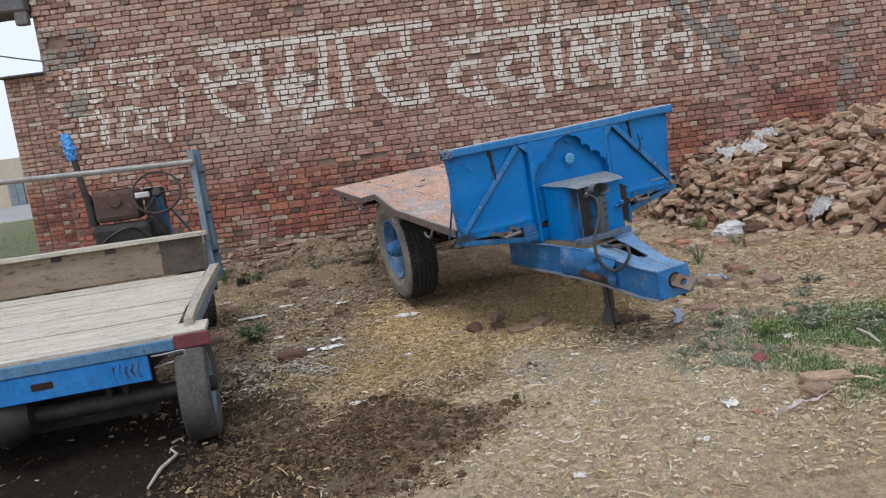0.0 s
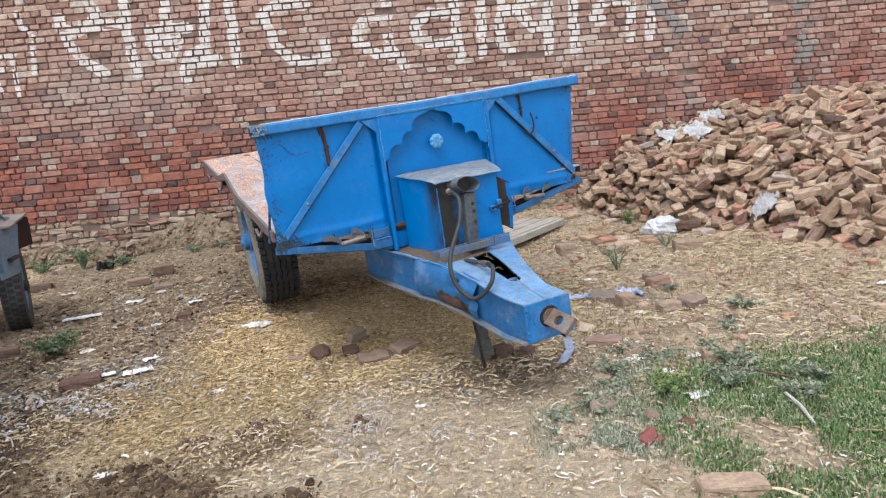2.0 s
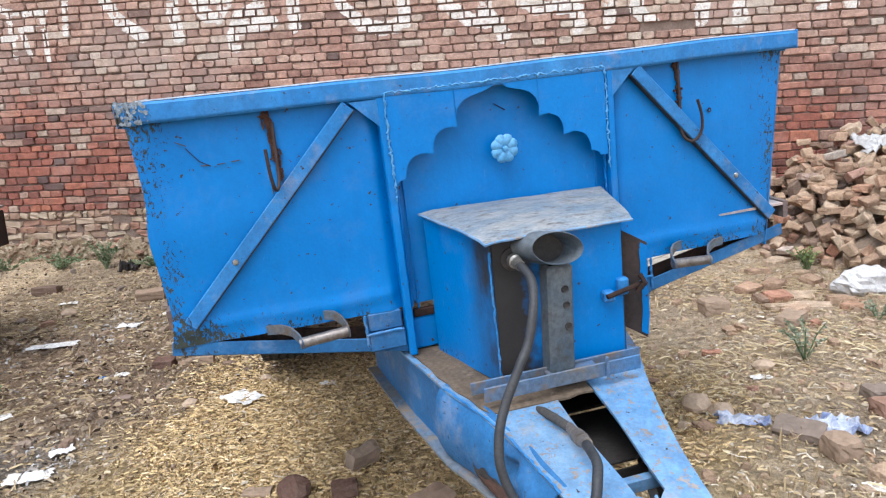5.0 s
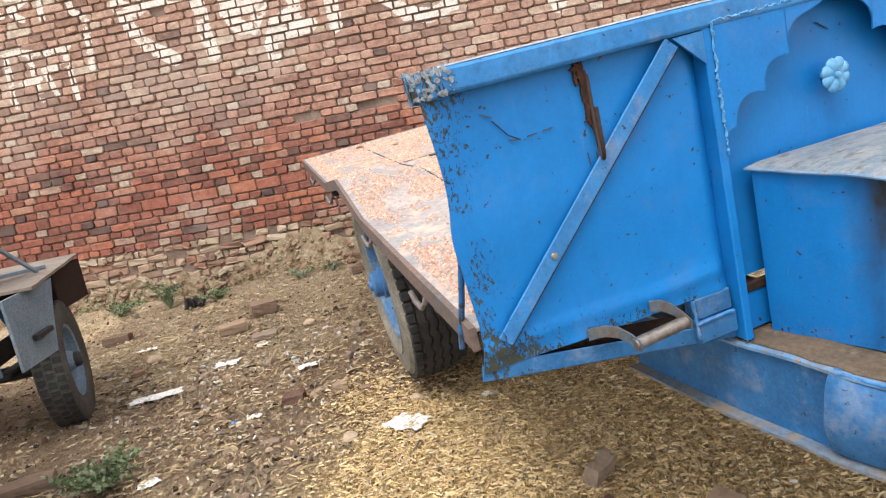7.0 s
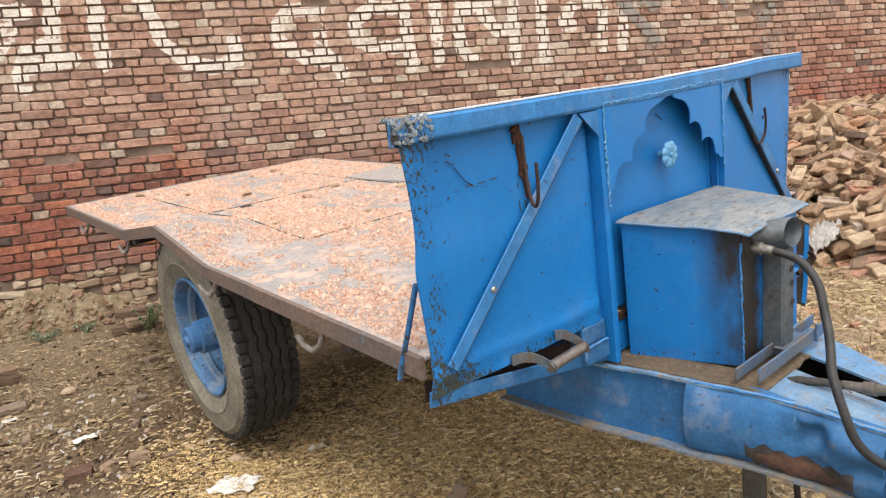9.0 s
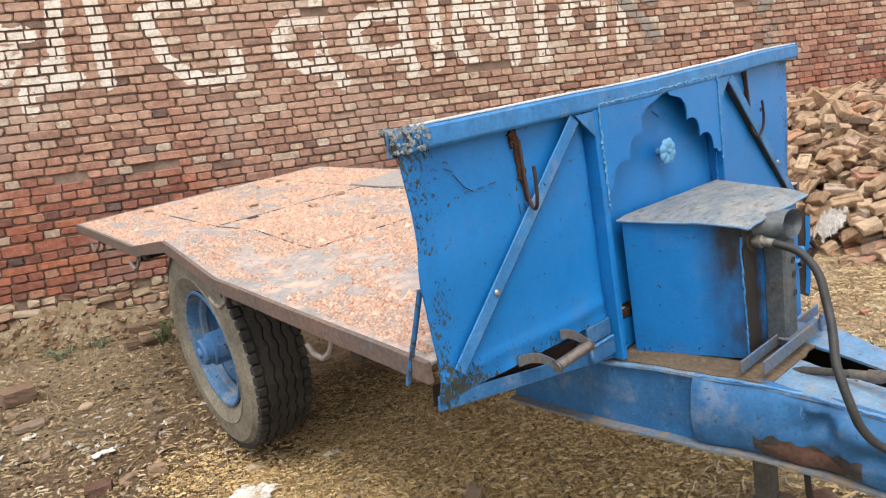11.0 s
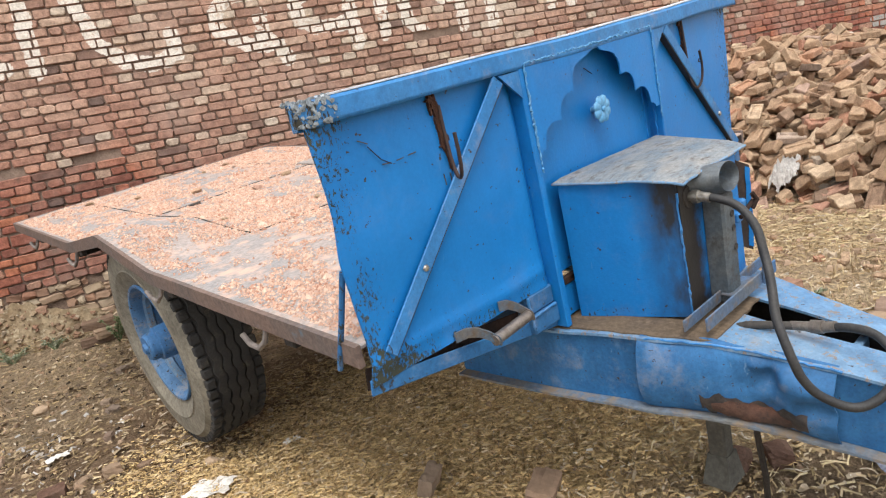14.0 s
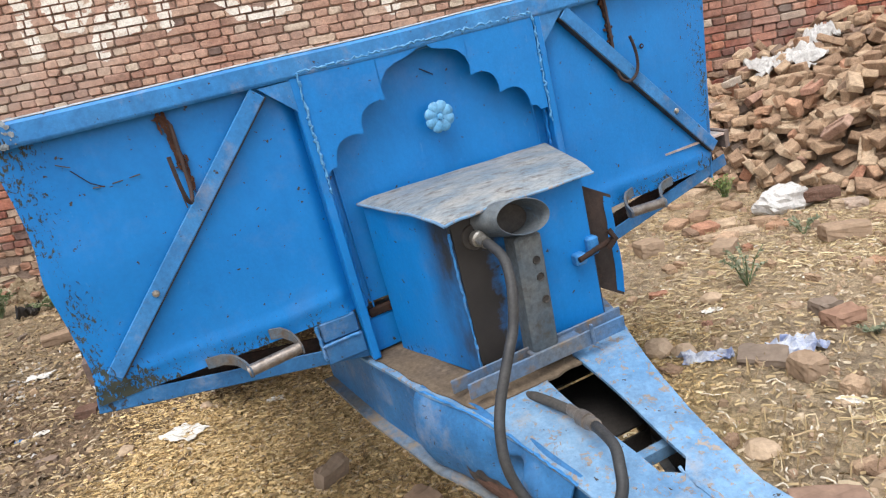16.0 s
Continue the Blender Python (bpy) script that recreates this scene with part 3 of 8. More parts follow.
def ground_z(x, y):
    z = lie(x, y)
    if -8 < x < 12 and -3 < y < 14:
        z += 0.022 * nz(x * 0.9, y * 0.9, 3.1) + 0.016 * nz(x * 2.7, y * 2.7, 7.7) + 0.014 * nz(x * 7, y * 7, 1.3) + 0.007 * nz(x * 15, y * 15, 6.1)
    return z

# ---- ground: one sheet, fine where the camera walks ----
def spread(lo, hi, stepsize, far):
    inner = list(np.arange(lo, hi + 1e-6, stepsize))
    out, d = [], stepsize
    left, right = [lo], [hi]
    while right[-1] < far:
        d *= 1.35
        right.append(right[-1] + d)
        left.append(left[-1] - d)
    return list(reversed(left[1:])) + inner + right[1:]


gx, gy = spread(-3.6, 6.0, 0.03, 420.0), spread(2.4, 9.3, 0.03, 420.0)
gv = [(x, y, ground_z(x, y) + (0.006 * nz(x * 27, y * 27, 5.0) if -4 < x < 6.5 and 2 < y < 9.5 else 0)) for y in gy for x in gx]
nx_ = len(gx)
gf = [(j * nx_ + i, j * nx_ + i + 1, (j + 1) * nx_ + i + 1, (j + 1) * nx_ + i) for j in range(len(gy) - 1) for i in range(nx_ - 1)]
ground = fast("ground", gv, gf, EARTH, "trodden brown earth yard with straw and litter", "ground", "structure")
ground.data.shade_smooth()

# ---- far left: road on a low bank, a plastered compound wall, the roof edge overhead ----
road = single("road", Geo().sheet(30, 12, lambda s, t: (-60 + 70 * s, 24.2 + 14.8 * t, lie(0, 24.2 + 14.8 * t) + 0.03)), TARMAC, "pale dusty road beyond the yard", "road", kind="structure")
g = Geo()
g.box((-60, 41.0, 1.0), (12, 41.4, 4.75), 0.02)
compound = single("backdrop", g, OCHRE, "ochre plastered compound wall far across the road", "wall", kind="structure")
compound_gate = single("gate", Geo().box((-23.8, 40.85, 1.9), (-22.9, 40.98, 3.3), 0.02).box((-23.4, 40.82, 1.9), (-23.32, 40.86, 3.3), 0.01), BLUE_GREY, "grey closed gate in the far compound wall", "gate")
# roof slab that juts out beyond the corner of the brick building
single("roof_slab", Geo().box((-5.2, 9.0, 3.70), (-3.615, 9.4, 4.1), 0.02).box((-3.76, 9.02, 3.54), (-3.61, 9.1, 3.699), 0.01), CONCRETE, "dark concrete roof slab edge at the building corner", "roof", kind="structure")
# overhead cable
single("cable", Geo().tube([(-14 + 1.4 * k, 13.5 - 0.2 * k, 6.35 - 0.42 * k + 0.012 * (k - 4) ** 2) for k in range(9)], 0.012, 6), BLACK, "thin black overhead cable", "cable")

# ---- the blue farm trailer: u across, v to the rear, w up ----
TU, TV, TW = Vector((0.9405, 0.3311, 0.0766)), Vector((-0.335, 0.9411, 0.0451)), Vector((-0.0572, -0.0681, 0.996))
TRAILER_M = Matrix((TU, TV, TW)).transposed().to_4x4()
TRAILER_M.translation = (1.0571, 4.7793, 0.7106)
trailer = thing("farm_trailer", "blue painted steel tractor trailer with flat deck standing on earth", "trailer", TRAILER_M)
MID, WIDE, LONG = 0.885, 1.77, 3.66


def deck_w(u, v):
    """The deck's height: a slow rise to the rear and a folded hump over each tyre."""
    w = 0.104 + 0.0375 * v
    e = min(u, WIDE - u)
    k = min(1.0, 1.6 * max(0.0, 1 - e / 0.48))
    a = (v - 1.28 - 0.3 * (1 - k) * 0.5) / 0.53
    b = (2.36 - v - 0.3 * (1 - k) * 0.5) / 0.54
    w += 0.085 * k ** 0.7 * max(0.0, min(1.0, a, b)) if k > 0 else 0
    return w + 0.004 * nz(u * 2.2, v * 2.2, 4)


part("deck", Geo().sheet(44, 90, lambda s, t: (0.012 + (WIDE - 0.024) * s, 0.02 + LONG * t, deck_w(0.012 + (WIDE - 0.024) * s, 0.02 + LONG * t)), 0.006), DECK, trailer, "scuffed steel deck plate strewn with brick dust")
for side, u0, u1 in (("left", -0.004, 0.011), ("right", WIDE - 0.011, WIDE + 0.004)):
    part("deck_edge", Geo().sheet(1, 120, lambda s, t: (u0 + (u1 - u0) * s, 0.02 + LONG * t, deck_w(0.0, 0.02 + LONG * t) + 0.004), 0.05), DECK_EDGE, trailer, "rusty angle edge of the deck")
part("deck_edge", Geo().box((0.0, LONG + 0.02, 0.19), (WIDE, LONG + 0.035, 0.246), 0.004), DECK_EDGE, trailer, "rusty rear edge of the deck")

part("bare_hump", Geo().sheet(20, 40, lambda s, t: (1.315 + 0.43 * s, 1.22 + 1.24 * t, deck_w(1.315 + 0.43 * s, 1.22 + 1.24 * t) + 0.005), 0.004), plain("bare_grey_plate", (0.30, 0.29, 0.285), (0.36, 0.32, 0.295), 5.0, 0.7, 0.2, 0.4, 60.0, (0.36, 0.27, 0.22), 0.40), trailer, "bare grey plate folded over the wheel", True)

part("deck_slot", Geo().box((0.555, 2.235, deck_w(0.58, 2.26) - 0.002), (0.610, 2.285, deck_w(0.58, 2.26) + 0.007), 0.003), DARK_STEEL, trailer, "small square hole cut in the deck plate")
for u0, v0, u1, v1 in ((0.40, 1.28, 0.40, 3.6), (1.30, 0.10, 1.30, 3.6), (0.42, 2.30, 1.28, 2.30), (0.42, 1.26, 1.28, 1.26)):
    n_ = 24
    part("deck_seam", Geo().tube([(u0 + (u1 - u0) * k / n_, v0 + (v1 - v0) * k / n_, deck_w(u0 + (u1 - u0) * k / n_, v0 + (v1 - v0) * k / n_) + 0.001) for k in range(n_ + 1)], 0.0035, 5), DARK_STEEL, trailer, "welded seam of the deck plates")

# under-frame
for u in (0.50, 1.24):
    part("chassis_rail", Geo().bar((u, 0.25, 0.02), (u, LONG - 0.1, 0.13), 0.06, 0.10), DARK_STEEL, trailer)
for v in (0.55, 1.25, 2.4, 3.2):
    part("cross_member", Geo().box((0.03, v, 0.035 + 0.03 * v), (WIDE - 0.03, v + 0.05, 0.095 + 0.03 * v), 0.004), DARK_STEEL, trailer)
part("axle", Geo().tube([(0.12, 1.81, -0.26), (WIDE - 0.12, 1.81, -0.26)], 0.05, 14).box((0.42, 1.5, -0.22), (0.49, 2.12, -0.16), 0.01).box((1.27, 1.5, -0.22), (1.34, 2.12, -0.16), 0.01).box((0.40, 1.72, -0.2), (0.5, 1.9, 0.05), 0.01).box((1.27, 1.72, -0.2), (1.37, 1.9, 0.05), 0.01), DARK_STEEL, trailer, "greasy axle with leaf springs", True)
HOOK_GREY = plain("dusty_hook", (0.24, 0.21, 0.19), (0.15, 0.13, 0.12), 20.0, 0.75, 0.1, 0.3)
for v, h in ((0.55, 0.0), (1.32, 0.02), (2.45, 0.07), (3.3, 0.12)):
    w = deck_w(0, v) - 0.055
    part("rope_hook", Geo().tube([(0.03, v - 0.05, w), (0.012, v - 0.045, w - 0.045), (0.006, v - 0.01, w - 0.068), (0.004, v + 0.04, w - 0.062), (0.0, v + 0.062, w - 0.035)], 0.0085, 8), HOOK_GREY, trailer, "bent grey rope hook under the deck", True)
for v in (0.32, 1.12, 2.2):
    part("hinge_lug", Geo().box((0.005, v, deck_w(0, v) - 0.075), (0.03, v + 0.05, deck_w(0, v) - 0.05), 0.004), DARK_STEEL, trailer)
part("stake_rod", Geo().tube([(-0.010, 0.094, 0.045), (-0.008, 0.088, 0.066), (0.008, 0.056, 0.166), (0.021, 0.022, 0.268)], 0.0066, 10), BLUE_DIRTY, trailer, "thin blue stake rod at the front corner")


# ---- wheels ----
def wheel(name_label, cu, out):
    """cu: the tyre's middle; out: -1 where the wheel's face looks to -u."""
    T = Matrix.Translation((cu, 1.81, -0.26)) @ Matrix(((0, 0, out, 0), (0, 1, 0, 0), (-out, 0, 0, 0), (0, 0, 0, 1)))
    hub = part("wheel", Geo().lathe([(0.0, 0.178), (0.020, 0.178), (0.024, 0.172), (0.026, 0.165), (0.052, 0.165), (0.060, 0.155), (0.060, 0.125), (0.074, 0.12), (0.078, 0.0), (0.078, -0.04), (0.0, -0.04)], 28, T), DUSTY_BLUE, trailer, name_label, True)
    half, R = 0.125, 0.472
    prof = [(0.262, -0.09), (0.30, -0.118), (0.37, -0.130), (0.425, -0.127), (0.452, -0.112), (0.461, -0.085), (0.466, -0.05), (0.467, 0.0), (0.466, 0.05), (0.461, 0.085), (0.452, 0.112)]
    g = Geo().lathe(prof, 72, T)
    # tread: four zigzag ribs, and notched shoulders
    n_ = 144
    for mid_, wide_, top_ in ((-0.0585, 0.0165, 0.4765), (-0.0195, 0.0165, 0.4785), (0.0195, 0.0165, 0.4785), (0.0585, 0.0165, 0.4765)):
        vs, fs = [], []
        for k in range(n_):
            zig = 0.0045 * (1 if k % 4 in (1, 2) else -1)
            a = 2 * math.pi * k / n_
            for r_, z_ in ((0.458, -wide_ - 0.0005), (top_, -wide_ + 0.001), (top_, wide_ - 0.001), (0.458, wide_ + 0.0005)):
                vs.append((r_ * math.cos(a), r_ * math.sin(a), mid_ + z_ + zig))
        for k in range(n_):
            p, q = 4 * k, 4 * ((k + 1) % n_)
            fs += [(p + i, p + i + 1, q + i + 1, q + i) for i in range(3)]
        g.add(vs, fs, T)
    for k in range(60):
        turn = T @ Matrix.Rotation(2 * math.pi * k / 60, 4, "Z")
        for s in (-1, 1):
            lo, hi = sorted((s * 0.081, s * 0.119))
            g.box((0.436, -0.0205, lo), (0.4715 + 0.0015 * (k % 2), 0.0205, hi), 0.005, turn)
    part("tyre", g, RUBBER, hub, "worn black truck tyre with zigzag tread", True)
    g = Geo().lathe([(0.455, 0.1125), (0.43, 0.1285), (0.425, 0.133), (0.418, 0.1315), (0.40, 0.1345), (0.37, 0.1365), (0.345, 0.135), (0.34, 0.139), (0.333, 0.134), (0.30, 0.124), (0.268, 0.104)], 72, T)
    part("sidewall", g, SIDEWALL, hub, "dusty grey tyre sidewall", True)
    g = Geo().lathe([(0.272, 0.112), (0.268, 0.120), (0.258, 0.118), (0.250, 0.105), (0.246, 0.06), (0.238, 0.05), (0.232, 0.0), (0.15, -0.035), (0.08, -0.03)], 56, T)
    part("rim", g, DUSTY_BLUE, hub, "blue painted steel rim", True)
    part("rim_ring", Geo().lathe([(0.246, 0.062), (0.238, 0.07), (0.226, 0.062), (0.222, 0.04), (0.236, 0.03)], 56, T), BLUE_PALE, hub, "worn lock ring", True)
    for k in range(6):
        a = 2 * math.pi * (k + 0.3) / 6
        p = T @ Vector((0.115 * math.cos(a), 0.115 * math.sin(a), -0.03))
        q = T @ Vector((0.115 * math.cos(a), 0.115 * math.sin(a), 0.018))
        part("wheel_nut", Geo().tube([p, q], 0.014, 6), DARK_STEEL, hub)


wheel("blue hub with cap of the trailer wheel", 0.19, -1)
wheel("blue hub with cap of the trailer wheel", WIDE - 0.19, 1)

# ---- front panel ----
def edge_u(w):
    """The battered left edge of the sheet."""
    return 0.010 - 0.012 * smooth01(0.12, 0.0, w) + 0.004 * math.sin(w * 19) - 0.006 * math.exp(-(((w - 0.30) / 0.05) ** 2))


def sheet_point(s, t):
    w = 0.018 + 0.545 * t
    u0, u1 = edge_u(w), 1.700 + 0.05 * t
    u = u0 + (u1 - u0) * s
    d = -0.022 * smooth01(0.30, 0.34, abs(u - MID)) + 0.003 * nz(u * 3, w * 4, 2) + 0.0018 * nz(u * 9, w * 9, 8)
    d -= 0.005 * math.exp(-(((w - 0.062 + 0.02 * nz(u * 4, 1, 1)) / 0.014) ** 2)) * (abs(u - MID) > 0.33)
    d += 0.007 * math.exp(-((w - 0.02) / 0.02) ** 2) * nz(u * 6, 3, 9)
    d += 0.004 * smooth01(0.04, 0.0, u)
    return (u, d, w)


panel = part("front_panel", Geo().sheet(150, 44, sheet_point, 0.006, (0, 1, 0)), BLUE_PANEL, trailer, "bright blue front panel with dents and chipped paint", True)
part("panel_flange", Geo().sheet(3, 40, lambda s, t: (1.708 + 0.048 * t, -0.016 + 0.07 * s, -0.02 + 0.57 * t), 0.004, (1, 0, 0)), BLUE_WORN, panel, "worn side flange")


def rail_point(s, t):
    """The folded top rail: front lip, top face and rear lip, wavering a little."""
    u = -0.008 + (WIDE + 0.026) * s
    prof = [(-0.046, 0.553), (-0.050, 0.558), (-0.050, 0.592), (-0.044, 0.598), (-0.006, 0.600), (-0.001, 0.597), (-0.001, 0.556), (-0.005, 0.548)]
    k = t * (len(prof) - 1)
    i = min(int(k), len(prof) - 2)
    f = k - i
    v = prof[i][0] * (1 - f) + prof[i + 1][0] * f
    w = prof[i][1] * (1 - f) + prof[i + 1][1] * f
    v += max(0.0, 0.04 - u) * 0.8 * (v < -0.02)
    return (u, v + 0.002 * nz(u * 7, 2, 2), w + 0.010 * smooth01(0.8, 0.0, u) + 0.003 * nz(u * 3, 5, 1) + (0.004 * nz(u * 20, 9, 1) if u < 0.09 else 0))


part("top_rail", Geo().sheet(90, 7, rail_point, 0.004, (0, 0.2, -0.6)).box((-0.010, -0.016, 0.556), (-0.005, -0.001, 0.609), 0.002).box((WIDE + 0.016, -0.05, 0.548), (WIDE + 0.021, -0.001, 0.599), 0.002), BLUE_WORN, panel, "blue folded top rail with paint worn on its edge")
# chalky wear, whitened further to paint the glare on the top face
part("rail_top_face", Geo().sheet(60, 1, lambda s, t: (0.045 + (WIDE - 0.03) * s, -0.044 + 0.039 * t, 0.6025 + 0.010 * smooth01(0.8, 0.0, 0.045 + (WIDE - 0.03) * s) + 0.003 * nz((0.045 + (WIDE - 0.03) * s) * 3, 5, 1)), 0.003), plain("chalky_glare_rail_top", (0.58, 0.61, 0.65), (0.46, 0.51, 0.57), 8.0, 0.6, 0.0, 0.3, 60.0, (0.14, 0.11, 0.09), 0.33), panel, "chalky worn top face of the rail with painted glare")

r_ = np.random.default_rng(12)
g = Geo()
for k in range(150):
    u, t = -0.006 + 0.07 * r_.random() ** 1.5, r_.uniform(0.02, 0.66)
    p = rail_point((u + 0.008) / (WIDE + 0.026), t)
    a = r_.uniform(0.0015, 0.0055)
    g.slab([(u + a * math.cos(q * 1.0472) * r_.uniform(0.6, 1.4), p[2] + a * math.sin(q * 1.0472) * r_.uniform(0.6, 1.4)) for q in range(6)], p[1] - 0.0012 - 0.000008 * k, p[1] + 0.003)
part("battered_corner", g, plain("crushed_paint", (0.30, 0.34, 0.37), (0.12, 0.14, 0.15), 90.0, 0.8, 0.0, 0.5, 160.0, (0.04, 0.045, 0.045), 0.40), panel, "crushed rail end with paint flaked to grey")
SCRATCH = plain("scratched_paint", (0.05, 0.045, 0.035), (0.10, 0.085, 0.06), 40.0, 0.9)
for u0, w0, u1, w1 in ((0.150, 0.452, 0.172, 0.450), (0.186, 0.450, 0.206, 0.451), (0.218, 0.452, 0.240, 0.453), (0.105, 0.512, 0.128, 0.500), (0.300, 0.388, 0.301, 0.362), (0.318, 0.386, 0.319, 0.366)):
    part("scratch", Geo().bar((u0, -0.0262, w0), (u1, -0.0262, w1), 0.0022, 0.002, (0, 1, 0), 0.0006), SCRATCH, panel)

# the lobed arch plate: each half is a row of round scallops stepping up to an ogee tip
def arch_outline():
    """Four lobes a side, cusps between them, and an ogee tip a little off the middle."""
    mid, tip = 0.8665, (0.883, 0.558)
    cusps = [(0.272, 0.338), (0.246, 0.3535), (0.169, 0.4055), (0.1025, 0.463)]
    bulge = [0.35, 0.62, 0.62]
    half = [cusps[0]]
    for (a, b), (c_, d), k in zip(cusps, cusps[1:], bulge):
        # a round arc from cusp to cusp, swelling up and outwards
        mx, mz, ex, ez = (a + c_) / 2, (b + d) / 2, c_ - a, d - b
        nx_, nz_ = ez, -ex
        for q in range(1, 10):
            t = q / 9
            h = k * 4 * t * (1 - t) * 0.5
            half.append((a + ex * t + nx_ * h * (1 + 0.25 * (0.5 - t)), b + ez * t + nz_ * h))
    top = [(0.1025, 0.463), (0.105, 0.485), (0.098, 0.507), (0.082, 0.524), (0.060, 0.533), (0.040, 0.537), (0.020, 0.543)]
    left = [(mid - a, b) for a, b in half + top[1:]]
    right = [(mid + a + 0.012, b) for a, b in reversed(half + top[1:])]
    return left + [tip] + right


arch = arch_outline()
g = Geo()
top_w, uL, uR = 0.560, 0.592, 1.172
n = len(arch)
front = [(u, -0.047, w) for u, w in arch]
outer = []
for u, w in arch:
    outer.append((min(max(u, uL), uR), -0.047, top_w))
outer[0], outer[-1] = (uL, -0.047, arch[0][1]), (uR, -0.047, arch[-1][1])
verts = front + outer + [(u, -0.043, w) for u, _, w in front]
faces = [(i, i + 1, n + i + 1, n + i) for i in range(n - 1)] + [(i, i + 1, 2 * n + i + 1, 2 * n + i) for i in range(n - 1)]
k = len(verts)
verts += [(uL, -0.047, top_w), (uR, -0.047, top_w)]
faces += [(n, k, n + 1), (2 * n - 1, 2 * n - 2, k + 1)]
g.add(verts, faces)
part("arch_plate", g, BLUE, panel, "blue plate cut as a lobed arch")
# weld bead round the plate
g = Geo()
bead = [(uL - 0.002, w) for w in np.linspace(0.30, top_w, 44)] + [(u, top_w + 0.004) for u in np.linspace(uL, uR, 96)] + [(uR + 0.002, w) for w in np.linspace(top_w, 0.30, 44)]
g.tube([(u + random.uniform(-0.003, 0.003), -0.049, w + random.uniform(-0.003, 0.003)) for u, w in bead], [0.0025 + random.uniform(-0.0013, 0.0015) for _ in bead], 6)
part("weld_bead", g, plain("painted_weld", (0.03, 0.19, 0.43), (0.10, 0.27, 0.46), 60.0, 0.55, 0.0, 0.3, 120.0), panel, "lumpy weld bead round the arch plate")
for s in (-1, 1):
    f = lambda u: MID + s * (MID - u)  # noqa: E731
    part("post", Geo().box((min(f(0.572), f(0.592)), -0.047, -0.108), (max(f(0.572), f(0.592)), 0.0, 0.556), 0.003), BLUE, panel, "blue upright bar beside the arch")
    part("inner_seam", Geo().box((min(f(0.615), f(0.619)), -0.006, -0.06), (max(f(0.615), f(0.619)), 0.0, 0.54), 0.001), BLUE, panel)
    part("gusset", Geo().slab([(f(0.506), 0.552), (f(0.590), 0.552), (f(0.590), 0.472)], -0.046, -0.040), BLUE_WORN, panel, "triangular gusset")
    b = part("brace", Geo().bar((f(0.052), -0.034, 0.075), (f(0.504), -0.044, 0.545), 0.034, 0.005, (0, 1, 0)), BLUE_WORN, panel, "diagonal angle brace with worn paint")
    # dark steel here paints the shaded side of the blue flange
    part("brace_flange", Geo().bar((f(0.066), -0.024, 0.064), (f(0.518), -0.034, 0.534), 0.005, 0.022, (0, 1, 0)), DARK_STEEL, b, "flange of the brace with its shade painted dark")
    part("rivet", Geo().lathe([(0.0, 0.005), (0.006, 0.004), (0.008, 0.0)], 10, Matrix.Translation((f(0.185), -0.040, 0.215)) @ Matrix.Rotation(radians(90), 4, "X")), GALV, b)
    # lower angle bar sloping down to the drawbar
    part("lower_bar", Geo().bar((f(-0.004), -0.012, 0.018), (f(0.575), -0.012, -0.088), 0.036, 0.005, (0, 1, 0)).bar((f(0.022), 0.012, -0.004), (f(0.575), 0.012, -0.105), 0.005, 0.05, (0, 1, 0)), BLUE_DIRTY, panel, "blue angle bar under the panel")
    part("lower_block", Geo().box((min(f(0.472), f(0.570)), -0.03, -0.085), (max(f(0.472), f(0.570)), 0.02, -0.033), 0.004).box((min(f(0.476), f(0.566)), -0.024, -0.032), (max(f(0.476), f(0.566)), 0.02, 0.018), 0.004), BLUE_DIRTY, panel, "welded blue corner block")
    part("back_strip", Geo().bar((f(0.01), 0.022, 0.022), (f(0.47), 0.022, -0.052), 0.05, 0.004, (0, 1, 0)), RUST, panel, "rusty strip behind the lower bar")
    # hinge pin in two flat lugs
    pin = part("hinge_pin", Geo().tube([(f(0.300), -0.070, -0.008), (f(0.423), -0.069, 0.002)], 0.0135, 16), plain("worn_pin", (0.23, 0.205, 0.185), (0.15, 0.125, 0.105), 25.0, 0.45, 0.6, 0.3, 90.0, (0.12, 0.08, 0.055), 0.36), panel, "worn steel hinge pin", True)
    for line in (((0.225, -0.030, 0.026), (0.258, -0.033, 0.024), (0.282, -0.043, 0.016), (0.298, -0.062, 0.002), (0.304, -0.078, -0.008), (0.305, -0.088, -0.010)), ((0.368, -0.030, 0.040), (0.392, -0.033, 0.036), (0.409, -0.045, 0.024), (0.418, -0.063, 0.010), (0.420, -0.078, 0.002), (0.421, -0.087, 0.000))):
        def strap(p, q, line=line):
            k = p * (len(line) - 1)
            i = min(int(k), len(line) - 2)
            a, b = Vector(line[i]), Vector(line[i + 1])
            c_ = a.lerp(b, k - i)
            return (f(c_.x), c_.y, c_.z + (q - 0.5) * (0.024 - 0.009 * smooth01(0.88, 1.0, p)))
        part("lug", Geo().sheet(24, 3, strap, 0.006, (-0.7 * s, 0.7, 0)), LUG_MAT, pin, "dirty bent flat lug", True)
# cross bar in the middle below the sheet, and a dark strip painting the shadow gap
part("cross_bar", Geo().box((0.575, -0.01, -0.108), (1.195, 0.03, -0.02), 0.004), BLUE, panel, "blue cross bar")
part("dirty_strip", Geo().box((0.60, -0.014, -0.018), (1.17, 0.0, 0.004), 0.003), RUST, panel, "dark strip that paints the shadow gap behind the box")


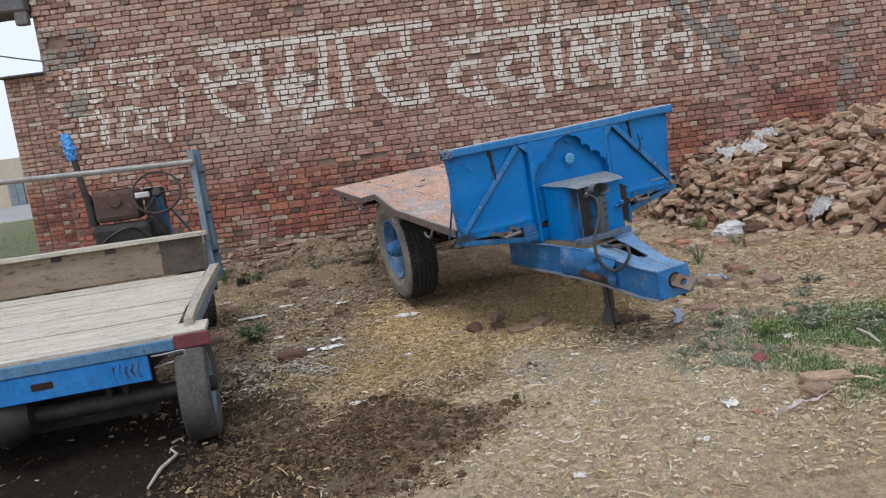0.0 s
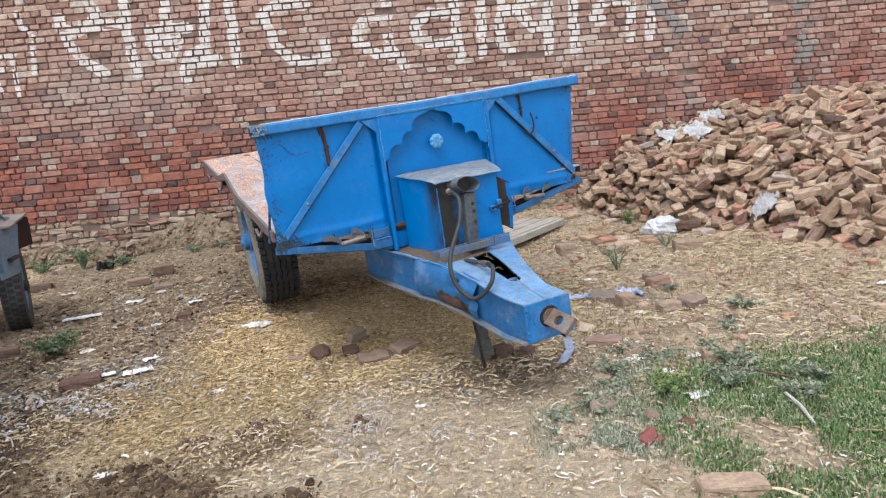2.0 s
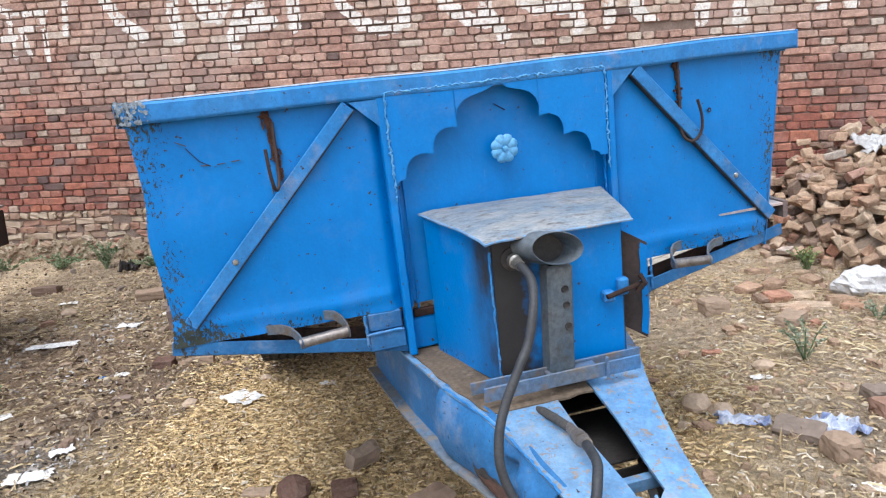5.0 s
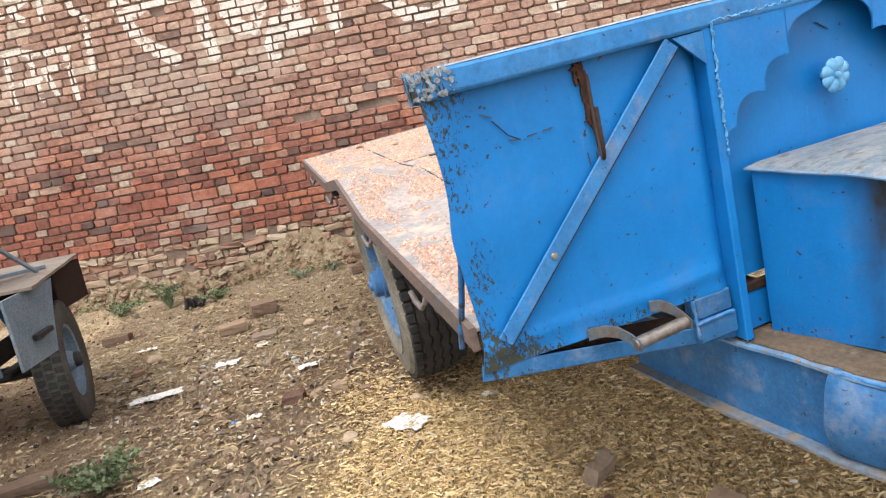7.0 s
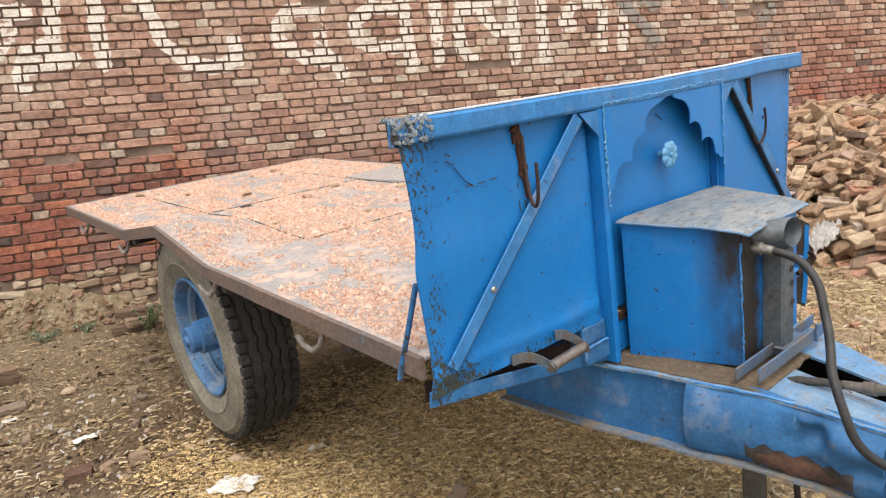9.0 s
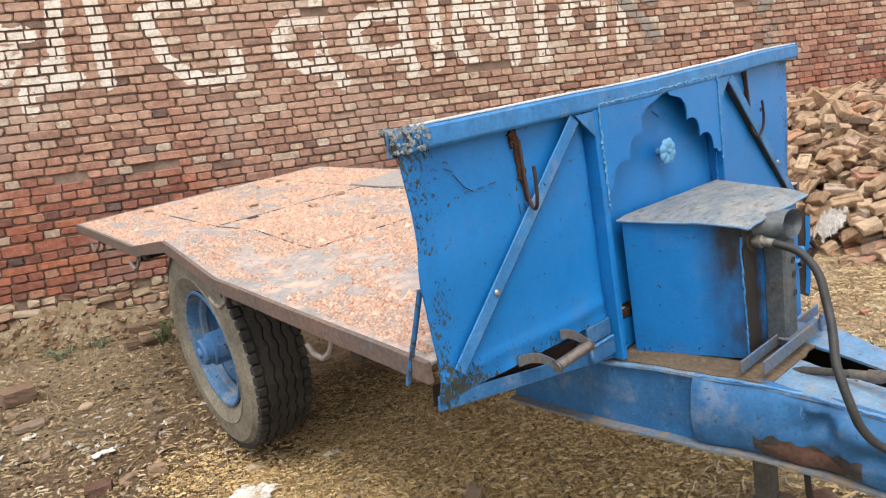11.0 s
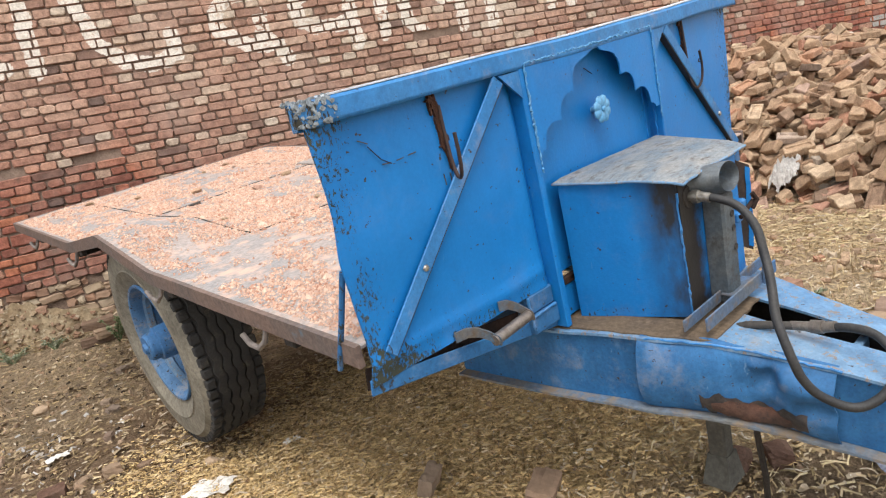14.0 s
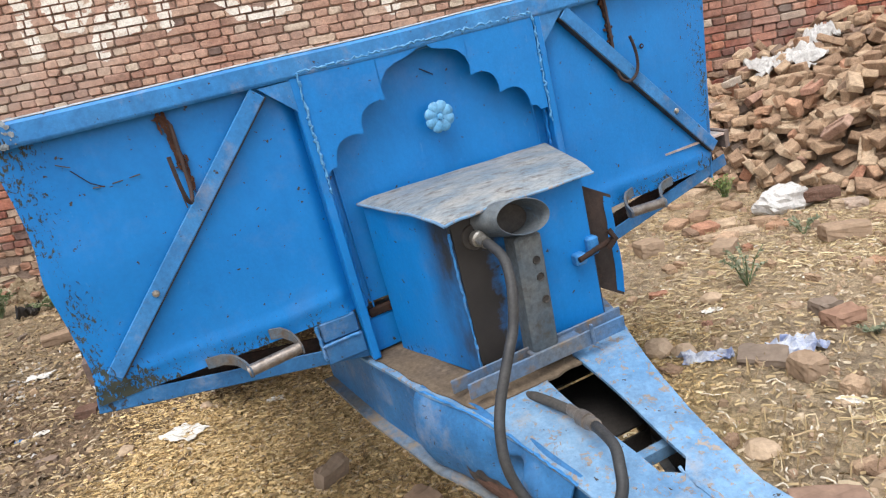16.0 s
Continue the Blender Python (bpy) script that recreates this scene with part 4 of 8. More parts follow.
# hooks with a rust run behind each
def hook(points, r):
    pts, P = [], [Vector(p) for p in points]
    for i in range(len(P) - 1):
        a, b, c, d = P[max(i - 1, 0)], P[i], P[i + 1], P[min(i + 2, len(P) - 1)]
        for k in range(5):
            t = k / 5
            pts.append(0.5 * ((2 * b) + (c - a) * t + (2 * a - 5 * b + 4 * c - d) * t * t + (3 * b - a - 3 * c + d) * t ** 3))
    return Geo().tube(pts + [P[-1]], r, 12)


part("hook", hook([(0.325, -0.03, 0.530), (0.322, -0.034, 0.45), (0.319, -0.042, 0.398), (0.313, -0.058, 0.376), (0.306, -0.076, 0.384), (0.302, -0.086, 0.422), (0.301, -0.088, 0.474)], 0.0042), HOOK, panel, "rusty rod hook", True)
part("hook", hook([(1.405, -0.03, 0.55), (1.407, -0.034, 0.45), (1.406, -0.036, 0.38), (1.416, -0.04, 0.346), (1.441, -0.044, 0.334), (1.463, -0.05, 0.356), (1.462, -0.056, 0.40), (1.446, -0.06, 0.446)], 0.0042), HOOK, panel, "rusty rod hook", True)


def stain(u, w0, w1, wide, seed, count):
    """A rust run: a crust of small flakes, dense at the top and thinning downwards."""
    r, g = np.random.default_rng(seed), Geo()
    for i in range(count):
        t = r.random() ** 1.15
        clump = 0.22 + 0.85 * math.exp(-(((t - 0.12) / 0.14) ** 2)) + 0.75 * math.exp(-(((t - 0.62) / 0.13) ** 2))
        c = u + 0.014 * t + 0.006 * nz(seed, t * 4, 2) + r.normal(0, wide * 0.75 * clump)
        w = w1 + (w0 - w1) * t + r.normal(0, 0.004)
        a, b = r.uniform(0.0008, 0.0030), r.uniform(0.0015, 0.008)
        ring = [(c + a * math.cos(q * 0.8976) * r.uniform(0.7, 1.3), w + b * math.sin(q * 0.8976) * r.uniform(0.7, 1.3)) for q in range(7)]
        g.slab(ring, -0.0290 - 0.000004 * i, -0.02)
    return g


RUN = plain("rust_run", (0.075, 0.036, 0.024), (0.042, 0.024, 0.019), 45.0, 0.9, 0.0, 0.6, 120.0, (0.13, 0.07, 0.045), 0.40)
part("rust_run", stain(0.312, 0.400, 0.552, 0.0085, 3, 330), RUN, panel, "brown rust run behind the hook")
part("rust_run", stain(1.400, 0.42, 0.552, 0.006, 8, 170), RUN, panel, "brown rust run behind the hook")
part("bolt_hole", Geo().lathe([(0.003, 0.002), (0.006, 0.002), (0.007, 0.0)], 12, Matrix.Translation((1.507, -0.027, 0.41)) @ Matrix.Rotation(radians(90), 4, "X")), RUST, panel)
part("scratch", Geo().tube([(0.125, -0.027, 0.495), (0.150, -0.0272, 0.462), (0.172, -0.027, 0.448)], 0.0011, 5), RUST, panel)
part("scratch", Geo().tube([(0.875, -0.0035, 0.505), (0.905, -0.0038, 0.485)], 0.0012, 5), RUST, panel)

# rosette on a short stem
flower = part("rosette", Geo().tube([(0.884, 0.004, 0.392), (0.884, -0.030, 0.392)], 0.009, 10), BLUE_LIGHT, panel, "small eight-petalled metal rosette")
for k in range(8):
    a = 2 * math.pi * (k + 0.5) / 8
    M = Matrix.Translation((0.884 + 0.021 * math.cos(a), -0.034, 0.392 + 0.021 * math.sin(a))) @ Matrix.Rotation(-a, 4, "Y")
    vs, fs = [], []
    for i in range(7):
        for j in range(8):
            th, ph = math.pi * i / 6, 2 * math.pi * j / 8
            vs.append((0.0168 * math.cos(th), 0.0070 * math.sin(th) * math.sin(ph), (0.0138 + 0.004 * math.cos(th)) * math.sin(th) * math.cos(ph)))
    fs = [(i * 8 + j, i * 8 + (j + 1) % 8, (i + 1) * 8 + (j + 1) % 8, (i + 1) * 8 + j) for i in range(6) for j in range(8)]
    part("petal", Geo().add(vs, fs, M), BLUE_LIGHT, flower, smooth=True)
part("boss", Geo().lathe([(0.0, 0.006), (0.006, 0.004), (0.008, -0.002)], 12, Matrix.Translation((0.884, -0.039, 0.392)) @ Matrix.Rotation(radians(90), 4, "X")), BLUE_LIGHT, flower, smooth=True)

# ---- tool box on the drawbar ----
plan = [(0.652, -0.030), (0.735, -0.302), (1.062, -0.286), (1.118, -0.030)]
tool_box = part("tool_box", Geo().add([(x, y, -0.113) for x, y in plan] + [(x, y, z) for (x, y), z in zip(plan, (0.256, 0.242, 0.230, 0.246))], [(0, 1, 2, 3), (7, 6, 5, 4), (0, 4, 5, 1), (1, 5, 6, 2), (2, 6, 7, 3), (3, 7, 4, 0)]), BLUE_BOX, trailer, "blue sheet-steel tool box with an oily front")
part("front_plate", Geo().add([(0.738, -0.3045, -0.110), (1.056, -0.2895, -0.110), (1.060, -0.2895, 0.228), (0.742, -0.3045, 0.239), (0.738, -0.3015, -0.110), (1.056, -0.2865, -0.110), (1.060, -0.2865, 0.228), (0.742, -0.3015, 0.239)], [(0, 1, 2, 3), (7, 6, 5, 4), (0, 4, 5, 1), (1, 5, 6, 2), (2, 6, 7, 3), (3, 7, 4, 0)]), BLUE_OIL, tool_box, "front plate blackened by oil")


def lid_point(s, t):
    """The lid's four corners, with a bent front lip and ragged edges."""
    bl, br, fl, fr = Vector((0.645, -0.020, 0.264)), Vector((1.150, -0.016, 0.252)), Vector((0.722, -0.334, 0.247)), Vector((1.078, -0.312, 0.236))
    p = bl.lerp(br, s).lerp(fl.lerp(fr, s), t)
    p.y += 0.004 * nz(s * 9, 3, 1) * t + 0.002 * nz(s * 30, 3, 1) * t
    p.z += 0.003 * nz(s * 4, t * 4, 1) - 0.010 * t ** 10 - 0.006 * max(0.0, 1 - s * 14) + 0.006 * math.sin(math.pi * t) * math.sin(math.pi * s)
    return tuple(p)


lid = part("lid", Geo().sheet(28, 18, lid_point, 0.005), LID, tool_box, "bent box lid worn to grey metal", True)
part("lid_rim", Geo().tube([Vector(lid_point(k / 20, 0.985)) + Vector((0, -0.004, -0.004)) for k in range(21)], 0.0035, 6).tube([Vector(lid_point(0.005, k / 14)) + Vector((-0.003, 0, -0.003)) for k in range(15)], 0.0035, 6), BLUE_PALE, lid, "bluish folded rim of the lid", True)
GRIMY = plain("grimy_blue_grey", (0.065, 0.085, 0.105), (0.12, 0.13, 0.135), 14.0, 0.6, 0.2, 0.4, 80.0, (0.08, 0.14, 0.23), 0.36)
N = 28


def oval(ru, rw, c_):
    """One ring of the socket: a flattened circle leaning a little."""
    return [(c_[0] + ru * math.cos(2 * math.pi * k / N), c_[1] + 0.006 * math.cos(2 * math.pi * k / N), c_[2] + rw * math.sin(2 * math.pi * k / N) - 0.17 * ru * math.cos(2 * math.pi * k / N)) for k in range(N)]


c0, c1, c2 = (0.845, -0.298, 0.196), (0.856, -0.325, 0.199), (0.872, -0.362, 0.203)
rings = [oval(0.060, 0.037, c0), oval(0.061, 0.038, c1), oval(0.063, 0.038, c2), oval(0.061, 0.0365, (0.8725, -0.3645, 0.203)), oval(0.0585, 0.035, c2), oval(0.0565, 0.034, (0.849, -0.312, 0.197)), oval(0.002, 0.002, (0.849, -0.311, 0.197))]
socket = part("socket", Geo().add([p for r in rings for p in r], [(i * N + k, i * N + (k + 1) % N, (i + 1) * N + (k + 1) % N, (i + 1) * N + k) for i in range(6) for k in range(N)]), GRIMY, tool_box, "short oval socket on the box front", True)
# black disc gives the hollow its shade by colour
part("socket_bottom", Geo().add(oval(0.0545, 0.0325, (0.8515, -0.318, 0.1975)) + oval(0.0545, 0.0325, (0.8505, -0.3155, 0.1975)), [tuple(range(N)), tuple(reversed(range(N, 2 * N)))] + [(k, N + k, N + (k + 1) % N, (k + 1) % N) for k in range(N)]), BLACK, socket, "black disc that paints the shade inside the socket")
POST = plain("grimy_blue_post", (0.055, 0.078, 0.10), (0.10, 0.108, 0.11), 9.0, 0.65, 0.1, 0.4, 80.0, (0.05, 0.045, 0.04), 0.40)
stand = part("jack_post", Geo().box((0.838, -0.352, -0.118), (0.898, -0.296, 0.160), 0.006, Matrix.Rotation(radians(2.5), 4, "Y") @ Matrix.Translation((0.004, 0, 0.038))), POST, tool_box, "grimy square tube with three holes")
for w in (0.105, 0.068, 0.018):
    part("hole", Geo().lathe([(0.0, 0.0), (0.0062, 0.0), (0.0082, 0.0015), (0.009, 0.0)], 14, Matrix.Translation((0.886 + 0.03 * (0.1 - w), -0.3535, w)) @ Matrix.Rotation(radians(90), 4, "X")), BLACK, stand)
flap_pt = lambda s, t: (1.070 + 0.052 * s + 0.003 * math.sin(6 * t), -0.262 - 0.013 * t - 0.022 * s, -0.050 + 0.243 * t - 0.034 * s)  # noqa: E731
flap = part("open_flap", Geo().sheet(6, 14, flap_pt, 0.004, (0, 1, 0)), plain("rusty_flap", (0.04, 0.026, 0.021), (0.028, 0.022, 0.02), 9.0, 0.8, 0.0, 0.4, 80.0, (0.07, 0.038, 0.026), 0.36), tool_box, "dark rusty side flap standing open")
part("flap_edge", Geo().sheet(2, 14, lambda s, t: tuple(Vector(flap_pt(0.72 + 0.28 * s + 0.05 * nz(t * 6, 1, 2), 0.03 + 0.94 * t)) + Vector((0, -0.002, 0)))), BLUE, flap, "blue painted edge")
latch = part("latch", Geo().box((1.000, -0.312, 0.036), (1.028, -0.288, 0.062), 0.004).box((1.040, -0.306, 0.044), (1.068, -0.284, 0.086), 0.005), BLUE_WORN, tool_box, "worn blue latch block")
part("latch_bolt", Geo().tube([(1.004, -0.316, 0.052), (1.100, -0.306, 0.066)], 0.006, 8).tube([(1.085, -0.31, 0.05), (1.10, -0.318, 0.07), (1.092, -0.31, 0.09)], 0.007, 8), RUST, latch, "rusty bolt")
part("hose_port", Geo().lathe([(0.0, 0.004), (0.026, 0.004), (0.028, 0.0)], 14, Matrix.Translation((0.786, -0.303, 0.180)) @ Matrix.Rotation(radians(90), 4, "X")), BLACK, tool_box)

# ---- drawbar: two rails that close to a box, sleeve, slot, eye ----
def rail_line(s):
    """Left outer edge of the top plate, from the panel (s=0) to the nose (s=1): u, v, w."""
    v = 0.34 - 1.255 * s
    u = float(np.interp(-v, [-0.34, -0.01, 0.25, 0.36, 0.50, 0.64, 0.79, 0.92], [0.515, 0.566, 0.620, 0.670, 0.712, 0.742, 0.764, 0.800]))
    w = -0.118 - 0.118 * smooth01(-0.12, -1.0, v)
    return u, v, w


def right_u(v):
    """Right outer edge of the top plate at v."""
    return float(np.interp(-v, [-0.34, -0.01, 0.25, 0.38, 0.465, 0.60, 0.78, 0.92], [1.235, 1.172, 1.110, 1.062, 1.036, 1.004, 0.978, 0.998]))


def side_plate(mirror):
    def fn(s, t):
        u, v, w = rail_line(s)
        depth = 0.165 + 0.02 * math.sin(math.pi * s)
        return ((right_u(v) - 0.008 if mirror else u), v, w - depth * t)
    return fn


drawbar = part("drawbar", Geo().sheet(40, 4, side_plate(False), 0.007, (1, 0, 0)), BLUE_DIRTY, trailer, "blue welded drawbar", True)
part("side_plate", Geo().sheet(40, 4, side_plate(True), 0.007, (-1, 0, 0)), BLUE_DIRTY, drawbar, smooth=True)


def flange(mirror, inner):
    def fn(s, t):
        u, v, w = rail_line(s)
        a = right_u(v) if mirror else u - 0.010
        b = inner(v)
        x = a + (b - a) * t
        return (x, v, w + 0.002 + 0.002 * nz(x * 20, v * 9, 3))
    return fn


part("top_plate", Geo().sheet(48, 6, flange(False, lambda v: MID + 0.0055 if v < -0.69 else 0.838 + 0.022 * smooth01(-0.42, -0.70, v)), 0.007), BLUE_PALE, drawbar, "worn pale blue top plate")
part("top_plate", Geo().sheet(48, 6, flange(True, lambda v: MID + 0.006 if v < -0.69 else 0.930 - 0.012 * smooth01(-0.42, -0.70, v)), 0.007), BLUE_PALE, drawbar, "worn pale blue top plate")
def floor_point(s, t):
    """Dried mud lying on the top plates and the plate between them, ragged at the front."""
    v = 0.02 - (0.40 + 0.010 * nz(t * 5, 2, 1)) * s
    ul, _, w = rail_line((0.34 - v) / 1.255)
    ur = 1.10 - 0.17 * smooth01(0.0, 1.0, s)
    u = ul + 0.004 + 0.008 * nz(s * 7, 1, 3) + (ur - ul - 0.008) * t
    return (u, v, w + 0.0055 + 0.002 * nz(u * 18, v * 18, 4))


part("floor_plate", Geo().sheet(30, 24, floor_point, 0.005), plain("muddy_plate", (0.135, 0.10, 0.068), (0.095, 0.074, 0.056), 9.0, 0.92, 0.0, 0.5, 80.0, (0.19, 0.145, 0.10), 0.38), drawbar, "muddy plate under the tool box", True)
for side in (False, True):
    part("bottom_flange", Geo().sheet(40, 2, lambda s, t: ((lambda q: (right_u(q[1]) + 0.03 - 0.07 * t if side else q[0] - 0.03 + 0.07 * t, q[1], q[2] - 0.166 - 0.02 * math.sin(math.pi * s)))(rail_line(s))), 0.007), plain("tan_blue_flange", (0.075, 0.14, 0.23), (0.15, 0.15, 0.14), 5.0, 0.8, 0.0, 0.4, 60.0, (0.20, 0.155, 0.11), 0.45), drawbar, "dusty bottom flange")
part("nose_plate", Geo().box((0.786, -0.922, -0.402), (1.004, -0.912, -0.232), 0.004), BLUE_WORN, drawbar, "blue end plate")
part("spacer", Geo().bar((0.80, -0.60, -0.235), (0.965, -0.60, -0.235), 0.02, 0.03), BLUE_PALE, drawbar)
# dark sheets added inside the drawbar put its inner shade into colour
part("dark_lining", Geo().sheet(24, 1, lambda s, t: (right_u(0.02 - 0.92 * s) - 0.017, 0.02 - 0.92 * s, rail_line((0.32 + 0.92 * s) / 1.255)[2] - 0.004 - 0.195 * t), 0.003, (-1, 0, 0)).sheet(24, 1, lambda s, t: (rail_line((0.32 + 0.92 * s) / 1.255)[0] + 0.017, 0.02 - 0.92 * s, rail_line((0.32 + 0.92 * s) / 1.255)[2] - 0.004 - 0.155 * t), 0.003, (1, 0, 0)), DARK_STEEL, drawbar, "dark lining that paints shade on the rails' inner faces")
part("dark_inside", Geo().box((0.815, -0.90, -0.360), (0.965, -0.751, -0.353), 0.001).box((0.780, -0.75, -0.360), (0.965, -0.449, -0.353), 0.001).box((0.700, -0.45, -0.290), (1.045, -0.219, -0.283), 0.001).box((0.65, -0.22, -0.278), (1.08, 0.02, -0.271), 0.001).box((0.735, -0.456, -0.352), (1.01, -0.451, -0.301), 0.001).box((0.64, 0.021, -0.277), (1.10, 0.027, -0.13), 0.001), DARK_STEEL, drawbar, "dark plates that paint the shade inside the drawbar")


def sleeve_point(s, t):
    """A dented sheet wrapped round the outside of the left rail."""
    v = -0.225 - 0.395 * s
    u, _, w = rail_line((0.34 - v) / 1.255)
    a = radians(95 + 185 * t)
    ru, rw = 0.046, 0.098
    x = u + 0.012 + ru * math.cos(a)
    z = w - 0.094 + rw * math.sin(a)
    dent = 0.024 * math.exp(-(((s - 0.62) / 0.14) ** 2) - (((t - 0.45) / 0.2) ** 2)) - 0.012 * math.exp(-(((s - 0.82) / 0.08) ** 2) - (((t - 0.35) / 0.18) ** 2))
    dent += 0.006 * nz(s * 5, t * 4, 2) + 0.034 * nz(s * 9, t * 5, 6) * smooth01(0.40, 0.62, s) * smooth01(0.10, 0.25, t) * smooth01(0.62, 0.45, t)
    return (x + dent, v, z + 0.006 * nz(s * 4, t * 3, 9))


part("sleeve", Geo().sheet(72, 36, sleeve_point, 0.004, (1, 0, 0)), BLUE_DIRTY, drawbar, "dented blue sheet sleeve round the rail", True)
part("scorch", Geo().sheet(20, 6, lambda s, t: tuple(Vector(sleeve_point(0.32 + 0.54 * s, 0.54 + 0.07 * nz(s * 8, 7, 1) + (0.16 + 0.16 * math.sin(math.pi * s) + 0.12 * nz(s * 9, 1, 4)) * t)) + Vector((-0.0015, 0, -0.0006)))), plain("scorched_paint", (0.030, 0.028, 0.028), (0.075, 0.058, 0.05), 16.0, 0.8, 0.0, 0.4, 90.0, (0.03, 0.12, 0.28), 0.30), drawbar, "scorched paint round the burnt patch", True)
part("rust_patch", Geo().sheet(20, 6, lambda s, t: tuple(Vector(sleeve_point(0.38 + 0.40 * s, 0.60 + 0.05 * nz(s * 6, 3, 1) - 0.05 * math.sin(math.pi * s) + (0.10 + 0.12 * math.sin(math.pi * s) + 0.06 * nz(s * 9, 1, 1)) * t)) + Vector((-0.004, 0, -0.002)))), plain("burnt_rust", (0.125, 0.062, 0.044), (0.05, 0.032, 0.026), 12.0, 0.85, 0.0, 0.5, 90.0, (0.03, 0.026, 0.024), 0.40), drawbar, "burnt rust patch on the sleeve", True)
g = Geo().lathe([(0.036, 0.006), (0.045, 0.006), (0.047, 0.0), (0.036, 0.0)], 26, Matrix.Translation((0.897, -0.921, -0.306)) @ Matrix.Rotation(radians(90), 4, "X"), True)
part("collar", g, RUST, drawbar, "dark rusty rim of the eye socket", smooth=True)
eye_M = Matrix.Translation((0.897, -0.92, -0.306)) @ Matrix.Rotation(radians(6), 4, "X") @ Matrix.Rotation(radians(7), 4, "Z")
EYE = plain("worn_eye_steel", (0.20, 0.175, 0.15), (0.17, 0.10, 0.065), 14.0, 0.7, 0.3, 0.4, 90.0, (0.26, 0.11, 0.05), 0.40)
eye = part("tow_eye", Geo().lathe([(0.0, 0.0), (0.034, 0.0), (0.034, 0.006), (0.0, 0.006)], 22, eye_M @ Matrix.Rotation(radians(90), 4, "X")), EYE, drawbar, "rusty swivel tow eye", True)
# flat eye with a real hole
outl, hole = [], []
for k in range(24):
    a = 2 * math.pi * k / 24
    outl.append((max(-0.038, min(0.038, 0.056 * math.cos(a))), -0.066 + max(-0.068, min(0.068, 0.095 * math.sin(a)))))
    hole.append((0.022 * math.cos(a), -0.066 + 0.022 * math.sin(a)))
vs = [(x, y, z) for z in (0.010, -0.010) for x, y in outl] + [(x, y, z) for z in (0.010, -0.010) for x, y in hole]
fs = []
for k in range(24):
    q = (k + 1) % 24
    fs += [(k, q, 48 + q, 48 + k), (24 + q, 24 + k, 72 + k, 72 + q), (k, 24 + k, 24 + q, q), (48 + q, 72 + q, 72 + k, 48 + k)]
part("eye_plate", Geo().add(vs, fs, eye_M @ Matrix.Rotation(radians(-42), 4, "Y")), EYE, eye, "flat eye with a bolt hole")

def weld(points, r, mat, parent):
    """A lumpy bead laid along a line."""
    pts = []
    for a, b in zip(points, points[1:]):
        a, b = Vector(a), Vector(b)
        n_ = max(3, int((b - a).length / 0.010))
        pts += [a.lerp(b, k / n_) + Vector((random.uniform(-1, 1), random.uniform(-1, 1), random.uniform(-1, 1))) * 0.0015 for k in range(n_)]
    part("weld_bead", Geo().tube(pts, [r * random.uniform(0.7, 1.35) for _ in pts], 6), mat, parent)


random.seed(4)
weld([(0.7345, -0.304, -0.11), (0.7345, -0.304, 0.215)], 0.0026, BLUE_WORN, tool_box)
weld([(0.792, -0.921, -0.234), (0.793, -0.921, -0.40)], 0.005, BLUE_WORN, drawbar)
weld([(0.795, -0.918, -0.232), (0.995, -0.918, -0.231)], 0.0045, BLUE_PALE, drawbar)
weld([(MID + 0.0058, -0.692, rail_line(1.032 / 1.255)[2] + 0.003), (MID + 0.0058, -0.80, rail_line(1.14 / 1.255)[2] + 0.003), (MID + 0.0058, -0.912, rail_line(1.252 / 1.255)[2] + 0.003)], 0.0040, BLUE_PALE, drawbar)
weld([(lambda q: (q[0] - 0.009, q[1], q[2] + 0.002))(rail_line((0.34 - v) / 1.255)) for v in (-0.24, -0.32, -0.40, -0.48, -0.56, -0.64)], 0.0028, BLUE_WORN, drawbar)
for s in (-1, 1):
    weld([(MID + s * (MID - 0.598), -0.026, 0.02), (MID + s * (MID - 0.598), -0.026, 0.46)], 0.0028, BLUE, panel)
    weld([(MID + s * (MID - 0.470), -0.031, -0.035), (MID + s * (MID - 0.570), -0.031, -0.033)], 0.004, BLUE_WORN, panel)
    weld([(MID + s * (MID - 0.470), -0.028, 0.018), (MID + s * (MID - 0.470), -0.031, -0.08)], 0.004, BLUE_WORN, panel)

# knocks have pushed the ends of the panel back
for ob in (panel, *panel.children_recursive):
    for p in ob.data.vertices:
        p.co.y += 0.064 * max(0.0, p.co.x - 0.90) + 0.012 * smooth01(0.48, 0.10, p.co.x) * smooth01(0.34, 0.10, p.co.z)

# upright strips across the drawbar in front of the box
strip_mat = plain("dirty_blue_strip", (0.11, 0.13, 0.155), (0.05, 0.15, 0.32), 7.0, 0.6, 0.1, 0.4, 80.0, (0.16, 0.12, 0.085), 0.42)
part("strip", Geo().box((0.655, -0.327, -0.113), (1.075, -0.322, -0.082), 0.002), strip_mat, drawbar, "upright flat strip")
part("strip", Geo().box((0.672, -0.374, -0.113), (1.050, -0.369, -0.078), 0.002), strip_mat, drawbar, "upright flat strip")
part("strip_web", Geo().box((0.83, -0.368, -0.094), (0.95, -0.329, -0.088), 0.002).box((0.960, -0.384, -0.112), (0.967, -0.376, -0.062), 0.002), strip_mat, drawbar)

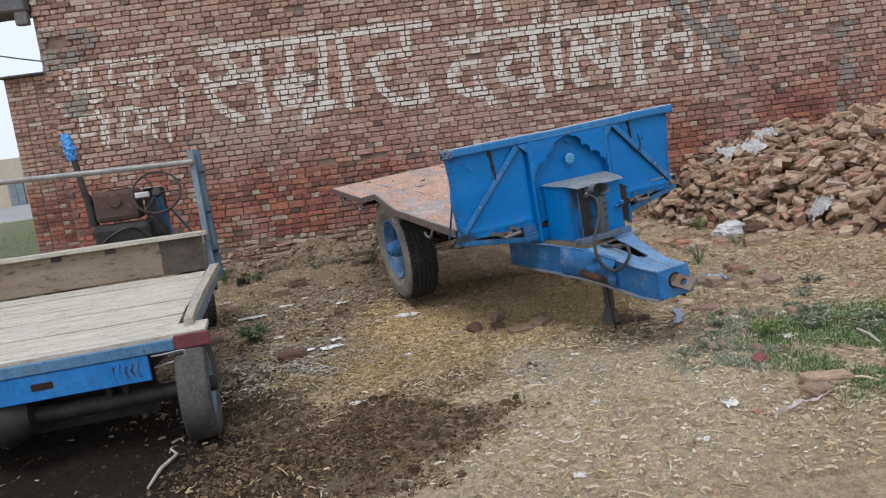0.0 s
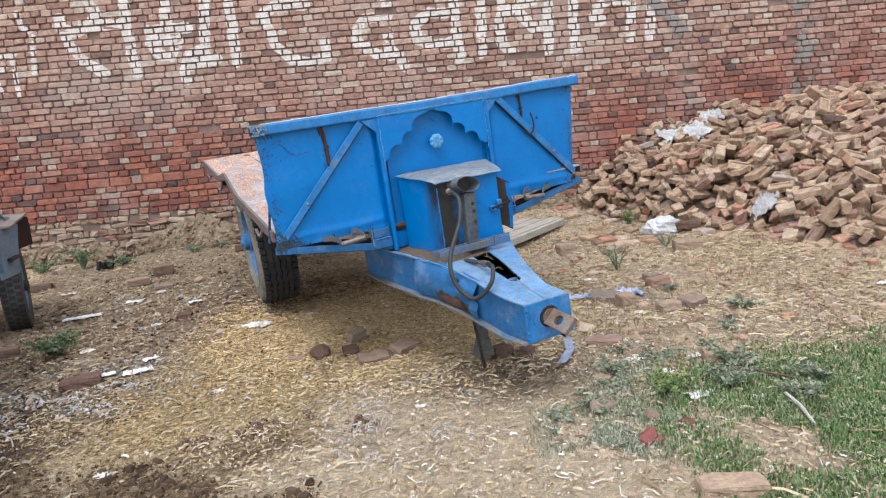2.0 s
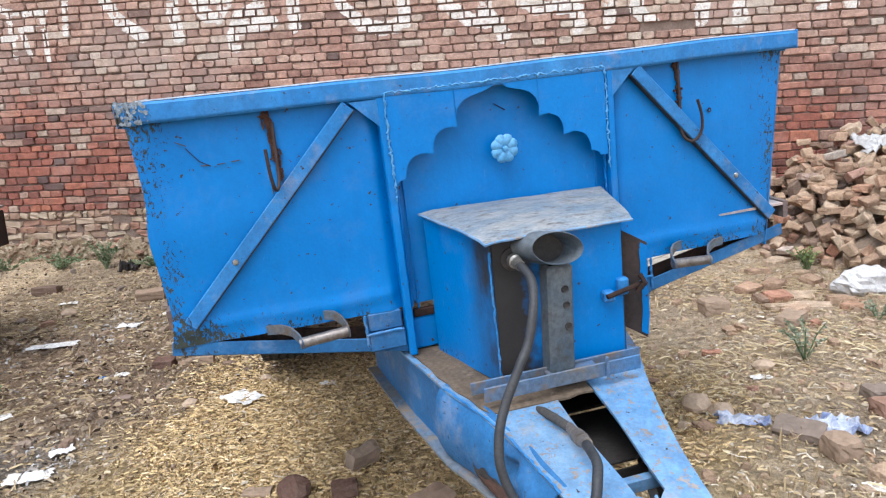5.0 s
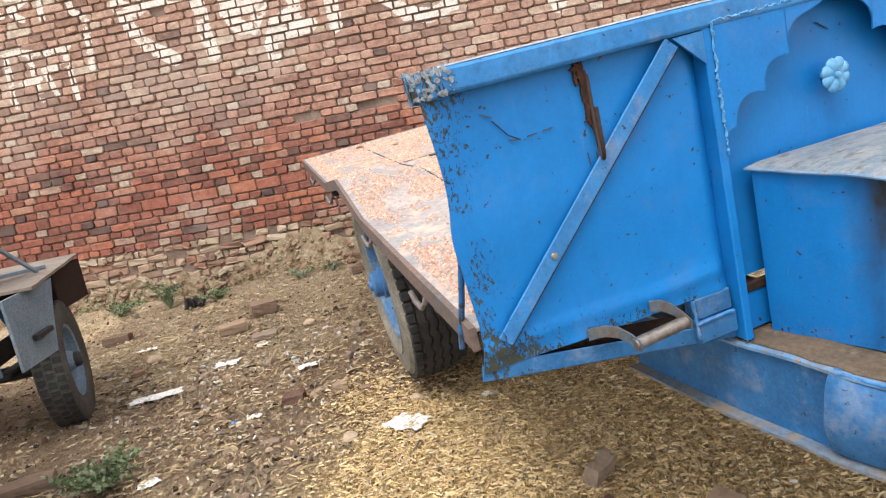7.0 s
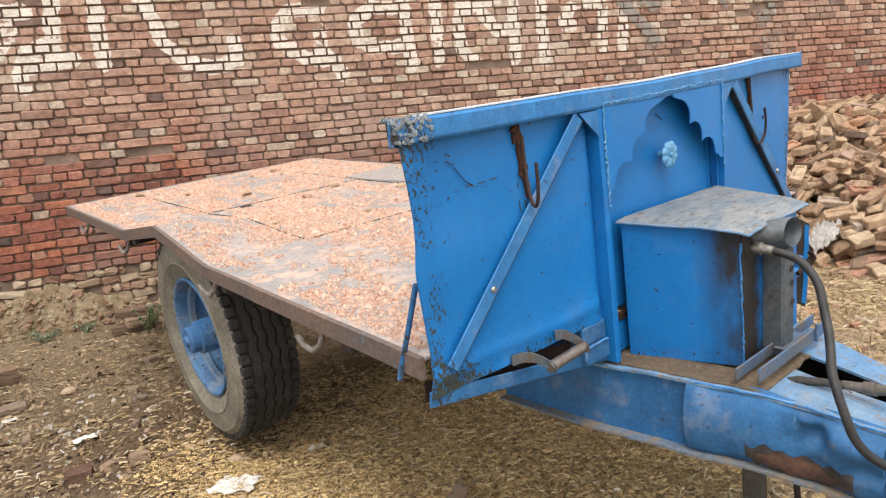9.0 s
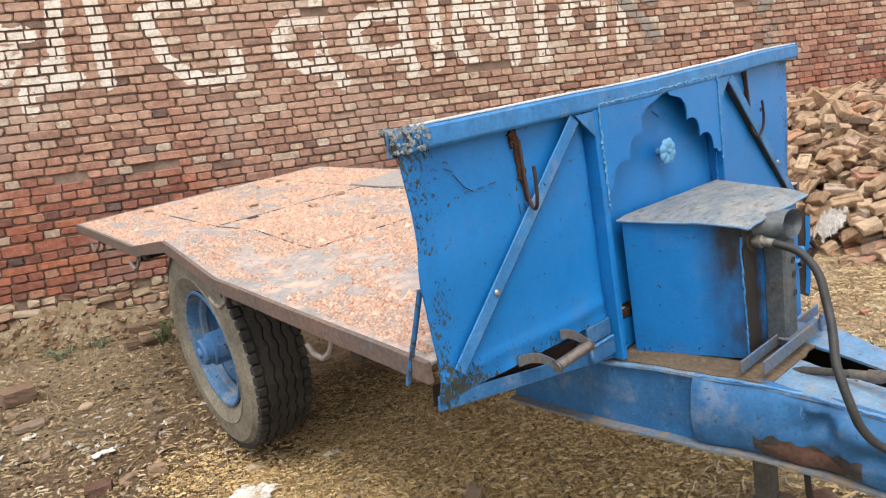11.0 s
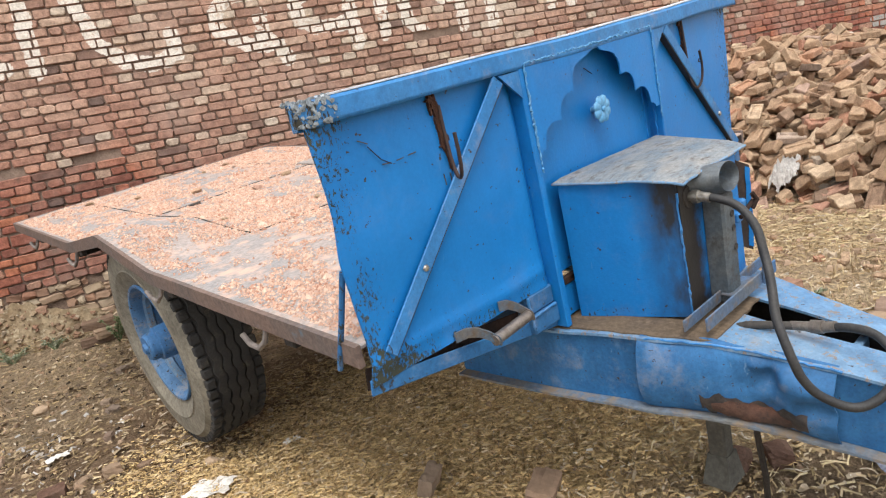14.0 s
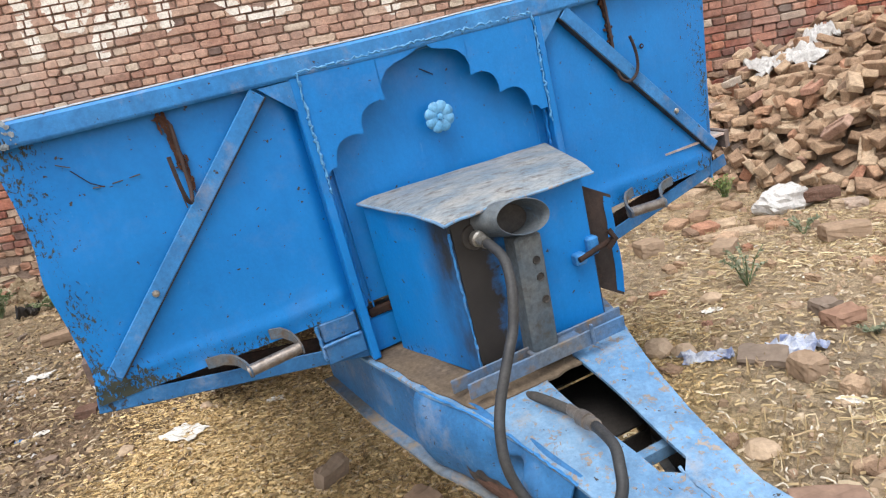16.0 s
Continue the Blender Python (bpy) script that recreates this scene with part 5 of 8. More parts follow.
# hydraulic hose
hose_pts = [(0.787, -0.345, 0.178), (0.788, -0.376, 0.174), (0.787, -0.42, 0.157), (0.770, -0.462, 0.118), (0.745, -0.487, 0.06), (0.719, -0.505, 0.028), (0.694, -0.519, -0.005), (0.669, -0.532, -0.043), (0.648, -0.552, -0.08), (0.636, -0.573, -0.125), (0.640, -0.588, -0.168), (0.654, -0.616, -0.208), (0.680, -0.668, -0.235), (0.710, -0.708, -0.216), (0.740, -0.727, -0.176), (0.759, -0.723, -0.151), (0.774, -0.702, -0.130), (0.790, -0.672, -0.118), (0.797, -0.633, -0.116), (0.806, -0.590, -0.125)]
hose = part("hydraulic_hose", hook(hose_pts, 0.0098), HOSE, trailer, "looped black hydraulic hose", True)
part("ferrule", Geo().tube([(0.786, -0.304, 0.180), (0.786, -0.314, 0.180), (0.786, -0.315, 0.180), (0.786, -0.330, 0.180), (0.787, -0.331, 0.180), (0.787, -0.358, 0.177)], [0.011, 0.011, 0.016, 0.016, 0.0125, 0.0115], 12), GALV, hose, "bright hose fitting", True)
part("ferrule", Geo().tube([(0.805, -0.598, -0.122), (0.807, -0.572, -0.129), (0.8075, -0.571, -0.129), (0.809, -0.545, -0.133), (0.809, -0.544, -0.133), (0.812, -0.50, -0.139)], [0.0122, 0.0122, 0.0155, 0.0155, 0.0115, 0.011], 12), plain("dull_fitting", (0.22, 0.19, 0.16), (0.14, 0.12, 0.105), 20.0, 0.5, 0.5, 0.3), hose, "dull hose fitting", True)
part("pipe_stub", Geo().tube([(0.811, -0.51, -0.138), (0.80, -0.45, -0.14), (0.79, -0.41, -0.142), (0.785, -0.36, -0.16)], 0.010, 10), plain("dusty_pipe", (0.075, 0.068, 0.06), (0.05, 0.046, 0.042), 14.0, 0.8, 0.1, 0.3), hose, "dusty pipe end", True)

# prop leg
LEG = plain("grey_green_stand", (0.115, 0.112, 0.096), (0.075, 0.07, 0.06), 8.0, 0.8, 0.1, 0.4, 70.0, (0.15, 0.13, 0.10), 0.38)
leg = part("prop_leg", Geo().box((0.868, -0.266, -0.66), (0.918, -0.214, -0.29), 0.006), LEG, trailer, "square steel prop leg")
part("foot", Geo().add([(0.865, -0.269, -0.62), (0.921, -0.269, -0.62), (0.921, -0.211, -0.62), (0.865, -0.211, -0.62), (0.838, -0.282, -0.71), (0.930, -0.282, -0.71), (0.930, -0.20, -0.71), (0.838, -0.20, -0.71)], [(0, 1, 2, 3), (7, 6, 5, 4), (0, 4, 5, 1), (1, 5, 6, 2), (2, 6, 7, 3), (3, 7, 4, 0)]), LEG, leg, "flared foot of the leg")
part("chain", Geo().tube([(0.79, -0.40, -0.33), (0.785, -0.405, -0.45), (0.795, -0.41, -0.58), (0.81, -0.40, -0.70)], 0.008, 6), BLACK, trailer, "thin black chain end hanging to the ground")

# ---- brick dust on the deck: a crust with gaps, and crumbs ----
rng = np.random.default_rng(5)
vs, fs = [], []
for _ in range(215000):
    u, v = rng.uniform(0.03, WIDE - 0.03), rng.uniform(0.06, LONG - 0.02)
    cover = 0.47 + 0.8 * nz(u * 2.4, v * 1.6, 11) + 0.7 * nz(u * 9, v * 3.0, 12) + 0.7 * nz(u * 17, v * 11, 4)
    if u > 1.30 and 1.2 < v < 2.48 and rng.random() < 0.93:
        continue
    if rng.random() > cover * 1.1 - 0.07:
        continue
    s = 0.0015 + 0.0038 * rng.random() ** 2 + (rng.uniform(0.002, 0.006) * (rng.random() < 0.035)) + (0.010 * (rng.random() < 0.002))
    a = rng.uniform(0, 6.28)
    w = deck_w(u, v) + 0.001
    k = len(vs)
    ca, sa, h = math.cos(a) * s * 1.35, math.sin(a) * s * 1.35, s * rng.uniform(0.7, 1.4)
    vs += [(u + ca, v + sa, w), (u - sa * 0.7, v + ca * 0.7, w), (u - ca, v - sa, w), (u + sa * 0.8, v - ca * 0.8, w), (u + rng.uniform(-0.4, 0.4) * s, v + rng.uniform(-0.4, 0.4) * s, w + h)]
    fs += [(k, k + 1, k + 4), (k + 1, k + 2, k + 4), (k + 2, k + 3, k + 4), (k + 3, k, k + 4)]
dust = fast("brick_dust", vs, fs, DUST, "pink crumbled brick dust scattered over the trailer deck", "brick dust")
dust.matrix_world = TRAILER_M
for k in range(16):
    u, v = rng.uniform(0.1, WIDE - 0.1), rng.uniform(0.2, LONG - 0.2)
    bm = bmesh.new()
    bmesh.ops.create_icosphere(bm, subdivisions=1, radius=rng.uniform(0.012, 0.028))
    for p in bm.verts:
        p.co = Vector((p.co.x * 1.4, p.co.y, p.co.z * 0.6)) * (1 + 0.3 * rng.uniform(-1, 1))
    w = deck_w(u, v)
    ob = single("brick_crumb", Geo().take(bm), HEAP_ONE, "broken brick crumb lying on the trailer deck", "brick piece", TRAILER_M @ Matrix.Translation((u, v, w + 0.008)) @ Matrix.Rotation(rng.uniform(0, 6), 4, "Z"), "crumbs on the deck")

# ---- the motor cart by the wall: a forward, b to its left, z up ----
CA = Vector((-0.2, 0.98, 0)).normalized()
CART_M = Matrix((CA, Vector((-CA.y, CA.x, 0)), Vector((0, 0, 1)))).transposed().to_4x4()
CART_M.translation = (-0.455, 3.96, 0.0)
cart = thing("motor_cart", "home-made motor cart with weathered plank bed parked by the wall", "cart", CART_M)
bed_z = lambda a: 0.543 + 0.082 * a  # noqa: E731
rng = np.random.default_rng(21)
a = 0.0
while a < 1.56:
    w = rng.uniform(0.15, 0.22)
    w = min(w, 1.62 - a)
    tilt = rng.uniform(-0.003, 0.003)
    g = Geo().sheet(2, 40, lambda s, t: (a + 0.008 + (w - 0.016) * s + 0.006 * nz(t * 6, a * 7, s * 3), -0.125 + 1.945 * t if a < 0.15 else 0.035 + 1.785 * t, bed_z(a + w * s) + 0.020 + tilt + 0.004 * nz(t * 3, a * 9, 2)), 0.026)
    part("bed_plank", g, WOOD_X, cart)
    a += w
part("side_board", Geo().sheet(30, 3, lambda s, t: (0.13 + 1.49 * s, -0.055 + (0.045 + 0.02 * s) * t + 0.010 * math.sin(s * 4.2), bed_z(0.13 + 1.49 * s) + 0.056 + 0.008 * nz(s * 4, t, 3)), 0.05), WOOD, cart, "weathered side board along the bed", True)
part("side_angle", Geo().bar((0.05, -0.045, bed_z(0.05) - 0.02), (1.66, -0.045, bed_z(1.66) - 0.02), 0.012, 0.07), BLUE_GREY, cart)
head = part("head_board", Geo().box((1.60, 0.02, 0.70), (1.635, 1.85, 0.955), 0.006), BOARD, cart, "stained brown head board")
part("head_plank", Geo().sheet(2, 30, lambda s, t: (1.56 + 0.16 * s, -0.02 + 1.87 * t, 0.985 + 0.004 * nz(t * 4, s, 1)), 0.028), WOOD_X, head, "grey plank on top of the head board")
part("tarred_end", Geo().sheet(12, 4, lambda s, t: (1.5985 - 0.002 * t, 0.024 + (0.30 + 0.09 * nz(t * 3, 2, 1)) * s, 0.704 + 0.247 * t), 0.002, (1, 0, 0)), plain("tarred_wood", (0.055, 0.045, 0.036), (0.10, 0.08, 0.06), 9.0, 0.8, 0.0, 0.5, 50.0), head, "blackened end of the head board")
for b in (0.62, 0.98):
    part("slot", Geo().box((1.592, b, 0.915), (1.601, b + 0.07, 0.948), 0.002), BLACK, head)
post = part("corner_post", Geo().bar((1.66, -0.012, 0.68), (1.74, 0.012, 1.585), 0.042, 0.03, (1, 0, 0)), BLUE_GREY, cart, "grey corner post")
part("post_channel", Geo().bar((1.72, -0.045, 0.62), (1.80, -0.02, 1.590), 0.045, 0.04, (1, 0, 0)).bar((1.75, -0.066, 0.62), (1.83, -0.04, 1.56), 0.008, 0.04, (1, 0, 0)), plain("faded_blue_channel", (0.06, 0.12, 0.19), (0.13, 0.175, 0.22), 6.0, 0.7, 0.1, 0.4, 60.0, (0.16, 0.12, 0.09), 0.36), post, "faded blue channel")
for z in (0.82, 1.12, 1.42):
    part("rivet", Geo().tube([(1.70, -0.07, z), (1.70, -0.03, z)], 0.012, 8), DARK_STEEL, post)
part("grab_rail", Geo().tube([(1.70, 0.0, 1.500), (1.70, 0.6, 1.508), (1.70, 1.3, 1.522), (1.70, 1.95, 1.53)], 0.021, 12), plain("worn_grey_tube", (0.30, 0.29, 0.27), (0.22, 0.21, 0.2), 8.0, 0.55, 0.4, 0.3), cart, "worn grey grab rail", True)
part("corner_post", Geo().bar((1.66, 1.88, 0.66), (1.70, 1.88, 1.56), 0.042, 0.03, (1, 0, 0)), BLUE_GREY, cart, "grey corner post")
# tail: two painted boards, the upper one ending in maroon
FADED = painted_steel("faded_blue_board", (0.06, 0.15, 0.26), (0.11, 0.21, 0.33), 0.40, 0.35, 0.65)
tail = part("tail_board", Geo().box((-0.030, 0.03, 0.488), (-0.005, 1.85, 0.545), 0.004), FADED, cart, "faded blue tail board")
part("tail_end", Geo().box((-0.031, -0.145, 0.488), (-0.004, 0.029, 0.560), 0.004), MAROON, tail, "maroon painted end")
low = part("lower_tail_board", Geo().box((-0.022, 0.165, 0.352), (-0.004, 1.85, 0.486), 0.004), painted_steel("bright_blue_board", (0.02, 0.15, 0.42), (0.03, 0.19, 0.48), 0.36, 0.2, 0.5), cart, "bright blue lower tail board")
for k in range(5):
    b = 0.21 + 0.030 * k
    part("brush_mark", Geo().tube([(-0.0235, b, 0.382 + 0.008 * (k % 2)), (-0.0238, b + 0.012, 0.422), (-0.0235, b + 0.004, 0.465 - 0.01 * (k % 3))], 0.006, 5), BLUE_WORN, low)
part("hasp", Geo().box((-0.026, 0.62, 0.405), (-0.020, 0.72, 0.440), 0.003), RUST, low, "rusty plate")
part("lamp_guard", hook([(-0.02, 0.15, 0.475), (-0.05, 0.08, 0.480), (-0.055, -0.01, 0.487), (-0.055, -0.022, 0.465), (-0.055, -0.02, 0.445), (-0.05, 0.06, 0.432), (-0.03, 0.14, 0.415)], 0.0055), plain("grey_wire", (0.30, 0.30, 0.29), (0.22, 0.2, 0.19), 10.0, 0.5, 0.4, 0.2), cart, "bent wire lamp guard", True)
part("lamp_guard", hook([(-0.03, 0.14, 0.415), (-0.055, 0.07, 0.458), (-0.055, -0.01, 0.475)], 0.0045), DARK_STEEL, cart, "bent wire lamp guard", True)
for b in (0.40, 1.45):
    part("frame_rail", Geo().bar((0.0, b, 0.43), (3.4, b, 0.55), 0.05, 0.09), BLACK, cart)
for q in (0.12, 0.8, 1.55):
    part("frame_cross", Geo().box((q, -0.03, 0.43 + 0.07 * q), (q + 0.05, 1.82, 0.49 + 0.07 * q), 0.004), BLACK, cart)
part("rear_axle", Geo().tube([(0.12, 0.05, 0.24), (0.12, 1.8, 0.24)], 0.045, 12), BLACK, cart, smooth=True)
part("gear_case", Geo().lathe([(0.0, -0.14), (0.1, -0.12), (0.16, 0.0), (0.1, 0.12), (0.0, 0.14)], 16, Matrix.Translation((0.12, 0.9, 0.26)) @ Matrix.Rotation(radians(90), 4, "X")), DARK_STEEL, cart, "greasy axle casing", True)
part("shackle", Geo().tube([(0.1, 0.33, 0.38), (0.1, 0.33, 0.25), (0.1, 0.37, 0.22), (0.1, 0.41, 0.25), (0.1, 0.41, 0.38)], 0.018, 8), DARK_STEEL, cart, smooth=True)
# added tray and lip that block light from the ground below
part("undertray", Geo().box((0.30, 0.22, 0.30), (1.5, 1.72, 0.325), 0.006).box((0.30, 0.22, 0.09), (0.33, 1.72, 0.302), 0.004), BLACK, cart, "added black tray that shades the ground under the bed")
part("silencer", Geo().tube([(0.3, 0.75, 0.34), (1.3, 0.7, 0.38)], 0.07, 14), BLACK, cart, smooth=True)


CART_RIM = plain("light_blue_rim", (0.11, 0.165, 0.23), (0.15, 0.19, 0.235), 8.0, 0.7, 0.0, 0.4, 70.0, (0.25, 0.22, 0.18), 0.38)


CART_TYRE = plain("dusty_cart_tyre", (0.06, 0.056, 0.051), (0.105, 0.096, 0.084), 6.0, 0.92, 0.0, 0.5, 70.0, (0.15, 0.135, 0.113), 0.36)


def cart_wheel(a, b, r, out, lean=0.0, bald=False, z=0.0):
    T = Matrix.Translation((a, b, r + z)) @ Matrix.Rotation(lean, 4, "Z") @ Matrix.Rotation(radians(-90 * out), 4, "X")
    k = r / 0.30
    w = part("wheel", Geo().lathe([(p * k, h) for p, h in [(0.0, 0.075), (0.035, 0.07), (0.05, 0.045), (0.055, 0.01), (0.10, 0.0), (0.15, 0.02), (0.165, 0.055), (0.18, 0.062), (0.185, 0.05), (0.185, -0.05), (0.03, -0.06)]], 32, T), CART_RIM, cart, "dusty light blue steel wheel", True)
    part("tyre", Geo().lathe([(p * k, h) for p, h in [(0.18, -0.05), (0.20, -0.07), (0.25, -0.078), (0.284, -0.076), (0.297, -0.066), (0.30, -0.045), (0.30, 0.045), (0.297, 0.066), (0.284, 0.076), (0.25, 0.078), (0.20, 0.07), (0.18, 0.055)]], 48, T), CART_TYRE, w, "dusty bald tyre" if bald else "dusty worn tyre", True)
    g = Geo()
    for q in range(0 if bald else 44):
        for row in (-0.046, 0.0, 0.046):
            g.box((0.298 * k, -0.015, row - 0.019), (0.298 * k + 0.006, 0.015, row + 0.019), 0.002, T @ Matrix.Rotation(2 * math.pi * (q + (row == 0) * 0.5) / 44, 4, "Z"))
    if not bald:
        part("tread", g, RUBBER, w)
    part("hub_cap", Geo().lathe([(0.0, 0.10), (0.03, 0.098), (0.042, 0.085), (0.045, 0.04)], 16, T), DARK_STEEL, w, smooth=True)


cart_wheel(0.12, -0.03, 0.285, -1, radians(3), True, -0.045)
cart_wheel(0.12, 1.80, 0.285, 1, 0.0, True, -0.045)
cart_wheel(2.98, 0.30, 0.335, -1, radians(14), z=-0.005)
cart_wheel(2.98, 1.52, 0.335, 1, radians(14), z=-0.005)
part("front_axle", Geo().tube([(2.98, 0.33, 0.33), (2.98, 1.5, 0.33)], 0.04, 12).box((2.7, 0.42, 0.36), (3.3, 0.5, 0.40), 0.01), BLACK, cart, "front axle with leaf spring", True)
# engine, tank, steering, exhaust
engine = part("engine", Geo().box((2.45, 0.52, 0.62), (2.85, 0.98, 1.10), 0.05, seg=2).tube([(2.44, 0.62, 0.95), (2.40, 0.62, 0.95)], 0.10, 18).tube([(2.44, 0.84, 0.90), (2.41, 0.84, 0.90)], 0.07, 16), BLACK, cart, "greasy black single-cylinder engine")
for k in range(6):
    part("cooling_fin", Geo().box((2.43, 0.56, 0.70 + 0.045 * k), (2.87, 0.94, 0.712 + 0.045 * k), 0.003), BLACK, engine)
part("belt", hook([(2.40, 0.52, 0.92), (2.39, 0.62, 1.05), (2.39, 0.78, 1.03), (2.39, 0.92, 0.92), (2.40, 0.80, 0.82), (2.40, 0.6, 0.83), (2.40, 0.52, 0.92)], 0.012), BLACK, engine, smooth=True)
part("cable", hook([(2.45, 0.55, 1.1), (2.36, 0.48, 1.12), (2.36, 0.42, 1.0), (2.40, 0.40, 0.86)], 0.009), BLACK, engine, smooth=True)
tank = part("fuel_tank", Geo().box((2.48, 0.60, 1.12), (2.76, 0.945, 1.385), 0.04, seg=2), BROWN_TANK, cart, "rusty brown fuel tank")
part("filler_cap", Geo().lathe([(0.0, 0.015), (0.05, 0.013), (0.055, 0.0)], 18, Matrix.Translation((2.478, 0.77, 1.29)) @ Matrix.Rotation(radians(-90), 4, "Y")), BROWN_TANK, tank, smooth=True)
part("rag", Geo().sheet(10, 8, lambda s, t: (2.50 + 0.2 * s, 0.63 + 0.2 * t, 1.388 + 0.012 * abs(nz(s * 5, t * 5, 2)))), WHITE_BAG, tank, "pale rag on the tank", True)
part("radiator", Geo().box((2.55, 0.40, 0.95), (2.70, 0.555, 1.36), 0.015), BLACK, cart, "dark radiator shell")
part("paper_sheet", Geo().box((2.50, 0.40, 1.363), (2.68, 0.56, 1.368), 0.001), PAPER, cart, "white paper on the radiator")
col = part("steering_column", Geo().tube([(2.34, 0.405, 1.312), (2.62, 0.41, 0.98), (2.85, 0.42, 0.62)], 0.024, 12), plain("blue_column", (0.05, 0.16, 0.34), (0.08, 0.2, 0.36), 10.0, 0.5, 0.2, 0.3), cart, "blue steering column", True)
SW = Matrix.Translation((2.33, 0.405, 1.318)) @ Matrix.Rotation(radians(-62), 4, "Y")
g = Geo()
vs = [((0.19 + 0.010 * math.cos(q)) * math.cos(p), (0.19 + 0.010 * math.cos(q)) * math.sin(p), 0.010 * math.sin(q)) for p in [2 * math.pi * k / 40 for k in range(40)] for q in [2 * math.pi * k / 8 for k in range(8)]]
g.add(vs, [(i * 8 + j, i * 8 + (j + 1) % 8, (i + 1) % 40 * 8 + (j + 1) % 8, (i + 1) % 40 * 8 + j) for i in range(40) for j in range(8)], SW)
sw = part("steering_wheel", g, BLACK, cart, "thin black steering wheel", True)
for k in range(3):
    p = 2 * math.pi * k / 3 + 0.5
    part("spoke", Geo().tube([SW @ Vector((0.02 * math.cos(p), 0.02 * math.sin(p), -0.01)), SW @ Vector((0.19 * math.cos(p), 0.19 * math.sin(p), 0))], 0.007, 6), DARK_STEEL, sw)
part("boss", Geo().lathe([(0.0, 0.015), (0.035, 0.01), (0.04, -0.02), (0.0, -0.02)], 16, SW), DARK_STEEL, sw, smooth=True)
part("white_cap", Geo().box((2.44, 0.49, 1.288), (2.50, 0.60, 1.335), 0.008), plain("white_plastic", (0.66, 0.65, 0.62), (0.54, 0.52, 0.49), 20.0, 0.5), cart, "small white plastic cap beside the tank")
part("stay", Geo().bar((2.70, 0.40, 0.88), (3.02, 0.26, 0.86), 0.03, 0.02).bar((2.55, 0.36, 1.18), (2.85, 0.22, 0.855), 0.025, 0.015), BLUE_GREY, cart)
part("exhaust", Geo().tube([(2.60, 0.99, 1.10), (2.60, 1.0, 1.32), (2.60, 1.02, 1.40), (2.60, 1.055, 1.74)], [0.038, 0.034, 0.026, 0.024], 12), BLACK, cart, "sooty exhaust pipe", True)
g = Geo()
ring_n, vs, fs = 18, [], []
for i in range(15):
    for j in range(ring_n):
        t, p = i / 14, 2 * math.pi * j / ring_n
        r = (0.026 + 0.016 * math.sin(math.pi * min(1.0, t * 1.05)) ** 0.7) * (1 + 0.45 * nz(math.cos(p) * 1.5, math.sin(p) * 1.5, t * 6) + 0.3 * nz(math.cos(p) * 4, math.sin(p) * 4, t * 14))
        vs.append((2.60 + r * math.cos(p), 1.058 + r * math.sin(p) + 0.02 * t, 1.665 + 0.235 * t))
fs = [(i * ring_n + j, i * ring_n + (j + 1) % ring_n, (i + 1) * ring_n + (j + 1) % ring_n, (i + 1) * ring_n + j) for i in range(14) for j in range(ring_n)] + [tuple(range(14 * ring_n, 15 * ring_n))]
g.add(vs, fs)
part("plastic_bag", g, BLUE_PLASTIC, cart, "blue plastic bag tied over the exhaust")
# footboard and fenders over the front wheels
part("footboard", Geo().sheet(14, 8, lambda s, t: (2.42 + 1.04 * s, 0.06 + 0.20 * s + (1.6 - 0.2 * s) * t, 0.842 + 0.012 * s + 0.006 * nz(s * 4, t * 4, 1)), 0.014), plain("warped_brown_board", (0.16, 0.125, 0.10), (0.22, 0.18, 0.145), 5.0, 0.8, 0.0, 0.4, 50.0), cart, "warped brown footboard over the front wheel")
part("box_side", Geo().box((3.05, 0.25, 0.60), (3.42, 0.28, 0.825), 0.004).box((3.40, 0.25, 0.60), (3.43, 1.6, 0.825), 0.004), RUST, cart, "dark battery box")
part("fender", Geo().slab([(2.26, 0.50), (2.60, 0.49), (2.66, 0.66), (2.74, 0.825), (2.26, 0.825)], 0.115, 0.128), BLUE_GREY, cart, "blue-grey fender plate")
part("fender", Geo().slab([(2.26, 0.50), (2.60, 0.49), (2.66, 0.66), (2.74, 0.825), (2.26, 0.825)], 1.60, 1.615), BLUE_GREY, cart, "blue-grey fender plate")
part("fender_bracket", Geo().box((2.40, 0.085, 0.60), (2.56, 0.114, 0.625), 0.004), DARK_STEEL, cart)

# ---- brick heap ----
def heap_h(x, y):
    xf = 3.55 + 1.02 * smooth01(8.9, 6.9, y)
    yf = 6.40 - 0.65 * smooth01(4.3, 5.2, x)
    d, e = x - xf, y - yf
    if d < 0 or e < 0:
        return 0.0
    top = 1.06 - 0.05 * max(0.0, x - 6.4) - 0.26 * max(0.0, x - 7.6)
    h = top * (1 - math.exp(-d / 0.64)) * (1 - math.exp(-e / 0.72))
    h *= 0.92 + 0.22 * nz(x * 1.1, y * 1.1, 6) + 0.10 * nz(x * 3.1, y * 3.1, 2)
    return max(h, 0.0)


heap = thing("brick_heap", "tumbled heap of loose old bricks against the wall", "brick pile", Matrix.Identity(4))
# core coloured dark, so the gaps between bricks carry painted shade
part("heap_core", Geo().sheet(80, 40, lambda s, t: (3.2 + 8.2 * s, 5.7 + 3.4 * t, lie(3.2 + 8.2 * s, 5.7 + 3.4 * t) - 0.05 + max(0.0, heap_h(3.2 + 8.2 * s, 5.7 + 3.4 * t) * 0.84 - 0.11))), plain("rubble_shade", (0.17, 0.125, 0.09), (0.25, 0.19, 0.135), 8.0, 0.97, 0.0, 0.6, 50.0), heap, "rubble core of the heap in a shade tone", True)


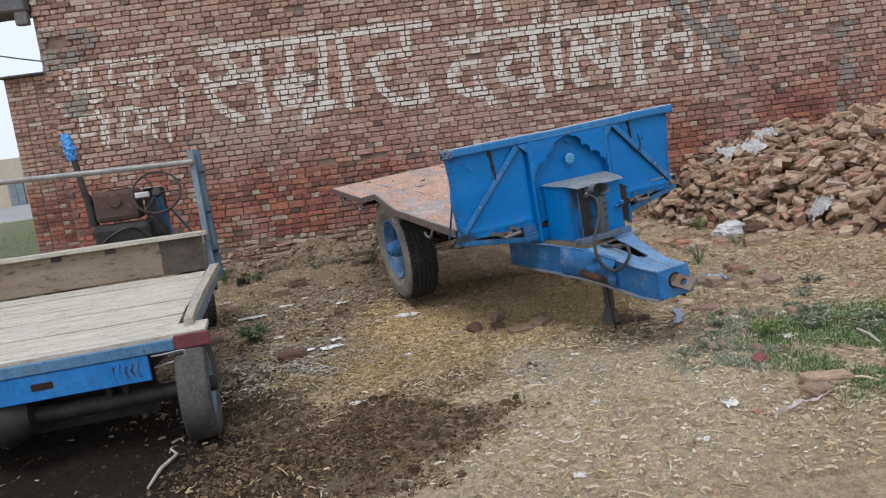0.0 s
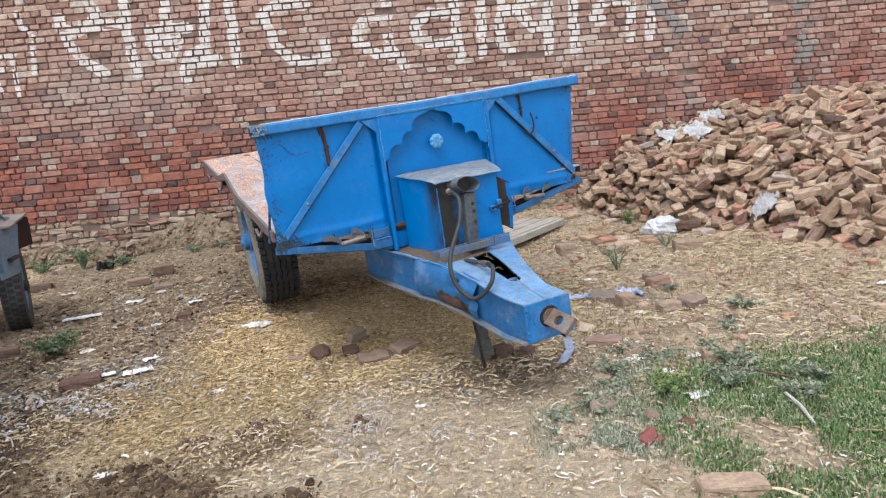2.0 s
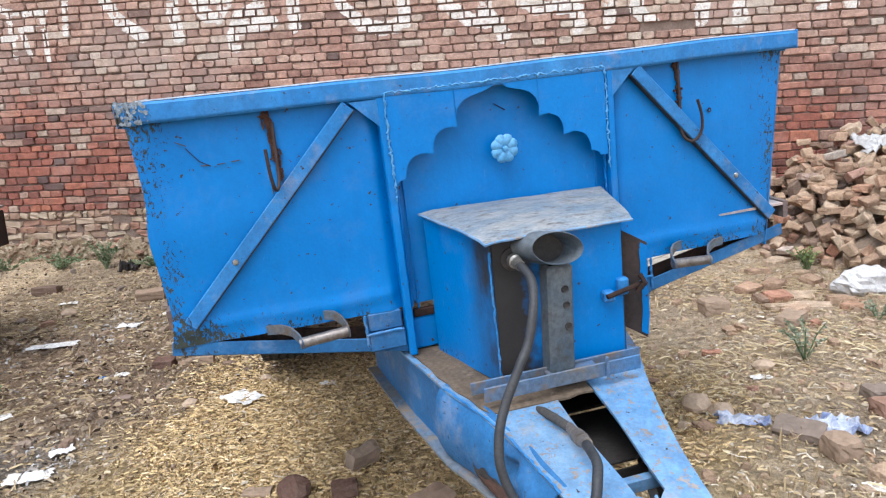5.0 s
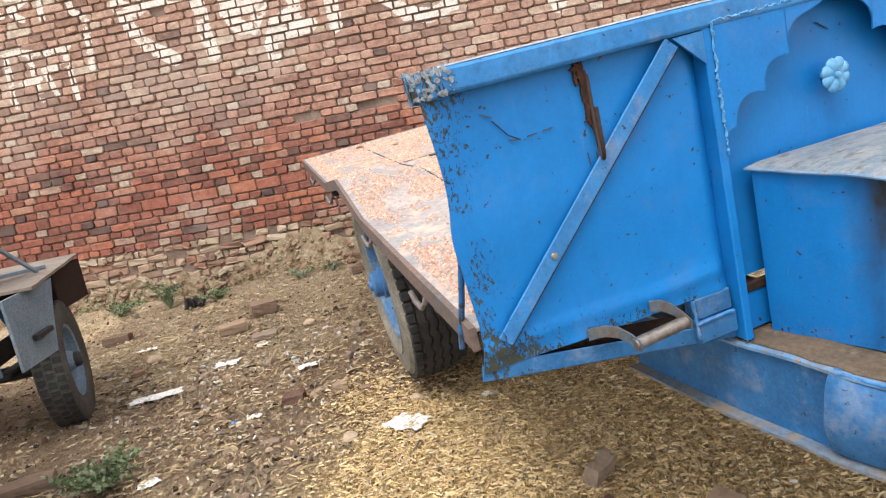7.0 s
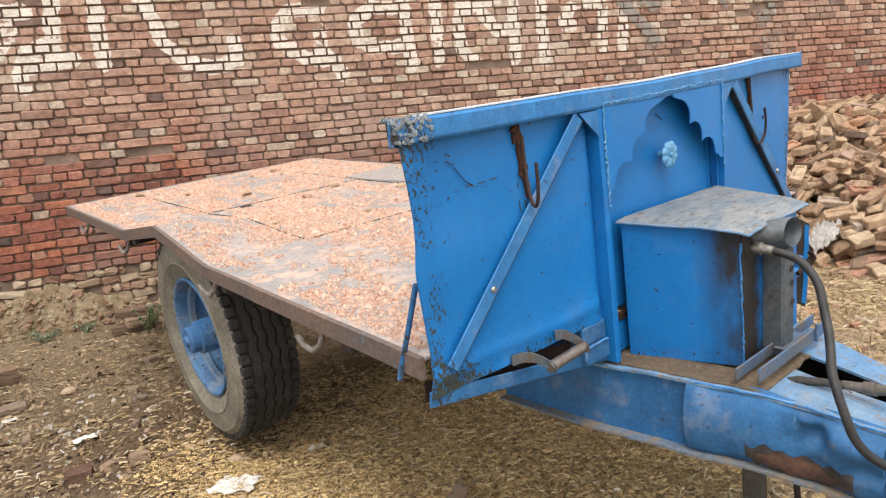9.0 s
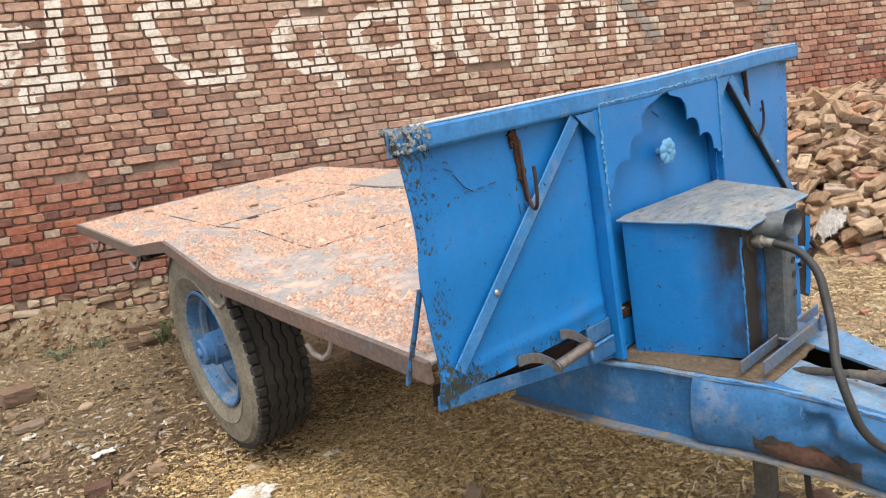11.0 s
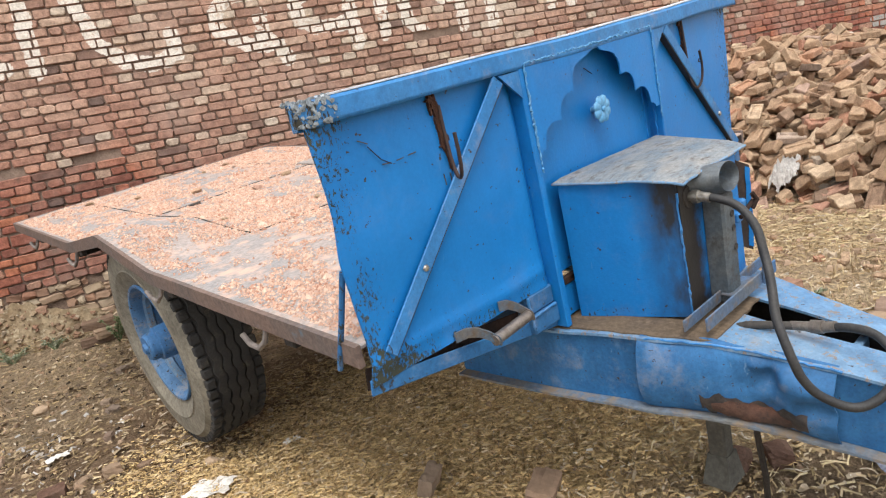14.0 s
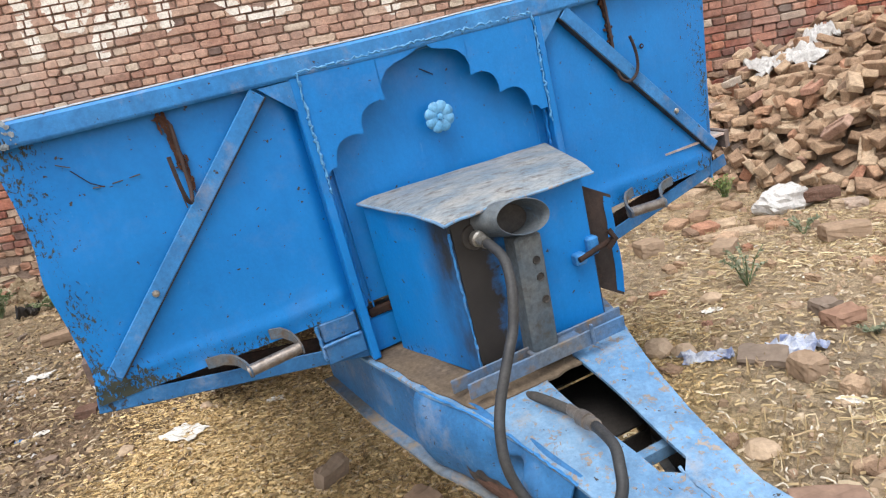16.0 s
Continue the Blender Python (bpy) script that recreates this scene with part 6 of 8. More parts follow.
def bat(l, w, h, r, chip=0.006, frog=False):
    """A worn brick or a broken piece: eight jittered corners with bevels."""
    bm = bmesh.new()
    bmesh.ops.create_cube(bm, size=1)
    for p in bm.verts:
        p.co = Vector((p.co.x * l + r.uniform(-chip, chip), p.co.y * w + r.uniform(-chip, chip), p.co.z * h + r.uniform(-chip, chip)))
    bmesh.ops.bevel(bm, geom=bm.edges[:], offset=0.006, segments=1, affect="EDGES")
    if frog:
        top = max(bm.faces, key=lambda q: q.calc_center_median().z + q.calc_area())
        bmesh.ops.inset_region(bm, faces=[top], thickness=0.020, depth=0.0)
        bmesh.ops.inset_region(bm, faces=[top], thickness=0.006, depth=-0.012)
    return bm


rng = np.random.default_rng(33)
protos = []
for k in range(14):
    l = 0.205 if k < 6 else rng.uniform(0.07, 0.15)
    g = Geo().take(bat(l, rng.uniform(0.088, 0.10), rng.uniform(0.050, 0.060), rng, 0.005 if k < 6 else 0.013, k < 4))
    protos.append((g, mesh_of("brick", g, HEAP_ONE)))
placed = []
for layer in range(5):
    y = 5.75
    while y < 9.05:
        x = 3.25
        while x < 11.2:
            px, py = x + rng.uniform(-0.07, 0.07), y + rng.uniform(-0.06, 0.06)
            h = heap_h(px, py)
            if h > 0.03:
                e = 0.06
                sx, sy = (heap_h(px + e, py) - heap_h(px - e, py)) / (2 * e), (heap_h(px, py + e) - heap_h(px, py - e)) / (2 * e)
                flat = rng.random() < 0.40
                kx, ky = (rng.normal(0, 0.12), rng.normal(0, 0.12)) if flat else (rng.normal(0, 0.55), rng.normal(0, 0.55))
                n_ = Vector((-sx * 0.35 + kx, -sy * 0.35 + ky, 1)).normalized()
                q = Vector((0, 0, 1)).rotation_difference(n_).to_matrix().to_4x4() @ Matrix.Rotation(rng.normal(0.25, 0.55) if rng.random() < 0.40 else rng.uniform(0, 3.14), 4, "Z")
                if rng.random() < 0.14:
                    q = q @ Matrix.Rotation(radians(90), 4, "X")
                small = px < 4.15 + 0.5 * rng.random()
                pick = int(rng.integers(6, 14)) if small else int(rng.integers(0, 14))
                lift = 0.0 - 0.055 * (4 - layer) + (0.05 if layer == 4 and rng.random() < 0.4 else 0)
                m = Matrix.Translation((px, py, lie(px, py) + h + lift)) @ q
                if small:
                    m = m @ Matrix.Scale(rng.uniform(0.7, 1.0), 4)
                if layer < 4 or rng.random() < 0.6:
                    placed.append((m, pick))
            x += 0.15 if x < 9 else 0.25
        y += 0.115
order = sorted(range(len(placed)), key=lambda i: (placed[i][0].translation - Vector((2.0, 3.6, 1.2))).length)
vs, fs = [], []
for c, i in enumerate(order):
    m, pick = placed[i]
    if c < 300:
        ob = new("brick", protos[pick][1])
        ob.parent = heap
        ob.matrix_basis = m
    else:
        k = len(vs)
        vs += [tuple(m @ Vector(p)) for p in protos[pick][0].v]
        fs += [tuple(j + k for j in f) for f in protos[pick][0].f]
fast("brick_rest", vs, fs, HEAP_JOINED, "", "", "stuff", heap)
slab = single("concrete_slab", Geo().box((-0.1, 0.0, -0.14), (2.5, 0.45, 0.0), 0.012, Matrix.Rotation(radians(2.7), 4, "Y")), GREY_SLAB, "long grey concrete slab lying on the brick heap", "slab", Matrix.Translation((8.2, 8.5, 0.90)))

# ---- loose bricks, bats and stones lying about ----
def stone(x, y, size, name, label, category, mat=PEBBLE, turn=None, flat=0.6, group=""):
    bm = bmesh.new()
    bmesh.ops.create_icosphere(bm, subdivisions=2, radius=size)
    s = rng.uniform(0, 99)
    for p in bm.verts:
        p.co *= 1 + 0.35 * nz(p.co.x / size + s, p.co.y / size, p.co.z / size)
        p.co.z *= flat
    return single(name, Geo().take(bm), mat, label, category, Matrix.Translation((x, y, ground_z(x, y) + size * flat * 0.6)) @ Matrix.Rotation(rng.uniform(0, 6), 4, "Z"), group)


def rough_bat(l, w, h):
    """A weathered brick: rounded, chipped, a corner knocked off."""
    bm = bmesh.new()
    bmesh.ops.create_cube(bm, size=1)
    bmesh.ops.subdivide_edges(bm, edges=bm.edges[:], cuts=4, use_grid_fill=True)
    s = rng.uniform(0, 90)
    for p in bm.verts:
        q = Vector(p.co)
        r = Vector([abs(c_) ** 14 for c_ in (q * 2)])
        k = 1 - 0.030 * max(0.0, r.x + r.y + r.z - 1)
        k -= 0.22 * max(0.0, nz(q.x * 2.2 + s, q.y * 2.2, q.z * 2.2) - 0.15) * (r.x + r.y + r.z > 1.3)
        p.co = Vector((q.x * l, q.y * w, q.z * h)) * k + Vector((1, 1, 1)) * 0.006 * nz(q.x * 5 + s, q.y * 5, q.z * 5)
    return bm


def lone_brick(x, y, turn, l, w, h, label, tilt=0.0, lift=0.0):
    if 2.8 < x < 3.6 and 5.0 < y < 6.1:
        l, w, h = l * 0.8, w * 0.8, h * 0.85
    g = Geo().take(rough_bat(l, w, h))
    lift += 0.002
    tilt += rng.uniform(-0.08, 0.08)
    return single("loose_brick", g, DARK_BAT if "dark" in label else HEAP_ONE if x > 2.2 and "small broken" in label or "pale" in label else BAT_BROWN, label, "brick", Matrix.Translation((x, y, ground_z(x, y) + h / 2 - 0.008 + lift)) @ Matrix.Rotation(turn, 4, "Z") @ Matrix.Rotation(tilt, 4, "X"), "loose bricks in the yard")


lone_brick(2.60, 3.45, -0.12, 0.205, 0.095, 0.055, "pale weathered grey-brown brick lying by the grass")
lone_brick(2.48, 3.32, 0.5, 0.11, 0.09, 0.05, "broken half brick lying by the grass")
lone_brick(-0.22, 5.30, 0.35, 0.21, 0.11, 0.07, "dark brown brick lying in ash and litter")
lone_brick(4.20, 7.42, 0.10, 0.235, 0.11, 0.07, "dark red brick beside a white sack", lift=0.03)
lone_brick(3.05, 4.46, -0.25, 0.14, 0.085, 0.055, "pale pinkish brick lying in the grass")
lone_brick(2.90, 5.66, -0.6, 0.21, 0.12, 0.06, "broad brown brick lying beside a printed wrapper", 0.35)
lone_brick(2.97, 5.50, 0.3, 0.12, 0.12, 0.09, "brown half brick beside a printed wrapper")
lone_brick(3.30, 5.92, 0.2, 0.14, 0.10, 0.08, "brown half brick on the earth")
lone_brick(3.14, 5.25, 0.15, 0.16, 0.10, 0.075, "brown half brick on the earth")
lone_brick(3.02, 5.33, 0.6, 0.09, 0.08, 0.06, "pale small bat on the earth")
lone_brick(2.86, 4.94, 0.1, 0.13, 0.06, 0.025, "pale flat brick flake on the earth")
lone_brick(2.64, 4.86, -0.3, 0.18, 0.10, 0.03, "brown flat piece half sunk in the earth")
lone_brick(3.29, 5.80, 0.2, 0.18, 0.11, 0.07, "brown brick lying on straw")
lone_brick(3.90, 6.72, -0.2, 0.22, 0.13, 0.08, "brown brick lying on earth")
lone_brick(3.02, 7.15, 0.2, 0.15, 0.11, 0.09, "red half brick standing near the boards")
lone_brick(3.35, 6.9, 0.9, 0.2, 0.11, 0.06, "grey-brown brick lying on earth")
lone_brick(0.20, 6.61, 0.3, 0.075, 0.055, 0.05, "small brown bat on the earth")
lone_brick(-0.04, 6.60, 0.1, 0.11, 0.08, 0.055, "rounded reddish dark brown bat on the earth")
lone_brick(-0.76, 8.30, 0.5, 0.19, 0.13, 0.10, "red-brown half brick near the wall")
lone_brick(-0.59, 7.78, 0.3, 0.17, 0.11, 0.05, "flat brown brick sunk in the earth")
lone_brick(-0.02, 8.90, 0.1, 0.22, 0.11, 0.06, "flat brown brick on two others", lift=0.112)
lone_brick(-0.05, 8.86, 0.15, 0.23, 0.11, 0.06, "flat brown brick at the foot of the wall")
lone_brick(0.05, 8.84, 0.35, 0.22, 0.11, 0.06, "flat brown brick at the foot of the wall", lift=0.055)
lone_brick(-1.05, 6.0, 0.5, 0.22, 0.12, 0.07, "grey brick lying beside a weed")
lone_brick(-1.9, 8.2, 0.2, 0.2, 0.11, 0.07, "red-brown brick near the wall")
lone_brick(-0.9, 8.0, 0.5, 0.2, 0.11, 0.07, "red-brown brick near the wall")
lone_brick(3.3, 5.3, 0.5, 0.19, 0.14, 0.07, "brown lump of brick on the earth", 0.2)
lone_brick(2.11, 4.97, 0.4, 0.11, 0.09, 0.06, "dark brown bat beside the prop leg")
lone_brick(2.23, 4.90, 1.0, 0.10, 0.07, 0.04, "dark brown bat beside the prop leg")
lone_brick(1.29, 5.33, 0.3, 0.09, 0.07, 0.05, "dark grey-brown bat in the straw under the trailer")
lone_brick(1.43, 5.16, 0.2, 0.17, 0.10, 0.05, "flat grey-brown bat in the straw under the trailer", 0.1)
lone_brick(1.60, 5.24, 0.8, 0.15, 0.09, 0.06, "grey-brown broken bat in the straw under the trailer", 0.2)
lone_brick(1.31, 5.52, 0.9, 0.13, 0.05, 0.09, "grey wedge of brick standing in the straw", 0.3)
lone_brick(0.98, 5.32, 0.2, 0.10, 0.05, 0.03, "brown flake of brick beside a reddish clod")
for x, y, s in ((0.61, 6.40, 0.03), (2.60, 5.90, 0.06), (2.68, 5.84, 0.05), (0.35, 6.1, 0.04), (3.0, 6.3, 0.05), (2.62, 5.15, 0.05), (-0.3, 7.9, 0.05), (-1.3, 7.6, 0.05)):
    stone(x, y, s, "clod", "brown earth clod lying on the ground", "clod", PEBBLE, group="clods in the yard")
for k in range(100):
    x, y = rng.uniform(2.3, 5.2), rng.uniform(4.3, 7.6)
    lone_brick(x, y, rng.uniform(0, 3), rng.uniform(0.03, 0.09), rng.uniform(0.025, 0.06), rng.uniform(0.02, 0.04), "small broken brick piece on the earth", rng.uniform(-0.3, 0.3))
for k in range(44):
    x, y = rng.uniform(3.35, 4.35), rng.uniform(7.0, 8.95)
    if (x - 4.0) ** 2 + (y - 7.45) ** 2 < 0.09:
        continue
    lone_brick(x, y, rng.uniform(-0.5, 0.9), rng.uniform(0.10, 0.22), 0.10, rng.uniform(0.04, 0.065), "pale old brick half sunk in rubble beside the heap", rng.uniform(-0.25, 0.25), heap_h(x, y) * 0.9 - 0.01)
for k in range(36):
    x, y = rng.uniform(-2.6, 0.4), rng.uniform(5.4, 8.9)
    lone_brick(x, y, rng.uniform(0, 3), rng.uniform(0.03, 0.09), rng.uniform(0.03, 0.06), rng.uniform(0.02, 0.04), "small broken brick piece on the earth", rng.uniform(-0.3, 0.3))
stone(1.12, 5.31, 0.062, "clod", "round reddish brown clod lying on the chaff", "clod", DARK_BAT, flat=0.8, group="clods in the yard")
# a dried ring of mud, and a dead stick in the grass
ring_pts = [(0.032 * math.cos(a * 0.5236), 0.032 * math.sin(a * 0.5236), 0.0) for a in range(13)]
single("mud_ring", Geo().tube(ring_pts, [0.024 + 0.006 * nz(a * 1.7, 3, 1) for a in range(12)] + [0.024 + 0.006 * nz(0, 3, 1)], 10), plain("dried_mud", (0.27, 0.20, 0.145), (0.20, 0.145, 0.105), 14.0, 0.97, 0.0, 0.6, 80.0), "round brown lump of dried mud with a hole", "mud lump", Matrix.Translation((2.41, 4.16, ground_z(2.41, 4.16) + 0.012)), smooth=True)
single("stick", Geo().tube([(3.02, 4.32, ground_z(3.02, 4.32) + 0.012), (3.10, 4.22, ground_z(3.1, 4.22) + 0.03), (3.22, 4.08, ground_z(3.22, 4.08) + 0.02), (3.36, 3.93, ground_z(3.36, 3.93) + 0.01)], [0.004, 0.005, 0.005, 0.003], 6), DARK_BAT, "thin dark dead stick lying in the grass", "stick")
single("red_shard", Geo().take(bat(0.070, 0.055, 0.014, rng, 0.012)), plain("red_oxide", (0.20, 0.055, 0.045), (0.15, 0.05, 0.04), 12.0, 0.8), "dark red clay shard leaning in the grass", "shard", Matrix.Translation((2.48, 3.82, ground_z(2.48, 3.82) + 0.028)) @ Matrix.Rotation(0.75, 4, "X") @ Matrix.Rotation(0.5, 4, "Z"))

stone(2.56, 4.00, 0.036, "stone", "rounded beige stone lying in thin grass", "stone", BAT_BROWN, flat=0.6)
stone(2.66, 3.91, 0.030, "clod", "dark red clod lying in the grass", "clod", plain("dark_red_clay", (0.16, 0.06, 0.05), (0.12, 0.05, 0.042), 14.0, 0.9), flat=0.6, group="clods in the yard")
single("stick", Geo().tube([(3.08, 3.97, ground_z(3.08, 3.97) + 0.035), (3.06, 3.84, ground_z(3.06, 3.84) + 0.04), (3.03, 3.71, ground_z(3.03, 3.71) + 0.03)], [0.006, 0.008, 0.005], 7), WOOD_X, "pale weathered stick lying in the grass", "stick")

single("stick", Geo().tube([(-0.52, 3.46, ground_z(-0.52, 3.46) + 0.012), (-0.55, 3.68, ground_z(-0.55, 3.68) + 0.02), (-0.53, 3.84, ground_z(-0.53, 3.84) + 0.025), (-0.60, 3.93, ground_z(-0.6, 3.93) + 0.015)], [0.006, 0.010, 0.008, 0.004], 7), WOOD_X, "pale split stick lying on dark earth by the cart wheel", "stick")

# ---- paper, plastic, cloth ----
def scrap(x, y, w, h, turn, mat, name, label, category, crumple=0.014, lift=0.004, group=""):
    s = rng.uniform(0, 50)

    def fn(p, q):
        r = 0.85 + 0.3 * nz(p * 3 + s, q * 3, 4)
        return ((p - 0.5) * w * r, (q - 0.5) * h * r, lift + crumple * abs(nz(p * 4 + s, q * 4, 1)) * 1.6 + 0.12 * crumple * abs(nz(p * 9 + s, q * 9, 6)))
    return single(name, Geo().sheet(9, 9, fn, 0.0012), mat, label, category, Matrix.Translation((x, y, ground_z(x, y))) @ Matrix.Rotation(turn, 4, "Z"), group, smooth=False)


SCRAPS = [(2.82, 4.15, 0.13, 0.08, 0.3), (2.96, 4.52, 0.08, 0.05, 0.1), (3.00, 4.06, 0.09, 0.04, -0.2), (2.78, 4.39, 0.06, 0.06, 0.4), (2.96, 5.28, 0.11, 0.07, 0.2), (-0.6, 5.2, 0.12, 0.08, 1.0), (0.95, 6.35, 0.09, 0.05, 0.3), (-0.45, 5.9, 0.10, 0.06, 0.8), (3.55, 4.9, 0.09, 0.06, 0.3), (2.95, 6.2, 0.10, 0.05, 0.2), (1.9, 3.1, 0.045, 0.03, 0.5), (1.35, 2.95, 0.06, 0.03, -0.2), (1.66, 4.44, 0.05, 0.03, 0.2), (0.35, 4.2, 0.07, 0.04, 0.2), (1.6, 3.7, 0.05, 0.04, 0.7), (-1.5, 7.9, 0.14, 0.06, 0.3), (0.2, 7.3, 0.10, 0.07, 1.1), (2.7, 4.6, 0.13, 0.08, 0.7), (0.62, 4.95, 0.10, 0.06, 0.2), (-0.2, 6.45, 0.08, 0.05, 0.3), (-0.55, 7.6, 0.08, 0.05, 0.3), (4.4, 5.2, 0.10, 0.06, 0.2)]
for x, y, w, h, t in SCRAPS:
    scrap(x, y, w, h, t, PAPER, "paper_scrap", "crumpled off-white paper scrap lying on the earth", "paper", group="paper scraps")
CLEAN_PAPER = plain("white_paper", (0.72, 0.70, 0.66), (0.56, 0.53, 0.48), 14.0, 0.7, 0.0, 0.2, 60.0)
for x, y, w, h, t in ((0.60, 6.13, 0.20, 0.15, -0.5), (-0.95, 6.95, 0.34, 0.11, 0.35), (-0.70, 7.35, 0.18, 0.11, 0.3), (0.05, 5.42, 0.19, 0.10, 0.3), (0.06, 5.60, 0.11, 0.07, 0.9), (-0.08, 7.02, 0.12, 0.07, 0.4), (-0.14, 5.42, 0.13, 0.07, 0.2)):
    scrap(x, y, w, h, t, CLEAN_PAPER, "paper_scrap", "flat white sheet of waste paper lying on the earth", "paper", 0.012, 0.012, "paper scraps")
rag = [(2.21, 3.15), (2.26, 3.20), (2.32, 3.225), (2.38, 3.23), (2.44, 3.245), (2.49, 3.25), (2.53, 3.285)]
def rag_point(p, q):
    """A twisted strip of rag: its width turns and bunches along its length."""
    k = p * (len(rag) - 1)
    i = min(int(k), len(rag) - 2)
    x, y = rag[i][0] + (rag[i + 1][0] - rag[i][0]) * (k - i), rag[i][1] + (rag[i + 1][1] - rag[i][1]) * (k - i)
    a, wide = 5.0 * nz(p * 3, 2, 4), 0.028 * (0.6 + 0.9 * abs(nz(p * 6, 1, 8)))
    return (x + 0.01 * nz(p * 9, q, 2), y + (q - 0.5) * wide * math.cos(a), ground_z(x, y) + 0.022 + abs((q - 0.5) * wide * math.sin(a)) + 0.010 * abs(nz(p * 12, q * 3, 5)))


single("cloth_strip", Geo().sheet(40, 5, rag_point, 0.0015), plain("dirty_pale_cloth", (0.54, 0.46, 0.43), (0.36, 0.29, 0.27), 30.0, 0.9, 0.0, 0.5, 60.0), "twisted dirty pinkish white cloth strip lying on the earth", "cloth")
scrap(2.12, 3.38, 0.07, 0.06, 0.3, PAPER, "paper_scrap", "crumpled off-white paper scrap lying on the earth", "paper", 0.03, group="paper scraps")
scrap(2.20, 3.30, 0.05, 0.04, 0.6, plain("orange_leaf", (0.50, 0.24, 0.14), (0.38, 0.17, 0.10), 30.0, 0.8), "dead_leaf", "dry orange leaf lying on the earth", "leaf", 0.012)
kink = [(2.475, 4.99), (2.46, 4.90), (2.445, 4.81), (2.40, 4.72), (2.35, 4.635)]
single("plastic_strip", Geo().sheet(12, 2, lambda p, q: (lambda i, h: (kink[i][0] + (kink[i + 1][0] - kink[i][0]) * h + 0.045 * (q - 0.5), kink[i][1] + (kink[i + 1][1] - kink[i][1]) * h, ground_z(2.42, 4.8) + 0.022 + 0.012 * nz(p * 5, q * 2, 3)))(min(3, int(p * 4)), p * 4 - min(3, int(p * 4))), 0.002), TWILL, "bent blue-grey plastic strip lying below the tow eye", "plastic strip")
scrap(3.04, 5.68, 0.21, 0.15, 0.3, PRINTED_BAG, "wrapper", "crumpled white wrapper printed in blue", "wrapper", 0.055)
scrap(2.74, 5.76, 0.22, 0.08, -0.2, PRINTED_BAG, "wrapper", "crumpled white wrapper printed in blue", "wrapper", 0.04)
scrap(-1.5, 8.75, 0.18, 0.14, 0.3, BLACK, "rag", "crumpled black rag at the foot of the wall", "rag", 0.12)
scrap(-0.30, 6.43, 0.04, 0.02, 0.3, BLUE_PLASTIC, "plastic_scrap", "small blue plastic scrap on the earth", "plastic scrap", 0.012)


def sack(x, y, z, w, d, h, turn, label):
    s = rng.uniform(0, 50)
    vs, fs, R_, C_ = [], [], 14, 26
    for i in range(R_ + 1):
        for j in range(C_):
            th, ph = math.pi * i / R_, 2 * math.pi * j / C_
            p = Vector((math.sin(th) * math.cos(ph), math.sin(th) * math.sin(ph), math.cos(th)))
            k = 1 + 0.30 * nz(p.x * 1.6 + s, p.y * 1.6, p.z * 1.6) + 0.16 * nz(p.x * 5 + s, p.y * 5, p.z * 5)
            vs.append((p.x * w * k, p.y * d * k, p.z * h * k))
    fs = [(i * C_ + j, i * C_ + (j + 1) % C_, (i + 1) * C_ + (j + 1) % C_, (i + 1) * C_ + j) for i in range(R_) for j in range(C_)]
    return single("white_sack", Geo().add(vs, fs), WHITE_BAG, label, "sack", Matrix.Translation((x, y, z)) @ Matrix.Rotation(turn, 4, "Z"), "white sacks", smooth=False)


def drape(x, y, w, d, turn, seed, label):
    """A thin sack lying over the bricks in folds."""
    ca, sa = math.cos(turn), math.sin(turn)

    def fn(p, q):
        a, b = (p - 0.5) * w * (1 + 0.5 * nz(q * 2.5 + seed, 1, 2)), (q - 0.5) * d * (1 + 0.5 * nz(p * 2.5 + seed, 5, 2))
        px, py = x + a * ca - b * sa, y + a * sa + b * ca
        edge = min(p, q, 1 - p, 1 - q)
        z = lie(px, py) + heap_h(px, py) + 0.02 + 0.06 * smooth01(0.0, 0.25, edge)
        return (px, py, z + 0.05 * nz(p * 4 + seed, q * 3, 1) + 0.07 * abs(nz(p * 8 + seed, q * 7, 4)) + 0.03 * nz(p * 20, q * 20, seed))
    return single("white_sack", Geo().sheet(34, 22, fn, 0.003), WHITE_BAG, label, "sack", None, "white sacks", smooth=False)


sack(4.00, 7.45, lie(4, 7.45) + 0.05, 0.20, 0.11, 0.10, 0.2, "crumpled white plastic sack at the foot of the brick heap")
drape(4.72, 8.62, 0.46, 0.22, -0.55, 3.1, "dirty white sack draped on the brick heap")
drape(5.06, 8.74, 0.26, 0.16, -0.3, 7.7, "dirty white sack draped on the brick heap")
drape(4.72, 7.05, 0.12, 0.18, 0.9, 9.2, "small torn white sack among the bricks")

# ---- wooden boards behind the trailer ----
ux, uy = 0.62, 0.785
M = Matrix(((ux, -uy, 0, 2.58), (uy, ux, 0, 7.50), (0, 0, 1, lie(2.6, 7.6) - 0.015), (0, 0, 0, 1)))
boards = thing("wooden_platform", "low grey wooden platform of planks lying behind the trailer", "platform", M)
for k in range(5):
    z = 0.128 + rng.uniform(-0.003, 0.003)
    part("plank", Geo().sheet(16, 2, lambda s, t: (-0.01 + (1.11 + 0.03 * nz(k * 3, 1, 1)) * s, 0.006 + 0.155 * k + 0.140 * t + 0.004 * nz(s * 5, k * 3, 1), z + 0.024 + 0.005 * nz(s * 3, k * 5, 2)), 0.024), WOOD, boards)
part("edge_beam", Geo().box((-0.01, -0.05, 0.082), (1.11, 0.0, 0.148), 0.006), WOOD, boards, "thick edge beam")
part("edge_beam", Geo().box((-0.01, 0.78, 0.082), (1.11, 0.83, 0.148), 0.006), WOOD, boards, "thick edge beam")
for x in (0.02, 0.86):
    part("bearer", Geo().box((x, 0.002, -0.05), (x + 0.08, 0.778, 0.122), 0.006), WOOD_X, boards)

